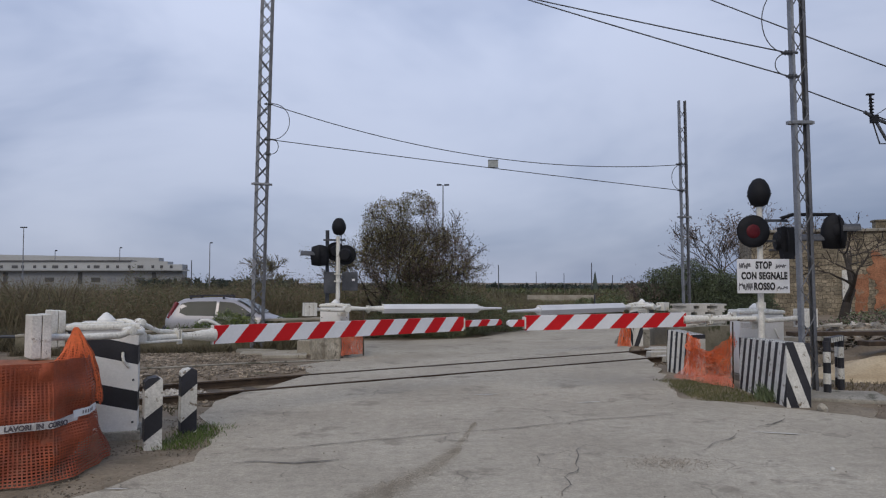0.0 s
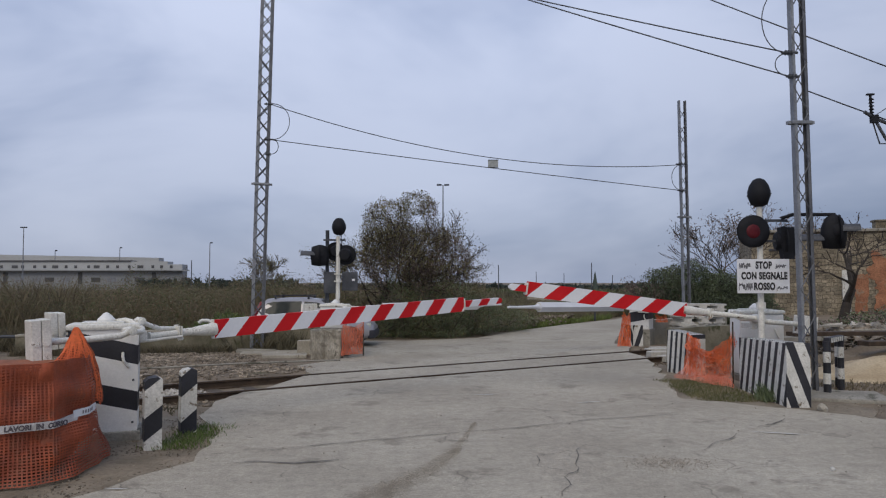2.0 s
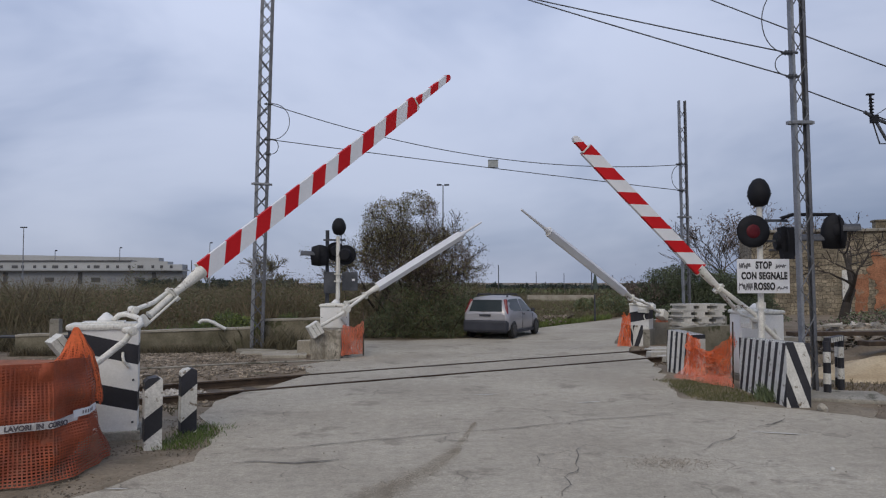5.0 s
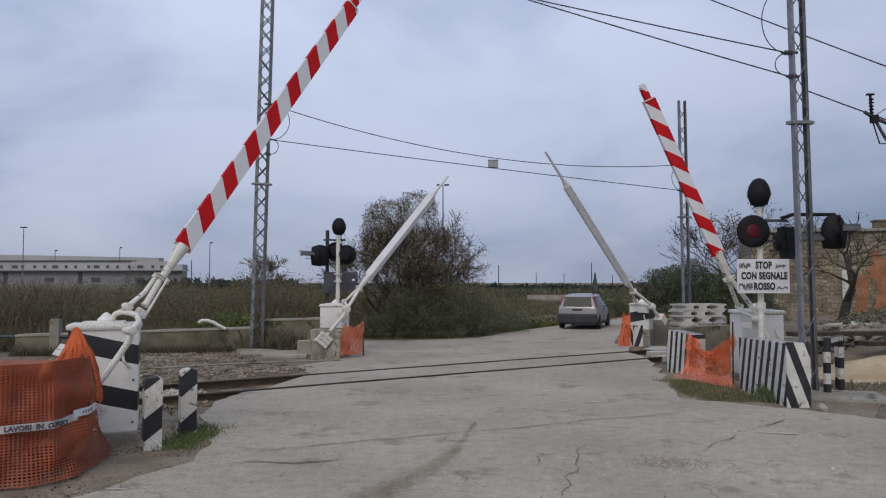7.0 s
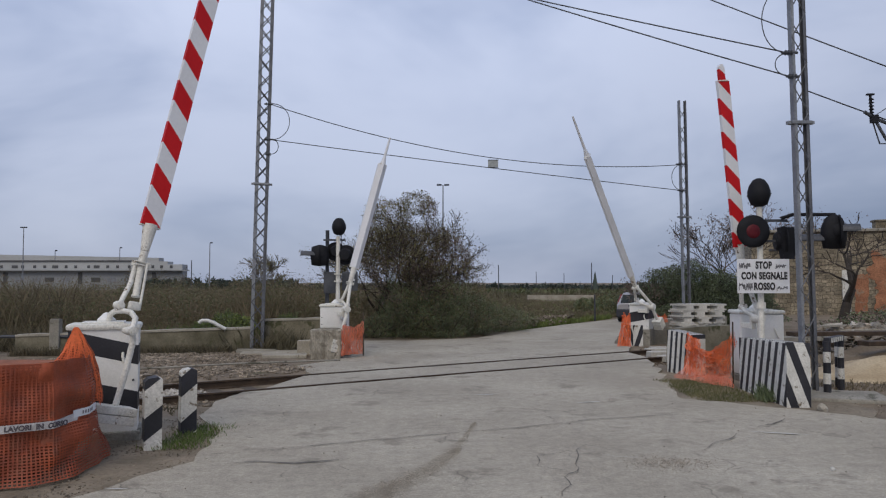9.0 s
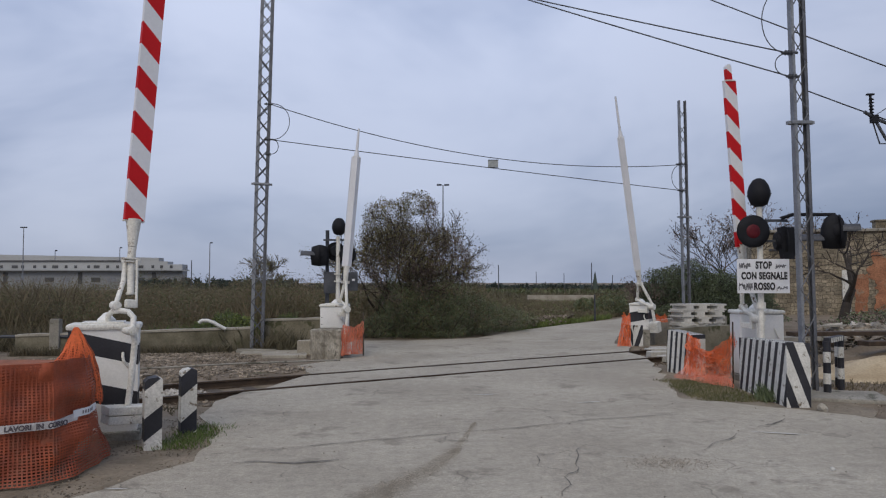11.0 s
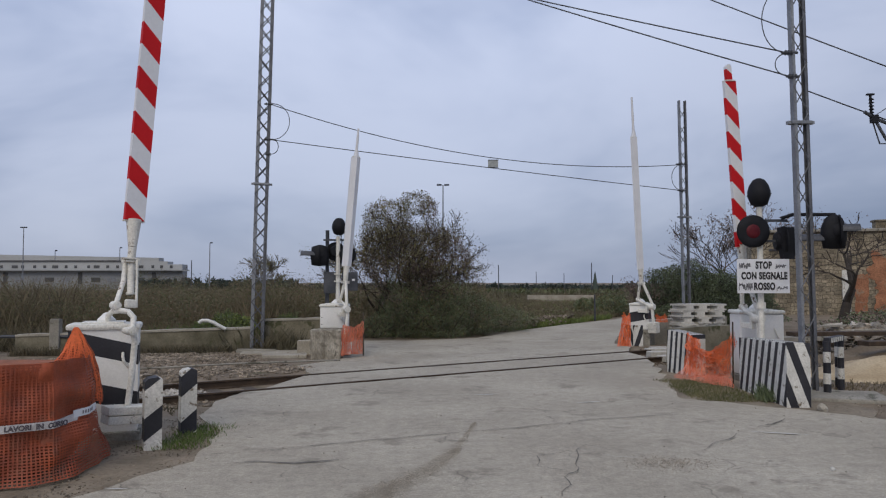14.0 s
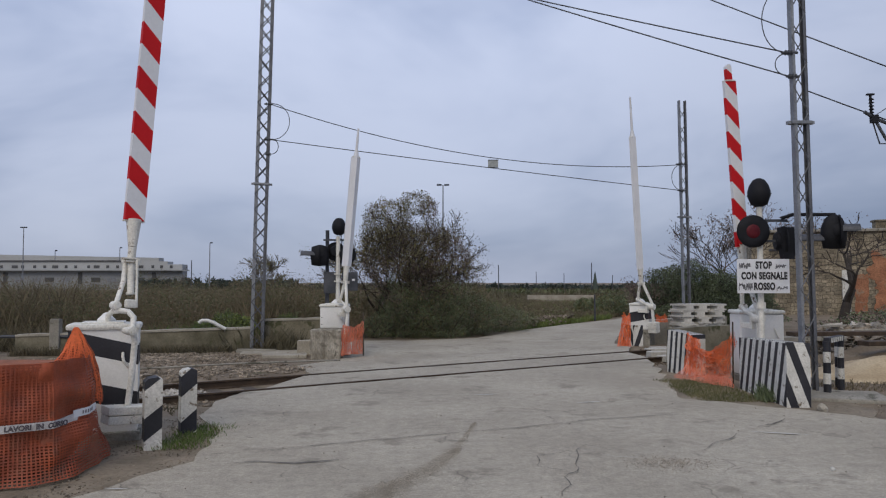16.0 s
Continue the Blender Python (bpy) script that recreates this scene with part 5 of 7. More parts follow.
net = thing("safety_net", pose(0, 0, 0), "orange plastic safety net wrapped round a load", "net")
part("outer_layer", net_sheet(near_net(0), 78, 40, 0.014, 0.013), NET_OLD, net, "orange plastic mesh")
part("inner_layer", net_sheet(lambda u, v: near_net(1)(u, 0.30 + 0.70 * v), 70, 38, 0.020, 0.017), NET_OLD, net, "second fold of orange mesh")


def peak_flap(layer):
    """The corner of the net pulled up over the machine's edge."""
    left = [Vector(p) for p in ((-4.02, 7.62, 0.86), (-4.00, 7.64, 0.98), (-3.94, 7.72, 1.16), (-3.885, 7.80, 1.335))]
    right = [Vector(p) for p in ((-3.62, 7.86, 0.52), (-3.64, 7.88, 0.78), (-3.73, 7.86, 1.06), (-3.862, 7.81, 1.330))]

    def along(pts, v):
        k = min(len(pts) - 1.0001, v * (len(pts) - 1))
        return pts[int(k)].lerp(pts[int(k) + 1], k - int(k))

    def f(u, v):
        p = along(left, v).lerp(along(right, v), u)
        bulge = 0.07 * math.sin(math.pi * u) * (1 - v)
        w = fold(u, v, 51 + layer, 0.05) * (1 - v * 0.7)
        return (p.x + 0.4 * bulge + w, p.y - bulge - 0.03 * layer + w, p.z + 0.3 * w)
    return f


def cloth(f, nu, nv):
    """A gathered layer of mesh, so bunched that it closes."""
    vs = [tuple(f(i / nu, j / nv)) for i in range(nu + 1) for j in range(nv + 1)]
    fs = [(i * (nv + 1) + j, (i + 1) * (nv + 1) + j, (i + 1) * (nv + 1) + j + 1, i * (nv + 1) + j + 1) for i in range(nu) for j in range(nv)]
    return vs, [], fs


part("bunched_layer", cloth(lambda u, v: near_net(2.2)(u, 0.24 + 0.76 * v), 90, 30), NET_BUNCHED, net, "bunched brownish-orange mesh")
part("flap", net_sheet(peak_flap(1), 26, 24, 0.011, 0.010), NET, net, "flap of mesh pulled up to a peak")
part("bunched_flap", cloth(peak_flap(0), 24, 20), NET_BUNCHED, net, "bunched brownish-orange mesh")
bm = bmesh.new()
box(bm, (-4.75, 7.32, 0.5), (1.9, 1.1, 1.0), bevel=0.14)
bmesh.ops.subdivide_edges(bm, edges=list(bm.edges), cuts=3, use_grid_fill=True)
for v in bm.verts:
    v.co += Vector((noise.noise(v.co * 3), noise.noise(v.co * 3 + Vector((5, 0, 0))), noise.noise(v.co * 4) * 0.4)) * 0.06
part("load", bm, WRAPPED, net, "brown bulky load under the mesh")
tape_f = near_net(0)
vs, fs = [], []
for i in range(61):
    u = 0.02 + 0.60 * i / 60
    p = Vector(tape_f(u, 0.47 + 0.06 * (u - 0.3)))
    out = Vector((p.x + 4.4, p.y - 7.6, 0)).normalized() * 0.02
    h = 0.035
    vs += [tuple(p + out - Vector((0, 0, h))), tuple(p + out + Vector((0, 0, h)))]
    if i:
        fs.append((2 * i - 2, 2 * i, 2 * i + 1, 2 * i - 1))
part("tape", (vs, [], fs), TAPE, net, "grey-white printed tape across the mesh")
vs, fs, ink_vs, ink_fs = [], [], [], []
for i in range(25):
    u = 0.60 + 0.125 * i / 24
    p = Vector(tape_f(u, 0.515 + 0.22 * (u - 0.60)))
    out = Vector((p.x + 4.4, p.y - 7.6, 0)).normalized() * 0.025
    vs += [tuple(p + out - Vector((0, 0, 0.036))), tuple(p + out + Vector((0, 0, 0.036)))]
    if i:
        fs.append((2 * i - 2, 2 * i, 2 * i + 1, 2 * i - 1))
    if 5 < i < 18 and i % 2:
        q = Vector(tape_f(u + 0.005, 0.515 + 0.22 * (u - 0.60)))
        k = len(ink_vs)
        ink_vs += [tuple(c + out * 1.25 + Vector((0, 0, z))) for c, z in ((p, -0.014), (q, -0.014), (q, 0.016), (p, 0.016))]
        ink_fs.append((k, k + 1, k + 2, k + 3))
part("tape_end", (vs, [], fs), SIGN_WHITE, net, "loose white end of printed tape")
part("tape_marks", (ink_vs, [], ink_fs), TAPE_INK, net, "dark unreadable print")
for word, u in (("LAVORI", 0.396), ("IN", 0.456), ("CORSO", 0.512)):
    p, q = Vector(tape_f(u - 0.03, 0.47)), Vector(tape_f(u + 0.03, 0.47))
    c = Vector(tape_f(u, 0.47 + 0.06 * (u - 0.3)))
    d = (q - p)
    ang = math.degrees(math.atan2(d.y, d.x))
    out = Vector((c.x + 4.4, c.y - 7.6, 0)).normalized() * 0.05
    text_mesh("tape_lettering", word, 0.062, pose(c.x + out.x, c.y + out.y, c.z, 90, 0, ang), TAPE_INK, net)


def hung_net(corners, seed, amp, name, label, nu, nv, dip=0.10):
    a, b, c, d = [Vector(p) for p in corners]

    def f(u, v):
        p = a.lerp(b, u).lerp(d.lerp(c, u), v)
        s = math.sin(math.pi * u)
        return (p.x + fold(u, v, seed, amp), p.y + fold(u, v, seed + 9, amp), p.z - dip * s * v + fold(u, v, seed + 4, amp * 0.5))
    return net_sheet(f, nu, nv, 0.012, 0.010)


n2 = thing("safety_net", pose(0, 0, 0), "torn orange plastic net slung between striped walls", "net")
part("mesh", hung_net(((4.72, 14.2, 0.02), (5.02, 12.95, 0.02), (5.06, 12.9, 0.98), (4.80, 14.25, 0.80)), 5, 0.10, "", "", 40, 26, 0.34), NET, n2, "orange plastic mesh")
part("fold", hung_net(((4.74, 14.3, 0.5), (5.04, 13.0, 0.22), (5.10, 12.86, 0.95), (4.78, 14.4, 0.84)), 15, 0.11, "", "", 36, 20, 0.36), NET, n2, "slack fold of orange mesh")
part("gathered_edge", hung_net(((4.70, 14.35, 0.05), (4.80, 14.0, 0.1), (4.84, 14.1, 0.76), (4.78, 14.45, 0.82)), 25, 0.05, "", "", 16, 30), NET, n2, "gathered edge of the mesh")
part("skirt", hung_net(((4.35, 13.9, 0.03), (4.95, 12.6, 0.02), (5.02, 12.9, 0.2), (4.70, 14.2, 0.25)), 35, 0.05, "", "", 40, 8), NET_FADED, n2, "faded skirt of mesh on the ground")
bm = bmesh.new()
rod(bm, (5.06, 12.9, -0.05), (5.07, 12.9, 1.12), 0.016, 0.014, 8)
part("stake", bm, RAIL_STEEL, n2, "rusty steel stake")
n3 = thing("safety_net", pose(0, 0, 0), "orange plastic net on a stake beside the stone block", "net")
part("mesh", hung_net(((-2.57, 18.6, -0.02), (-2.10, 19.3, -0.04), (-2.08, 19.25, 0.80), (-2.55, 18.75, 0.72)), 7, 0.05, "", "", 26, 24), NET_FADED, n3, "faded orange plastic mesh")
part("fold", hung_net(((-2.56, 18.66, -0.02), (-2.12, 19.36, -0.04), (-2.10, 19.3, 0.68), (-2.53, 18.85, 0.74)), 17, 0.05, "", "", 22, 20), NET, n3, "second fold of mesh")
bm = bmesh.new()
rod(bm, (-2.08, 19.3, -0.1), (-2.085, 19.3, 1.03), 0.022, 0.018, 8)
part("stake", bm, TIMBER, n3, "wooden stake")
n4 = thing("safety_net", pose(0, 0, 0), "orange plastic net draped by the far barrier", "net")
part("mesh", hung_net(((5.0, 21.2, -0.06), (5.42, 21.3, -0.06), (5.48, 21.6, 0.92), (5.30, 21.6, 0.94)), 9, 0.04, "", "", 18, 30), NET, n4, "orange plastic mesh")
part("fold", hung_net(((5.05, 21.25, -0.06), (5.40, 21.4, -0.06), (5.47, 21.65, 0.9), (5.26, 21.65, 0.86)), 19, 0.05, "", "", 16, 26), NET, n4, "second fold of mesh")
part("scrap", hung_net(((6.35, 22.0, 0.62), (6.75, 22.1, 0.62), (6.7, 22.2, 0.86), (6.4, 22.1, 0.9)), 29, 0.05, "", "", 12, 9), NET, n4, "scrap of mesh on the wall")


# ---- the car ----
def build_car():
    s = thing("car", pose(0, 0, 0), "silver three-door hatchback car with dark bumpers", "car")
    # stations: x, sill z, belt z, top z, half widths at sill, belt, top
    st = [(-1.86, 0.30, 0.80, 0.86, 0.66, 0.72, 0.66), (-1.80, 0.24, 0.86, 0.98, 0.74, 0.78, 0.70), (-1.62, 0.22, 0.90, 1.30, 0.78, 0.80, 0.60), (-1.40, 0.22, 0.91, 1.42, 0.79, 0.81, 0.58),
          (-0.9, 0.20, 0.90, 1.445, 0.80, 0.81, 0.58), (-0.3, 0.20, 0.89, 1.45, 0.80, 0.81, 0.58), (0.15, 0.20, 0.87, 1.41, 0.80, 0.81, 0.57), (0.45, 0.20, 0.86, 1.28, 0.80, 0.81, 0.60),
          (0.98, 0.20, 0.84, 0.96, 0.80, 0.80, 0.68), (1.40, 0.22, 0.74, 0.84, 0.79, 0.77, 0.62), (1.72, 0.24, 0.62, 0.72, 0.74, 0.71, 0.56), (1.86, 0.30, 0.54, 0.60, 0.62, 0.60, 0.48)]
    bm = bmesh.new()
    rings = []
    for x, zs, zb, zt, ws, wb, wt in st:
        half = [(ws * 0.86, zs), (ws, zs + 0.10), (wb + 0.015, (zs + zb) / 2 + 0.04), (wb, zb), (wt + (wb - wt) * 0.35, zb + (zt - zb) * 0.62), (wt, zt - 0.02), (wt * 0.6, zt + 0.008)]
        ring = [(x, -y, z) for y, z in half] + [(x, y, z) for y, z in reversed(half)]
        rings.append([bm.verts.new(p) for p in ring])
    n = len(rings[0])
    for a, b in zip(rings, rings[1:]):
        for k in range(n):
            f = bm.faces.new((a[k], b[k], b[(k + 1) % n], a[(k + 1) % n]))
            f.smooth = True
    bm.faces.new(rings[0])
    bm.faces.new(rings[-1][::-1])
    bmesh.ops.recalc_face_normals(bm, faces=list(bm.faces))
    body = part("body", bm, CAR_PAINT, s, "silver car body")

    def skin(x, side, f):
        """A point on the side between belt and roof, f from 0 to 1."""
        for a, b in zip(st, st[1:]):
            if a[0] <= x <= b[0]:
                k = (x - a[0]) / (b[0] - a[0])
                zb, zt, wb, wt = [a[i] + (b[i] - a[i]) * k for i in (2, 3, 5, 6)]
                mid = wt + (wb - wt) * 0.35
                y = wb + (mid - wb) * f / 0.62 if f < 0.62 else mid + (wt - mid) * (f - 0.62) / 0.38
                return (x, side * (y + 0.006), zb + (zt - 0.02 - zb) * f)
        return (x, side * 0.8, 0.9)

    for side in (-1, 1):
        for xs, name in (([-1.42, -1.2, -0.9, -0.55, -0.34], "rear_side_window"), ([-0.26, 0.0, 0.15, 0.45, 0.86], "door_window")):
            vs, fs = [], []
            for i, x in enumerate(xs):
                lo, hi = 0.05, 0.86
                if name == "door_window" and x > 0.2:
                    hi = 0.80 if x < 0.5 else 0.34
                if x < -1.3:
                    lo, hi = 0.22, 0.78
                for f in (lo, 0.5 * (lo + hi) if hi < 0.62 else 0.62, hi):
                    vs.append(skin(x, side, f))
                if i:
                    for j in (0, 1):
                        fs.append((3 * i - 3 + j, 3 * i + j, 3 * i + 1 + j, 3 * i - 2 + j))
            part(name, (vs, [], fs), CAR_GLASS, s, "dark tinted side window")
        bm = bmesh.new()
        box(bm, (0.70, side * 0.88, 0.93), (0.12, 0.14, 0.13), bevel=0.03)
        part("mirror", bm, CAR_TRIM, s, "black door mirror")
        bm = bmesh.new()
        box(bm, (-0.12, side * 0.815, 0.80), (0.16, 0.03, 0.045), bevel=0.01)
        part("door_handle", bm, CAR_TRIM, s)
        bm = bmesh.new()
        box(bm, (-0.30, side * 0.822, 0.58), (0.012, 0.012, 0.56))
        part("door_gap", bm, CAR_TRIM, s)
        bm = bmesh.new()
        box(bm, (0.86, side * 0.818, 0.56), (0.012, 0.012, 0.5))
        part("door_gap", bm, CAR_TRIM, s)
        bm = bmesh.new()
        box(bm, (-0.05, side * 0.80, 0.22), (2.0, 0.05, 0.10), bevel=0.02)
        part("sill", bm, CAR_TRIM, s, "dark sill")
        bm = bmesh.new()
        tube(bm, [(-1.745, side * 0.735, 0.84), (-1.69, side * 0.71, 1.0), (-1.62, side * 0.665, 1.15), (-1.545, side * 0.62, 1.32)], 0.070, 8)
        part("tail_lamp", bm, CAR_LAMP, s, "tall red tail lamp")
        bm = bmesh.new()
        box(bm, (1.70, side * 0.58, 0.63), (0.16, 0.26, 0.13), bevel=0.03)
        part("headlamp", bm, HEADLAMP, s, "clear headlamp")
    # rear and front glass
    bm = bmesh.new()
    q = [(-1.775, -0.60, 0.93), (-1.775, 0.60, 0.93), (-1.575, 0.53, 1.33), (-1.575, -0.53, 1.33)]
    bm.faces.new([bm.verts.new((x - 0.062, y, z)) for x, y, z in q])
    part("rear_window", bm, CAR_GLASS, s, "dark rear window")
    bm = bmesh.new()
    q = [(0.96, -0.66, 0.985), (0.47, -0.56, 1.30), (0.22, -0.53, 1.41), (0.22, 0.53, 1.41), (0.47, 0.56, 1.30), (0.96, 0.66, 0.985)]
    v = [bm.verts.new((x + 0.012, y, z + 0.016)) for x, y, z in q]
    bm.faces.new((v[0], v[1], v[4], v[5]))
    bm.faces.new((v[1], v[2], v[3], v[4]))
    part("windscreen", bm, CAR_GLASS, s, "windscreen")
    bm = bmesh.new()
    box(bm, (-1.78, 0, 0.44), (0.30, 1.60, 0.40), bevel=0.07)
    part("rear_bumper", bm, CAR_TRIM, s, "dark blue-grey plastic rear bumper")
    bm = bmesh.new()
    box(bm, (1.78, 0, 0.36), (0.24, 1.46, 0.26), bevel=0.07)
    part("front_bumper", bm, CAR_TRIM, s, "dark plastic front bumper")
    bm = bmesh.new()
    box(bm, (-1.875, 0, 0.80), (0.02, 0.42, 0.075), bevel=0.006)
    part("plate_recess", bm, CAR_TRIM, s, "dark recess above the plate")
    bm = bmesh.new()
    tube(bm, [(-1.86, 0.1, 0.93), (-1.84, -0.2, 0.98)], 0.012, 6)
    part("wiper", bm, CAR_TRIM, s)
    for x in (-1.15, -0.15):
        bm = bmesh.new()
        box(bm, (x, 0, 1.50), (0.05, 1.12, 0.03), bevel=0.008)
        for side in (-1, 1):
            box(bm, (x, side * 0.55, 1.46), (0.06, 0.05, 0.09), bevel=0.01)
        part("roof_bar", bm, CAR_TRIM, s, "black roof bar")
    for side in (-1, 1):
        bm = bmesh.new()
        box(bm, (-0.65, side * 0.5, 1.525), (1.15, 0.03, 0.025))
        part("roof_rail", bm, CAR_TRIM, s)
    bm = bmesh.new()
    box(bm, (0, 0, 0.24), (3.2, 1.3, 0.12), bevel=0.02)
    part("underbody", bm, CAR_TRIM, s)
    wheels = []
    for x in (-1.22, 1.22):
        for side in (-1, 1):
            bm = bmesh.new()
            lathe(bm, [(0.20, -0.085), (0.265, -0.085), (0.285, -0.06), (0.285, 0.06), (0.265, 0.085), (0.20, 0.085)], Matrix.Rotation(radians(90), 4, "X"), 24)
            w = part("wheel", bm, RUBBER, s, "black rubber tyre")
            w.matrix_basis = pose(x, side * 0.765, 0.285)
            bm = bmesh.new()
            o = -side * 0.088
            for k in range(7):
                a = 2 * math.pi * k / 7
                box(bm, (0.10 * math.cos(a), -o, 0.10 * math.sin(a)), (0.16, 0.018, 0.045), turn=Matrix.Rotation(-a, 4, "Y"))
            lathe(bm, [(0.19, -0.012), (0.195, 0.0), (0.17, 0.006)], Matrix.Translation((0, -o * 0.97, 0)) @ Matrix.Rotation(radians(90), 4, "X"), 20)
            part("wheel_cover", bm, HUB, w, "grey wheel cover")
            wheels.append((w, x, side))
            bm = bmesh.new()
            seg = 16
            for k in range(seg):
                a0, a1 = -0.12 + (math.pi + 0.24) * k / seg, -0.12 + (math.pi + 0.24) * (k + 1) / seg
                v = [bm.verts.new((x + r * math.cos(a), side * 0.826, 0.285 + r * math.sin(a))) for a, r in ((a0, 0.0), (a0, 0.318), (a1, 0.318))]
                bm.faces.new(v)
            part("wheel_arch", bm, CAR_TRIM, s, "dark wheel arch")
    return s, wheels


CAR, WHEELS = build_car()


# ---- buildings ----
def build_house():
    s = thing("stone_house", pose(20.2, 45.5, -0.3, 0, 0, -14), "old pale stone house with patches of orange plaster", "house")
    bm = bmesh.new()
    box(bm, (6.5, 2.5, 2.62), (15, 5, 5.24))
    part("wall", bm, STONE_WALL, s, "pale squared stone wall")
    bm = bmesh.new()
    box(bm, (6.5, -0.05, 5.26), (15.2, 0.30, 0.16), bevel=0.03)
    box(bm, (6.5, 2.5, 5.29), (15.1, 5.2, 0.12), bevel=0.03)
    part("roof", bm, CONCRETE, s, "flat roof with stone cornice")
    bm = bmesh.new()
    box(bm, (0.75, -0.06, 4.12), (1.5, 0.12, 0.10))
    part("ledge", bm, GALV_DARK, s, "dark stone ledge")
    bm = bmesh.new()
    box(bm, (6.55, 0.9, 5.55), (0.80, 0.7, 0.56), bevel=0.05)
    box(bm, (6.55, 0.9, 5.86), (0.95, 0.85, 0.12), bevel=0.03)
    part("chimney", bm, STONE_WALL, s, "square stone chimney")
    for k, (x0, x1, z0, z1) in enumerate(((4.75, 5.5, 0.3, 2.6), (5.7, 10.8, 0.25, 3.9))):
        bm = bmesh.new()
        o = []
        for i in range(72):
            a = 2 * math.pi * i / 72
            r = 1 + 0.26 * noise.noise((math.cos(a) * 2, math.sin(a) * 2, k + 0.7)) + 0.13 * noise.noise((math.cos(a) * 9, math.sin(a) * 9, k + 3))
            cxx, cz = (x0 + x1) / 2, (z0 + z1) / 2
            sq = max(abs(math.cos(a)), abs(math.sin(a))) ** 0.7
            o.append((cxx + (x1 - x0) / 2 * math.cos(a) / sq * r, max(0.1, cz + (z1 - z0) / 2 * math.sin(a) / sq * r)))
        co, _, tris, *_ = delaunay_2d_cdt([Vector(p) for p in o], [(i, (i + 1) % 72) for i in range(72)], [], 1, 1e-5)
        front = [bm.verts.new((p[0], -0.03, p[1])) for p in co]
        for tri in tris:
            bm.faces.new([front[i] for i in tri])
        bm.normal_update()
        if sum(f.normal.y for f in bm.faces) > 0:
            bmesh.ops.reverse_faces(bm, faces=list(bm.faces))
        rim = bmesh.ops.extrude_edge_only(bm, edges=[e for e in bm.edges if len(e.link_faces) == 1])
        for v in rim["geom"]:
            if isinstance(v, bmesh.types.BMVert):
                v.co.y = 0.02
        part("plaster", bm, PLASTER_ORANGE, s, "flaking orange plaster")
    bm = bmesh.new()
    box(bm, (4.3, -0.06, 1.5), (0.45, 0.14, 2.7), bevel=0.02)
    part("door_jamb", bm, WHITE_WALL, s, "pale limewashed door jamb")
    bm = bmesh.new()
    box(bm, (0.5, -0.02, 1.9), (0.9, 0.1, 0.14))
    part("window_sill", bm, CONCRETE_PALE, s)


build_house()


def build_warehouse():
    s = thing("warehouse", pose(-130, 200, -0.5), "long low white and grey warehouse across the field", "warehouse")
    bm = bmesh.new()
    box(bm, (26, 2, 2.75), (66, 4, 5.9))
    part("lower_wall", bm, HALL_GREY, s, "grey lower wall")
    bm = bmesh.new()
    box(bm, (24, 2.1, 6.85), (62, 4.2, 2.3))
    box(bm, (57, 2.1, 6.45), (4, 4.2, 1.5))
    part("upper_wall", bm, HALL_WHITE, s, "white upper wall")
    bm = bmesh.new()
    box(bm, (28, -0.8, 5.55), (66, 1.8, 0.25))
    part("canopy", bm, HALL_GREY, s, "grey canopy along the docks")
    bm = bmesh.new()
    box(bm, (19, 2, 8.12), (52, 4.6, 0.34))
    part("roof_edge", bm, HALL_DARK, s, "dark roof edge")
    bm = bmesh.new()
    prism(bm, [(-40, 4), (41, 4), (41, 10.0), (-40, 11.6)], 30, 34)
    part("roof", bm, HALL_WHITE, s, "pale pitched roof")
    rnd = random.Random(8)
    for k in range(22):
        x = -5 + 2.9 * k + rnd.random()
        wide = k % 4 == 2
        bm = bmesh.new()
        box(bm, (x, -0.02, 6.55), (1.6 if wide else 0.75, 0.2, 0.75))
        part("window", bm, HALL_DARK, s, "small dark window")
    for k in range(16):
        x = -2 + 4.1 * k + rnd.random()
        tall = k % 5 == 3
        bm = bmesh.new()
        box(bm, (x, -0.05, 3.0 if not tall else 3.4), (2.4 if not tall else 1.1, 0.2, 1.2 if not tall else 3.2))
        part("dock_door", bm, HALL_DARK if (k % 3 == 0 or tall) else GALV, s, "grey dock door")


build_warehouse()


def build_street_lamp(x, y, h, double, label):
    s = thing("street_lamp", pose(x, y, -0.3), label, "street lamp", "distant lamps")
    r = 0.09 if y < 150 else 0.16
    bm = bmesh.new()
    rod(bm, (0, 0, 0), (0, 0, h), r, r * 0.6, 8)
    part("pole", bm, GALV, s, "grey steel pole")
    bm = bmesh.new()
    w = h * 0.032
    for sx in ((-1, 1) if double else (1,)):
        box(bm, (sx * w, 0, h), (w * 1.3, 0.3, 0.14 if y < 150 else 0.3), bevel=0.03)
    part("lamp_head", bm, LAMP_BLACK, s, "dark lamp head")


for x, y, h, dbl in ((0.0, 75, 12.1, True), (-103, 180, 15.6, True), (-57.2, 180, 11.8, False), (-92.5, 210, 12.0, False), (-111, 210, 11.2, False)):
    build_street_lamp(x, y, h, dbl, "tall grey lamp post with dark head in the distance")
for x, y, h, r in ((12.1, 160, 5.9, 0.12), (26.3, 130, 5.6, 0.10), (-56.5, 165, 7.1, 0.14), (28.0, 170, 4.2, 0.1), (20.3, 160, 4.4, 0.08), (34.6, 150, 3.6, 0.1), (7.73, 37.5, 1.5, 0.05)):
    bm = bmesh.new()
    rod(bm, (0, 0, 0), (0, 0, h), r, r * 0.7, 8)
    tagged(part("distant_pole", bm, GALV_DARK), "thin dark pole standing in the field", "pole", "distant poles").matrix_basis = pose(x, y, -0.3)
bm = bmesh.new()
box(bm, (11.2, 70, 0.15), (6.3, 0.4, 0.9))
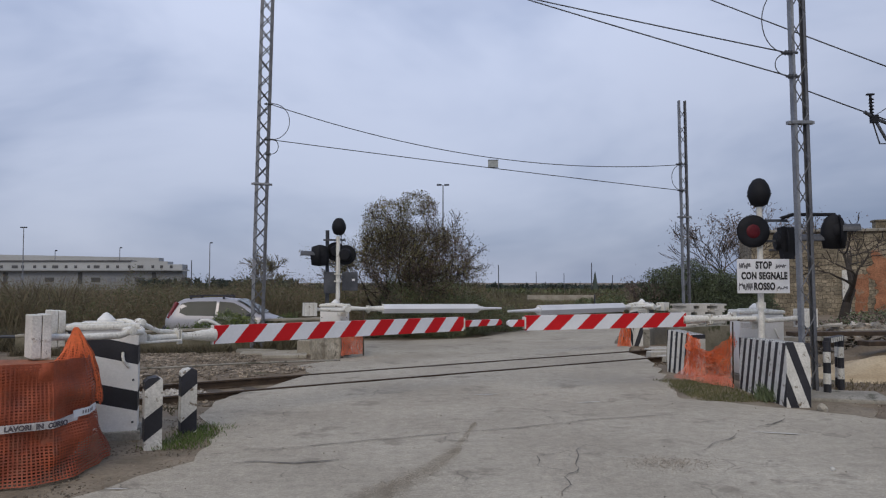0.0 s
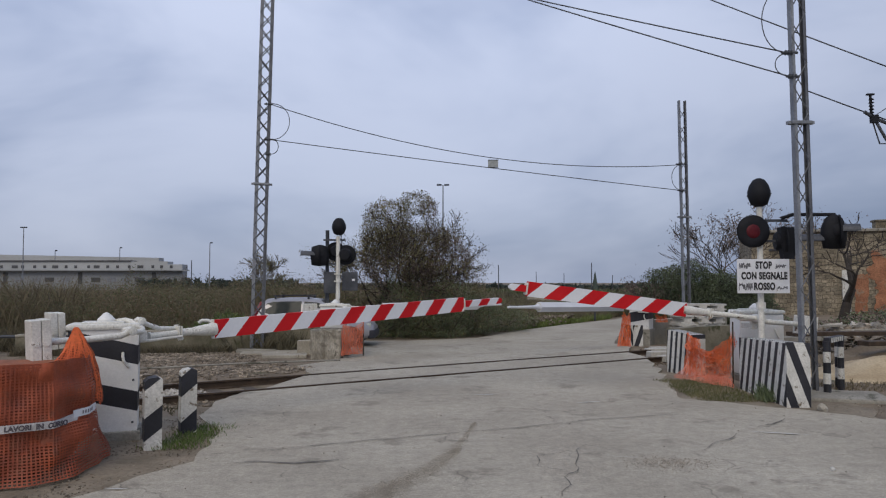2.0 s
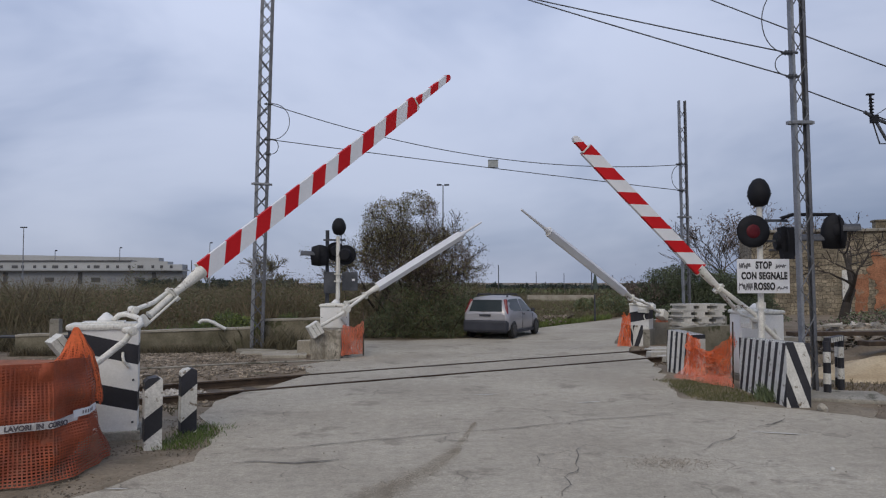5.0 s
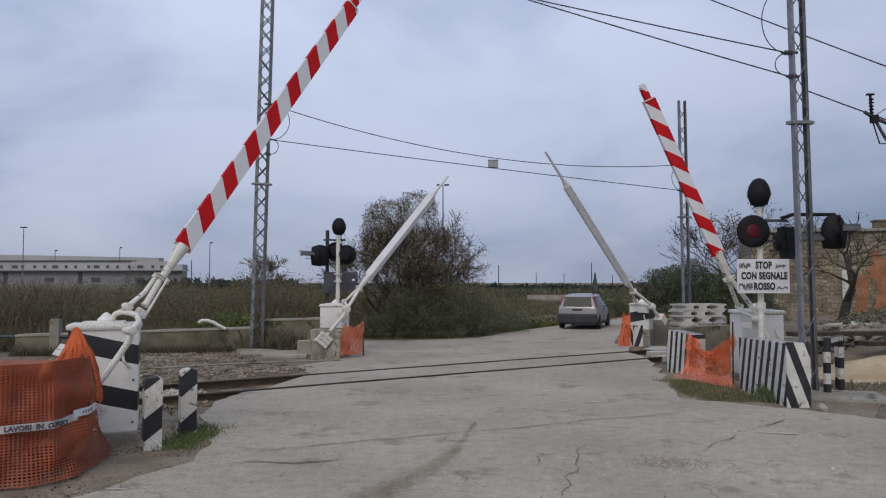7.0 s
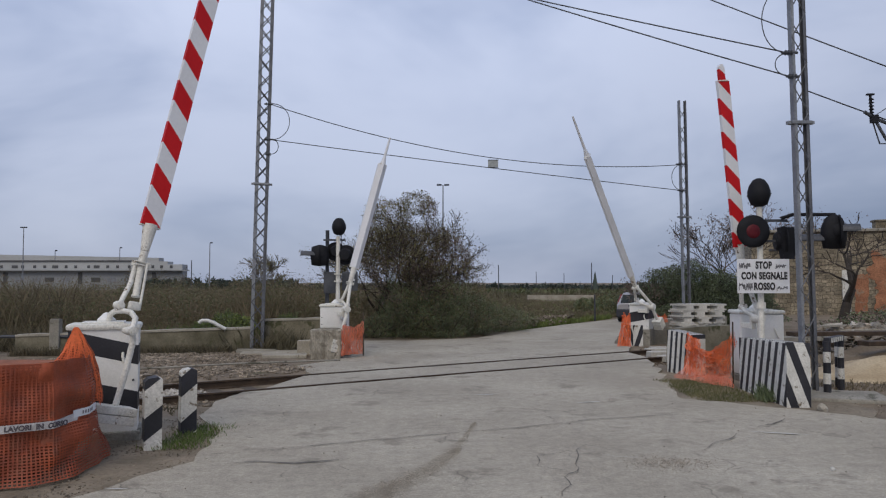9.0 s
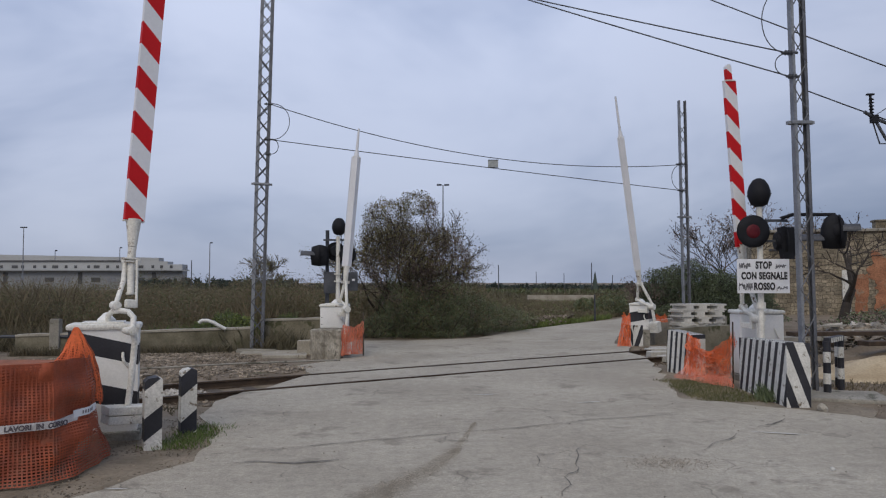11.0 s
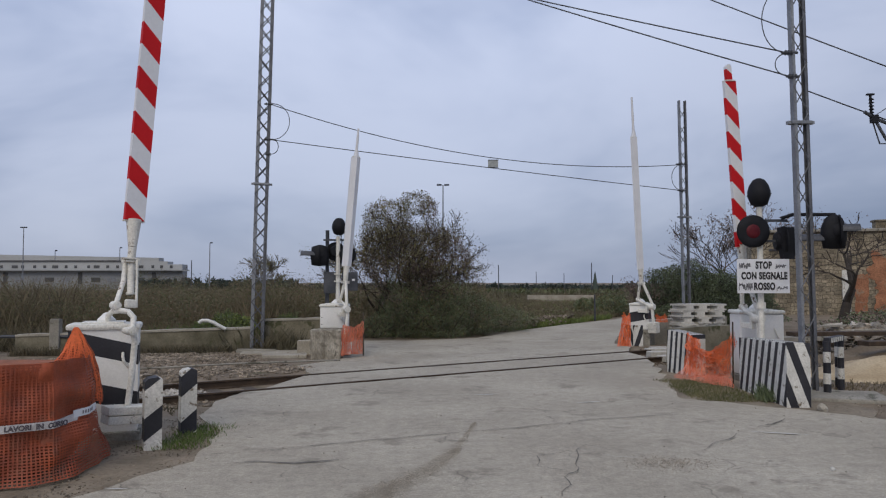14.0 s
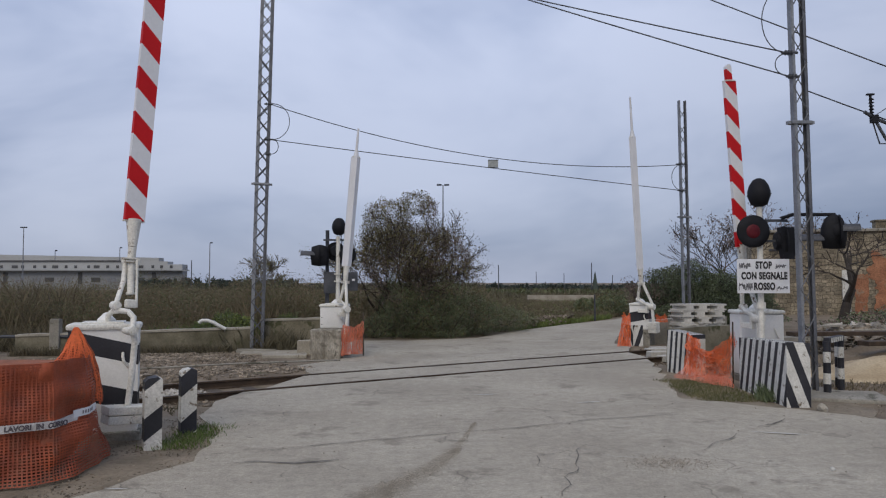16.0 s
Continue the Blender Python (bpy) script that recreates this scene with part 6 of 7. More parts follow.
tagged(part("field_wall", bm, SLAB), "long pale wall across the field", "wall")


# ---- plants ----
def leaves(count, place, size, seed, long=1.0, droop=0.0):
    """Small single leaves as loose quads."""
    rnd = np.random.RandomState(seed)
    pts = np.array([place(rnd) for _ in range(count)])
    a = rnd.normal(size=(count, 3))
    a[:, 2] -= droop
    a /= np.linalg.norm(a, axis=1)[:, None]
    b = np.cross(a, rnd.normal(size=(count, 3)))
    b /= np.linalg.norm(b, axis=1)[:, None]
    s = (size * (0.6 + 0.8 * rnd.rand(count)))[:, None]
    v = np.stack([pts - b * s * 0.5, pts + a * s * long * 0.5 - b * s * 0.05, pts + a * s * long + b * s * 0.1, pts + a * s * long * 0.4 + b * s * 0.5], 1).reshape(-1, 3)
    f = np.arange(4 * count).reshape(-1, 4)
    return v.tolist(), [], f.tolist()


def limbs(out, rnd, p, d, length, r, depth, tips, spread=0.55, lift=0.1, min_r=0.008):
    """A branching limb of tapered pieces (gathered in out); collects the twig ends."""
    n = 3
    for k in range(n):
        q = p + d * (length / n)
        r2 = max(min_r, r * 0.82)
        out.append((p, q, r, r2))
        tips.append((q, depth))
        p, r = q, r2
        d = (d + Vector((rnd.gauss(0, 0.18), rnd.gauss(0, 0.18), rnd.gauss(0.03, 0.12)))).normalized()
        if depth > 0 and k > 0:
            for _ in range(2 if k == n - 1 else 1):
                e = (d + Vector((rnd.gauss(0, spread), rnd.gauss(0, spread), rnd.gauss(lift, spread * 0.6)))).normalized()
                limbs(out, rnd, p, e, length * rnd.uniform(0.6, 0.85), r * 0.72, depth - 1, tips, spread, lift, min_r)


def limb_mesh(pieces):
    vs, fs = [], []
    for p, q, r0, r1 in pieces:
        d = (q - p).normalized()
        a = d.orthogonal().normalized()
        c = d.cross(a)
        n = 6 if r0 > 0.03 else 3
        k = len(vs)
        for o, r in ((p, r0), (q, r1)):
            vs += [tuple(o + (a * math.cos(6.2832 * i / n) + c * math.sin(6.2832 * i / n)) * r) for i in range(n)]
        fs += [(k + i, k + (i + 1) % n, k + n + (i + 1) % n, k + n + i) for i in range(n)]
    return vs, [], fs


def build_tree(x, y, z, seed, stems, length, r, depth, label, crown, bark=BARK, spread=0.55, lean=(0, 0), min_r=0.008):
    """stems: how many trunks; crown: list of (leaf count, leaf size, scatter, material, lowest depth)."""
    rnd = random.Random(seed)
    t = thing("tree", pose(x, y, z), label, "tree")
    pieces, tips = [], []
    for k in range(stems):
        a = 2 * math.pi * k / stems + rnd.random()
        o = 0.0 if stems == 1 else 0.35
        d = Vector((math.cos(a) * o * 1.1 + lean[0], math.sin(a) * o + lean[1], 1)).normalized()
        limbs(pieces, rnd, Vector((math.cos(a) * o * 0.4, math.sin(a) * o * 0.4, -0.1)), d, length, r, depth, tips, spread, 0.12, min_r)
    part("trunk", limb_mesh(pieces), bark, t, "dark branching trunk and limbs")
    for count, size, scatter, mat, low in crown:
        ends = [p for p, dd in tips if dd <= low]

        def place(r_):
            p = ends[r_.randint(len(ends))]
            return (p.x + r_.normal() * scatter, p.y + r_.normal() * scatter, max(0.05, p.z + r_.normal() * scatter))
        part("crown", leaves(count, place, size, seed + count, 1.7, 0.3), mat, t, "sparse small leaves")
    return t


build_tree(-1.75, 27.6, -0.2, 4, 4, 1.72, 0.085, 5, "half-bare autumn tree with russet and olive leaves",
           [(17000, 0.041, 0.12, LEAF_OLIVE, 2), (8500, 0.038, 0.13, LEAF_RUST, 3)], lean=(0.01, 0), min_r=0.011)
build_tree(-0.85, 27.2, -0.2, 9, 3, 1.28, 0.06, 5, "half-bare autumn bush with russet leaves",
           [(2500, 0.045, 0.10, LEAF_OLIVE, 1), (8000, 0.042, 0.12, LEAF_RUST, 3)], lean=(-0.01, 0), min_r=0.009)
build_tree(13.3, 33.5, -0.2, 12, 1, 1.72, 0.17, 5, "dark bare winter tree beside the hedge", [(500, 0.05, 0.2, LEAF_RUST, 0)], BARK, 0.36, (-0.03, 0), 0.012)
build_tree(15.8, 29.0, -0.2, 15, 1, 2.0, 0.25, 4, "dark bare tree before the stone house", [(500, 0.05, 0.2, LEAF_RUST, 0)], BARK, 0.75, (-0.03, 0), 0.018)
build_tree(21.5, 56.0, -0.2, 17, 2, 2.9, 0.14, 4, "bare tree rising behind the stone house", [(2200, 0.12, 0.3, LEAF_RUST, 0)], TWIG, 0.55, (0, 0), 0.02)
build_tree(29.5, 58.0, -0.2, 18, 1, 2.7, 0.12, 4, "bare tree rising behind the stone house", [(700, 0.12, 0.3, LEAF_RUST, 0)], TWIG, 0.55, (0, 0), 0.02)
build_tree(-15.6, 62.0, -0.2, 19, 2, 1.7, 0.10, 4, "sparse small tree in the field", [(1500, 0.09, 0.12, LEAF_OLIVE, 0)], TWIG, 0.6, (0.05, 0), 0.026)
build_tree(9.7, 32.8, -0.2, 20, 2, 1.0, 0.06, 4, "bare shrub with purplish twigs beside the road", [(1500, 0.06, 0.2, LEAF_RUST, 1)], TWIG, 0.6, (0, 0), 0.012)


def shrub(name, blobs, count, size, mats, label, seed, category="shrub", stemmed=True):
    """A dense shrub: leaves over uneven lobes; blobs: (x, y, z, rx, ry, rz)."""
    t = thing(name, pose(0, 0, 0), label, category)
    area = np.array([b[3] * b[5] + b[4] * b[5] for b in blobs])
    pick = area / area.sum()

    def place(r):
        b = blobs[r.choice(len(blobs), p=pick)]
        d = r.normal(size=3)
        d /= np.linalg.norm(d)
        k = (0.55 + 0.45 * r.rand() ** 0.5) * (1 + 0.35 * noise.noise(Vector((d[0] * 2.2 + b[0], d[1] * 2.2, d[2] * 2.2 + seed))))
        return (b[0] + d[0] * b[3] * k, b[1] + d[1] * b[4] * k, max(-0.14 + 0.2 * r.rand(), b[2] + d[2] * b[5] * k))
    for i, (m, share) in enumerate(mats):
        part("foliage", leaves(int(count * share), place, size, seed * 10 + i, 1.5, 0.2), m, t, "dense small leaves")
    bm = bmesh.new()
    rnd = random.Random(seed)
    for b in blobs:
        for _ in range(10 if stemmed else 0):
            rod(bm, (b[0] + rnd.gauss(0, 0.15), b[1] + rnd.gauss(0, 0.15), -0.15), (b[0] + rnd.gauss(0, b[3] * 0.5), b[1] + rnd.gauss(0, b[4] * 0.5), b[2] + b[5] * rnd.uniform(0.1, 0.8)), 0.02, 0.008, 4)
    if stemmed:
        tagged(part("stem_tangle", bm, BARK, t, "thin dark stems"), kind="stuff")
    else:
        bm.free()
    return t


shrub("bramble", [(-1.3, 26.5, 0.55, 0.95, 1.0, 1.0), (-0.2, 26.5, 0.65, 1.3, 1.1, 1.35), (-0.9, 27.2, 1.1, 1.5, 1.0, 1.3), (1.0, 27.5, 0.5, 1.25, 1.1, 0.98), (2.2, 29.3, 0.3, 1.3, 1.1, 0.62), (3.1, 31.5, 0.2, 1.0, 1.2, 0.40), (-2.3, 26.2, 0.2, 0.8, 0.8, 0.5)],
      90000, 0.036, [(LEAF_DARK, 0.62), (LEAF_RUST, 0.20), (LEAF_OLIVE, 0.18)], "dark green bramble thicket beside the road", 31, "bramble")
shrub("thicket", [(-2.1, 27.4, 4.15, 0.95, 0.8, 0.80), (-1.0, 27.4, 4.75, 0.70, 0.6, 0.48)], 9500, 0.038, [(LEAF_OLIVE, 0.7), (LEAF_RUST, 0.3)], "thin olive leaves high in the tree", 35, "creeper", False)
shrub("thicket", [(-0.9, 27.3, 2.9, 1.55, 1.0, 1.2), (0.30, 27.3, 2.6, 0.75, 0.8, 1.0), (-0.55, 27.3, 4.5, 0.42, 0.45, 0.40)], 22000, 0.033, [(LEAF_RUST, 0.9), (LEAF_OLIVE, 0.1)], "russet tangle of dead creeper in the tree", 36, "creeper", False)
shrub("hedge", [(9.9, 32.4, 1.2, 1.2, 1.1, 1.35), (10.9, 32.0, 1.3, 1.25, 1.1, 1.35), (12.0, 31.6, 1.1, 1.2, 1.1, 1.2), (13.2, 31.9, 0.9, 1.2, 1.1, 1.0), (9.5, 32.9, 0.8, 0.8, 0.9, 0.9), (10.7, 31.3, 0.4, 1.8, 0.8, 0.7), (12.8, 31.0, 0.4, 1.6, 0.8, 0.6)],
      110000, 0.05, [(LEAF_GREY, 0.6), (LEAF_DARK, 0.4)], "dense grey-green hedge beyond the concrete blocks", 32, "hedge")
shrub("weed_clump", [(-6.35, 21.75, 0.55, 0.50, 0.35, 0.42), (-5.9, 21.8, 0.45, 0.40, 0.35, 0.40), (-7.0, 21.6, 0.35, 0.4, 0.3, 0.35), (-4.6, 22.0, 0.55, 0.35, 0.3, 0.35)], 6000, 0.045, [(GRASS_GREEN, 0.7), (LEAF_DARK, 0.3)], "bright green weeds behind the low wall", 37, "weeds")
shrub("shrub", [(9.7, 42.5, 0.5, 1.0, 0.8, 0.65), (8.6, 44.0, 0.4, 0.8, 0.8, 0.5)], 4200, 0.08, [(LEAF_DARK, 0.7), (LEAF_OLIVE, 0.3)], "low dark green shrub beside the road", 33)
shrub("shrub", [(15.5, 25.0, 0.4, 2.2, 0.9, 0.55), (18.0, 27.0, 0.4, 2.4, 0.9, 0.5), (12.5, 22.5, 0.3, 1.4, 0.8, 0.45), (20.5, 30, 0.5, 3, 1, 0.6)], 9000, 0.07, [(LEAF_DARK, 0.5), (LEAF_RUST, 0.5)], "brown-green brush before the house", 34)


def grass(name, count, place, height, width, mat, label, seed, bend=0.35):
    rnd = np.random.RandomState(seed)
    p = np.array([place(rnd) for _ in range(count)])
    h = height * p[:, 3] * (0.55 + 0.75 * rnd.rand(count))
    a = rnd.rand(count) * 6.283
    d = np.stack([np.cos(a), np.sin(a), np.zeros(count)], 1)
    o = rnd.normal(size=(count, 3)) * bend
    o[:, 2] = 0
    w = (width * (0.6 + 0.8 * rnd.rand(count)))[:, None]
    b = p[:, :3]
    up = np.array([0, 0, 1.0])
    v = np.stack([b - d * w, b + d * w, b + d * w * 0.6 + up * (h * 0.6)[:, None] + o * (h * 0.53)[:, None], b + up * h[:, None] + o * h[:, None]], 1).reshape(-1, 3)
    f = np.arange(4 * count).reshape(-1, 4)
    return tagged(part(name, (v.tolist(), [], f.tolist()), mat), label, "grass", kind="stuff")


def field(x0, x1, y0, y1, keep=None, power=1.6):
    def place(r):
        while True:
            y = y0 + (y1 - y0) * r.rand() ** power
            k = y / y0
            x = (x0 + (x1 - x0) * r.rand()) * k
            n = noise.noise(Vector((x * 0.22, y * 0.22, 0)))
            if keep is None or keep(x, y):
                return (x, y, ground_z(x, y) if y < 90 else -0.16, max(0.25, 0.85 + 0.9 * n))
    return place


left_field = lambda x, y: y > 25.9 and not (x > -2.9 and y < 27) and x < 2 + (y - 27) * 0.10
right_field = lambda x, y: x < 2.4 + (y - 29) * 0.66 - 0.8 and x > (y - 29) * 0.02 - 0.5
grass("field_scrub", 16000, field(-19, 1.5, 26, 75, left_field), 0.75, 0.006, GRASS_MIX, "tall brown and green scrub filling the field", 41, 0.25)
grass("field_scrub", 22000, field(-19, 1.5, 26, 75, left_field), 1.25, 0.004, GRASS_DRY, "tall dry straw-coloured grass in the field", 42, 0.2)
grass("field_scrub", 20000, field(-30, 20, 75, 190, None, 1.3), 0.75, 0.06, GRASS_MIX, "distant brown scrub", 43)
grass("field_scrub", 26000, field(0.5, 9, 31, 75, lambda x, y: right_field(x, y) and y > 35), 0.38, 0.016, GRASS_MIX, "low brown scrub in the field", 44, 0.5)
grass("field_scrub", 16000, field(0.5, 9, 31, 60, lambda x, y: right_field(x, y) and y > 33), 0.34, 0.012, GRASS_DRY, "dry grass in the field", 45, 0.5)


def weeds(name, count, x0, x1, y0, y1, h, keep, mats, label, seed, size=0.07):
    """Leafy clumps over a stretch of ground, of uneven height."""
    t = thing(name, pose(0, 0, 0), label, "scrub")
    tagged(t, kind="stuff")
    for i, (m, share) in enumerate(mats):
        def place(r):
            while True:
                y = y0 + (y1 - y0) * r.rand() ** 1.7
                x = (x0 + (x1 - x0) * r.rand()) * y / y0
                if keep(x, y):
                    break
            n = noise.noise(Vector((x * 0.5, y * 0.5, seed))) + 0.6 * noise.noise(Vector((x * 1.7, y * 1.7, seed + i)))
            return (x, y, -0.15 + max(0.08, h * (0.75 + 0.7 * n)) * r.rand() ** 0.6)
        ob = part("foliage", leaves(int(count * share), place, size, seed + i, 1.6), m, t)
        tagged(ob, kind="stuff")


weeds("scrub_clumps", 300000, -19, 1.5, 26, 66, 2.0, left_field, [(FIELD_RUST, 0.44), (FIELD_OLIVE, 0.32), (FIELD_GREEN, 0.24)], "brown and olive weeds matted over the field", 71, 0.042)
weeds("scrub_clumps", 22000, 0.5, 9, 31, 75, 0.5, lambda x, y: right_field(x, y) and y > 34, [(GRASS_DRY, 0.34), (FIELD_OLIVE, 0.30), (FIELD_RUST, 0.18), (GRASS_GREEN, 0.18)], "low brown weeds over the open field", 72)
grass("verge_grass", 26000, field(2.2, 8.2, 30.5, 40, lambda x, y: 2.6 + (y - 29.4) * 0.62 > x > 1.6 + (y - 29.4) * 0.56 - 3.6), 0.24, 0.02, GRASS_GREEN, "fresh green grass along the road", 46)
grass("verge_grass", 1500, lambda r: (lambda x, y: (x, y, soil_z(x, y), 0.5 + r.rand()))(-3.18 + 0.45 * r.rand() + 0.1 * r.normal(), 8.1 + 1.35 * r.rand()), 0.052, 0.005, GRASS_GREEN, "tufts of green grass round the posts", 47)
grass("verge_grass", 6000, lambda r: (lambda x, y: (x, y, soil_z(x, y), 0.4 + r.rand()))(3.95 + 1.05 * r.rand() + 0.05 * r.normal(), 11.3 + 2.4 * r.rand()), 0.045, 0.005, GRASS_SHORT, "short brown-green grass at the wall's foot", 48)
grass("verge_grass", 420, lambda r: (lambda x, y: (x, y, ground_z(x, y) + 0.03, 0.5 + r.rand()))(5.02 + 0.07 * r.normal(), 11.45 + 0.13 * r.normal()), 0.17, 0.010, LEAF_DARK, "green weed at the wall's foot", 49)
grass("verge_grass", 2400, lambda r: (lambda x, y: (x, y, ground_z(x, y), 0.4 + r.rand()))(-8.5 + 3.3 * r.rand(), 21.1 + 0.9 * r.rand()), 0.50, 0.009, GRASS_GREEN, "green weeds behind the low wall", 50)
grass("verge_grass", 7500, lambda r: (lambda x, y: (x, y, ground_z(x, y), 0.4 + r.rand()))(-13 + 9 * r.rand(), 20.9 + 4.5 * r.rand() if r.rand() < 0.15 else 20.8 + 0.9 * r.rand()), 0.48, 0.008, GRASS_MIX, "brown weeds behind the low wall", 51)
grass("verge_grass", 1600, lambda r: (lambda x, y: (x, y, ground_z(x, y), 0.4 + r.rand()))(6.5 + 7 * r.rand(), 15 + 5 * r.rand()), 0.22, 0.014, GRASS_MIX, "brown weeds beside the track", 52)
grass("verge_grass", 2600, lambda r: (lambda u, n: (lambda p: (p.x, p.y, ground_z(p.x, p.y), 0.3 + r.rand()))(RD * u + RN * n))(-8 + 10.8 * r.rand(), 10.6 + 1.1 * r.rand()), 0.08, 0.008, GRASS_MIX, "thin weeds beside the ballast", 53)
grass("verge_grass", 5000, lambda r: (lambda x, k: (x, 19.75 + (x + 11.5) * 0.183 - 0.25 * k, ground_z(x, 19.9), 0.3 + r.rand()))(-11.5 + 5.6 * r.rand(), r.rand()), 0.22, 0.007, GRASS_MIX, "brown weeds along the low wall", 55)
stones("rubble", 700, lambda r: (lambda y: (1.9 + (y - 29.0) * 0.60 + r.gauss(0, 0.3), y, -0.05 + 0.3 * r.random()))(29.5 + 6 * r.random()), 0.10, STONE, "heap of broken stones along the verge", 26)


# heap of spoil, broken stones and planks beyond the posts
def heap_z(x, y):
    q = ((x - 10.6) / 3.0) ** 2 + ((y - 18.6) / 1.3) ** 2
    return ground_z(x, y) + 0.72 * max(0.0, 1 - q)


stones("rubble", 900, lambda r: (lambda x, y: (x, y, heap_z(x, y)))(7.7 + 5.8 * r.random(), 17.3 + 2.6 * r.random()), 0.13, RUBBLE, "heap of brown spoil and broken stones", 35)
stones("rubble", 60, lambda r: (lambda x, y: (x, y, heap_z(x, y) + 0.04))(9.2 + 3.2 * r.random(), 17.7 + 1.6 * r.random()), 0.17, PALE_STONE, "pale broken stones on the spoil heap", 36)
stones("rubble", 500, lambda r: (lambda x, y: (x, y, ground_z(x, y) + 0.02))(7.6 + 5 * r.random(), 15.6 + 1.6 * r.random()), 0.075, RUBBLE, "brown stones under the rail", 37)
for px_, py_, long_, turn_, tilt_ in ((9.3, 17.9, 2.6, 12, 2.0), (10.9, 18.1, 2.2, -8, -2.5), (10.0, 18.5, 1.7, 28, 1.0), (11.6, 18.4, 1.5, 6, 4.0)):
    bm = bmesh.new()
    box(bm, (0, 0, 0), (long_, 0.16, 0.045), bevel=0.006)
    plank = tagged(part("plank", bm, SLAB), "weathered pale plank lying on a heap of rubble", "plank", "planks on the rubble heap")
    plank.matrix_basis = pose(px_, py_, heap_z(px_, py_) + 0.08, 0, tilt_, turn_)
stones("gravel", 1500, lambda r: (lambda x, y: (x, y, ground_z(x, y) + 0.008))(6.0 + 5 * r.random(), 10.2 + 3.4 * r.random()), 0.018, RUBBLE, "brown gravel on the verge", 38)
grass("verge_grass", 1500, lambda r: (lambda x, y: (x, y, ground_z(x, y), 0.3 + r.rand()))(6.6 + 4.5 * r.rand(), 12.4 + 1.1 * r.rand()), 0.08, 0.008, GRASS_DRY, "sparse dry grass before the sand heap", 54)


def far_trees(name, x0, x1, y, h, count, label, seed, size, mat=FAR_GREEN):
    def place(r):
        x = x0 + (x1 - x0) * r.rand()
        top = h * (0.55 + 0.45 * noise.noise(Vector((x * 6.0 / y * 10, seed, 0))) + 0.25 * noise.noise(Vector((x * 25.0 / y * 10, seed, 3))))
        return (x, y + r.normal() * 2, top * r.rand() ** 0.7 - 0.3)
    return tagged(part(name, leaves(count, place, size, seed, 1.3), mat), label, "trees", kind="stuff")


far_trees("far_trees", -78, -38, 190, 4.2, 3200, "dark row of trees on the horizon", 61, 0.9)
far_trees("far_trees", -45, 5, 170, 2.0, 3600, "dark row of trees on the horizon", 62, 0.8)
far_trees("far_trees", 0, 75, 180, 1.9, 7000, "low dark trees on the horizon", 63, 0.8)
far_trees("far_trees", 5, 60, 110, 1.3, 4600, "low olive hedge across the field", 64, 0.5, FIELD_GREEN)
bm = bmesh.new()
rod(bm, (26.9, 130, -0.5), (26.9, 130, 3.7), 0.75, 0.06, 8)
tagged(part("far_cypress", bm, FAR_GREEN), "small dark cypress on the horizon", "tree")


# ---- what moves ----
CAR_ROWS = [(0.0, -6.52, 22.95, 0), (0.5, -6.25, 22.95, 0), (1.0, -5.78, 22.95, 0), (1.5, -4.98, 22.95, 0), (2.0, -3.95, 22.97, 0), (2.5, -2.72, 23.15, 5), (3.0, -1.74, 23.65, 19),
            (3.5, -0.48, 24.4, 42), (4.0, 0.74, 25.2, 55), (5.2, 2.55, 27.4, 66), (6.3, 4.93, 30.5, 69), (7.0, 6.20, 32.1, 69), (7.5, 7.16, 33.3, 67), (8.0, 8.12, 34.6, 65), (8.5, 9.03, 35.8, 63), (9.0, 9.98, 36.95, 62),
            (9.5, 10.65, 37.8, 61), (10.2, 11.9, 40.2, 62), (11.3, 14.1, 44.3, 62), (12.5, 16.3, 48.3, 61), (13.5, 17.4, 50.3, 61), (14.5, 17.9, 51.2, 61), (16.0, 17.95, 51.3, 61)]
BOOM1_ROWS = [(0, -0.4), (1.0, -0.4), (1.5, 0.3), (2, 2.9), (2.5, 6.8), (3, 12.7), (3.5, 19.3), (4, 26.8), (5.2, 39.4), (6.5, 50.5), (7, 55.5), (7.5, 60.4), (8, 66.6), (8.5, 71.8), (9, 76.9), (9.6, 81.8), (10.4, 85.5), (11.3, 86.1), (12.5, 86.2), (13.5, 86.0), (16, 86.0)]
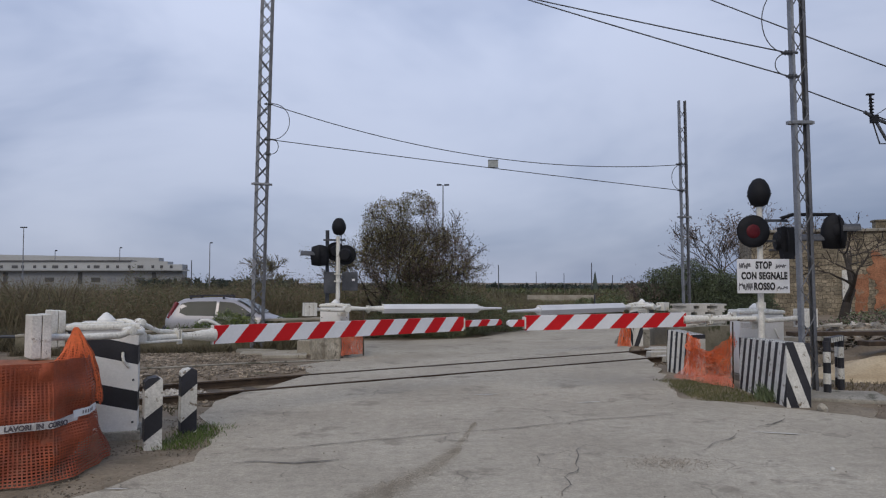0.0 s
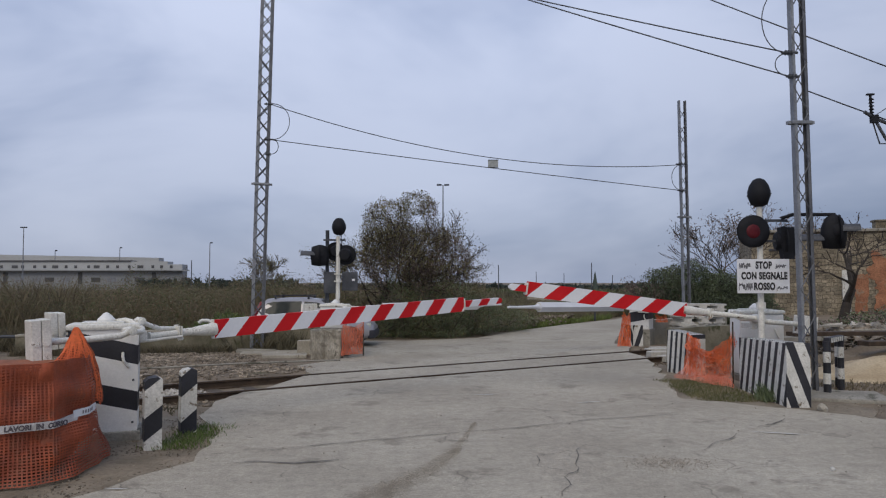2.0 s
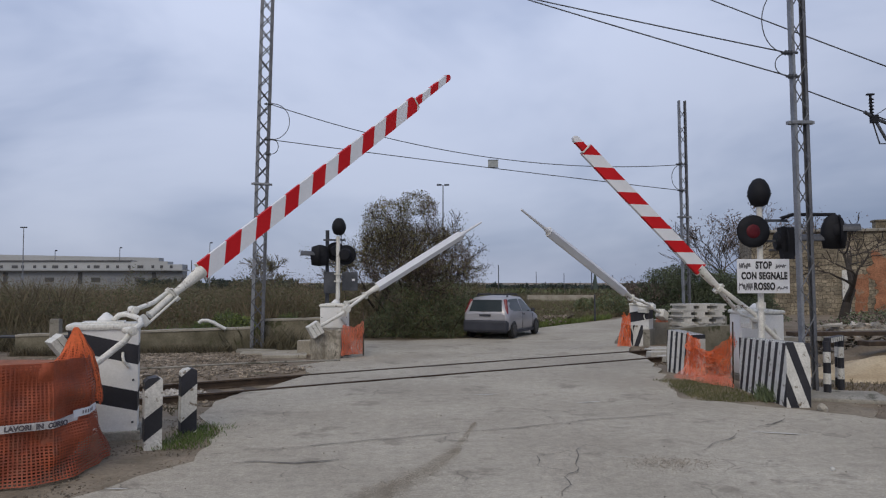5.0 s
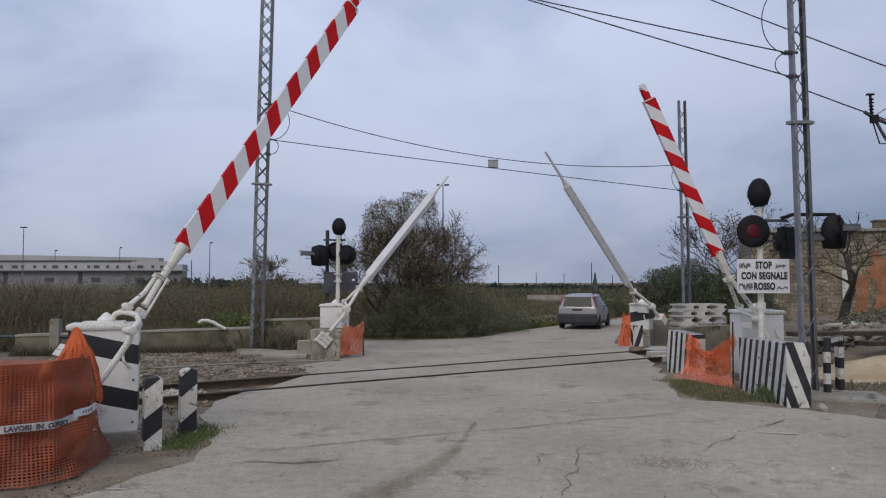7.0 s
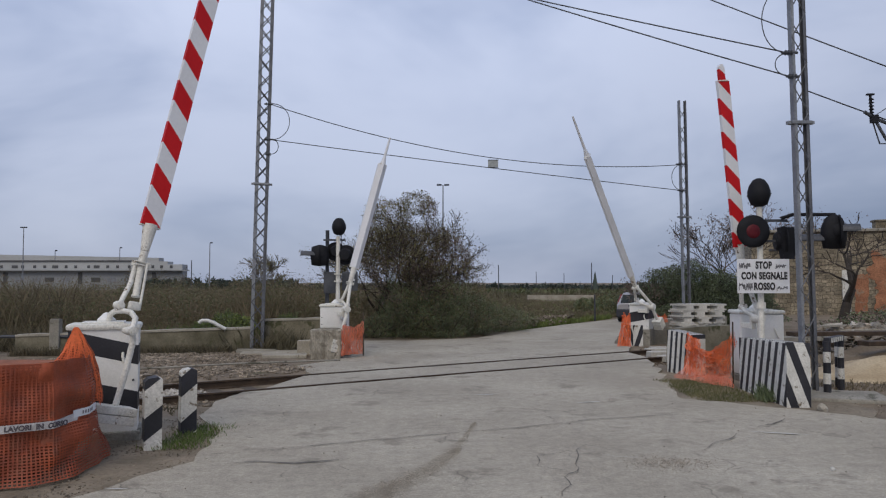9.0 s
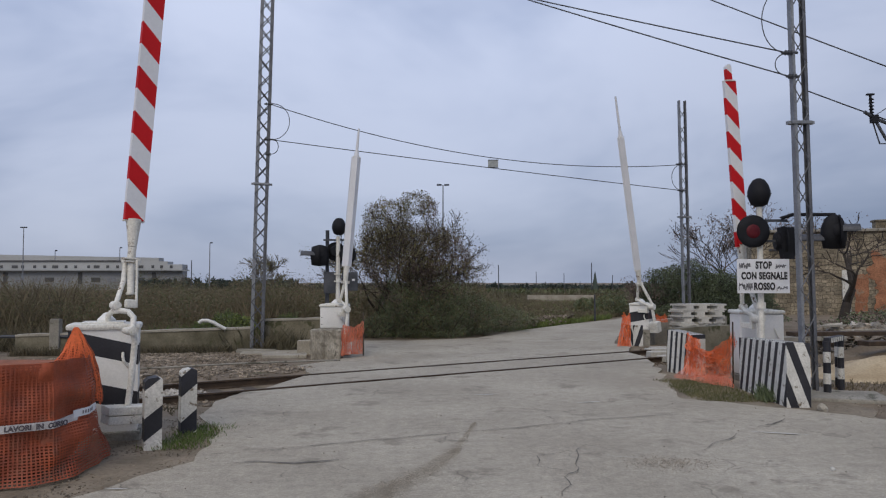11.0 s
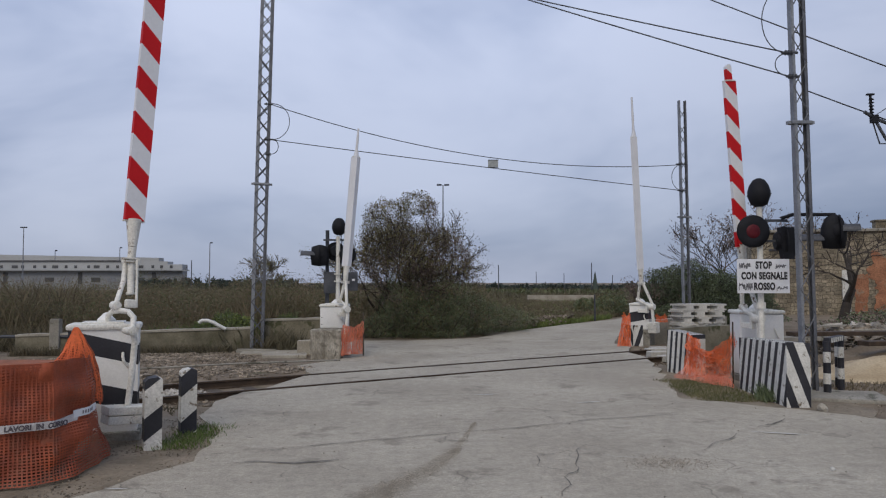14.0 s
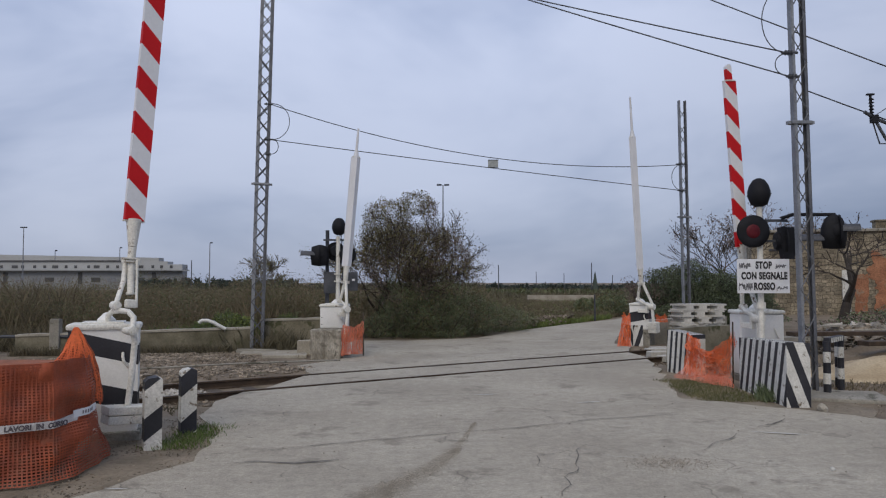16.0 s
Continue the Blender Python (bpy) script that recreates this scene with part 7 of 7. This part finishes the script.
BOOM2_ROWS = [(0, -0.3), (0.9, -0.3), (1.5, 3.3), (2, 7.2), (2.5, 12.5), (3, 19.3), (3.5, 26.0), (4, 32.5), (5.2, 44.0), (6.5, 55.8), (7, 63.0), (7.5, 69.5), (8, 75.7), (8.5, 80.3), (9, 84.1), (9.8, 86.0), (16, 86.0)]
BOOM3_ROWS = [(0, -0.7), (1.6, -0.7), (2.0, 0.6), (2.5, 3.6), (3, 7.9), (3.5, 13.5), (4, 19.7), (5.2, 32.2), (6.5, 45.1), (7, 50.2), (7.5, 55.5), (8, 62.0), (8.5, 68.3), (9, 74.2), (9.6, 80.0), (10.5, 85.0), (16, 85.2)]
BOOM4_ROWS = [(0, 0.3), (1.5, 0.5), (2.5, 3.0), (3, 5.8), (3.5, 9.1), (4, 13.8), (5.2, 25.5), (6.5, 36.8), (7, 40.6), (7.5, 43.0), (8, 46.5), (8.5, 50.4), (9, 55.7), (10, 67.5), (11.3, 79.4), (11.8, 82.2), (12.5, 84.7), (13.5, 85.6), (16, 84.7)]


def car_z(x, y):
    return road_z(x, y) + 0.01


def motions():
    walk(CAR, [(t, pose(x, y, car_z(x, y), 0, 0, a)) for t, x, y, a in CAR_ROWS])
    for boom, pz, rows in ((BOOM1, PZ1, BOOM1_ROWS), (BOOM2, PZ2, BOOM2_ROWS), (BOOM3, PZ3, BOOM3_ROWS), (BOOM4, PZ4, BOOM4_ROWS)):
        tilt = 0.62 if boom is BOOM1 else 0.0
        walk(boom, [(t, pose(0, 0, pz, tilt, 0, 0) @ pose(0, 0, 0, 0, -a, 0)) for t, a in rows])
    # wheels turn with the way that the car has gone
    gone, last, spin = 0.0, CAR_ROWS[0], [(0.0, 0.0)]
    for row in CAR_ROWS[1:]:
        step = math.dist(row[1:3], last[1:3])
        n = max(1, math.ceil((row[0] - last[0]) / 0.1 - 0.001))
        for k in range(1, n + 1):
            spin.append((last[0] + (row[0] - last[0]) * k / n, gone + step * k / n))
        gone, last = gone + step, row
    for w, x, side in WHEELS:
        walk(w, [(t, pose(x, side * 0.765, 0.285, 0, math.degrees(g / 0.285), 0)) for t, g in spin])


motions()
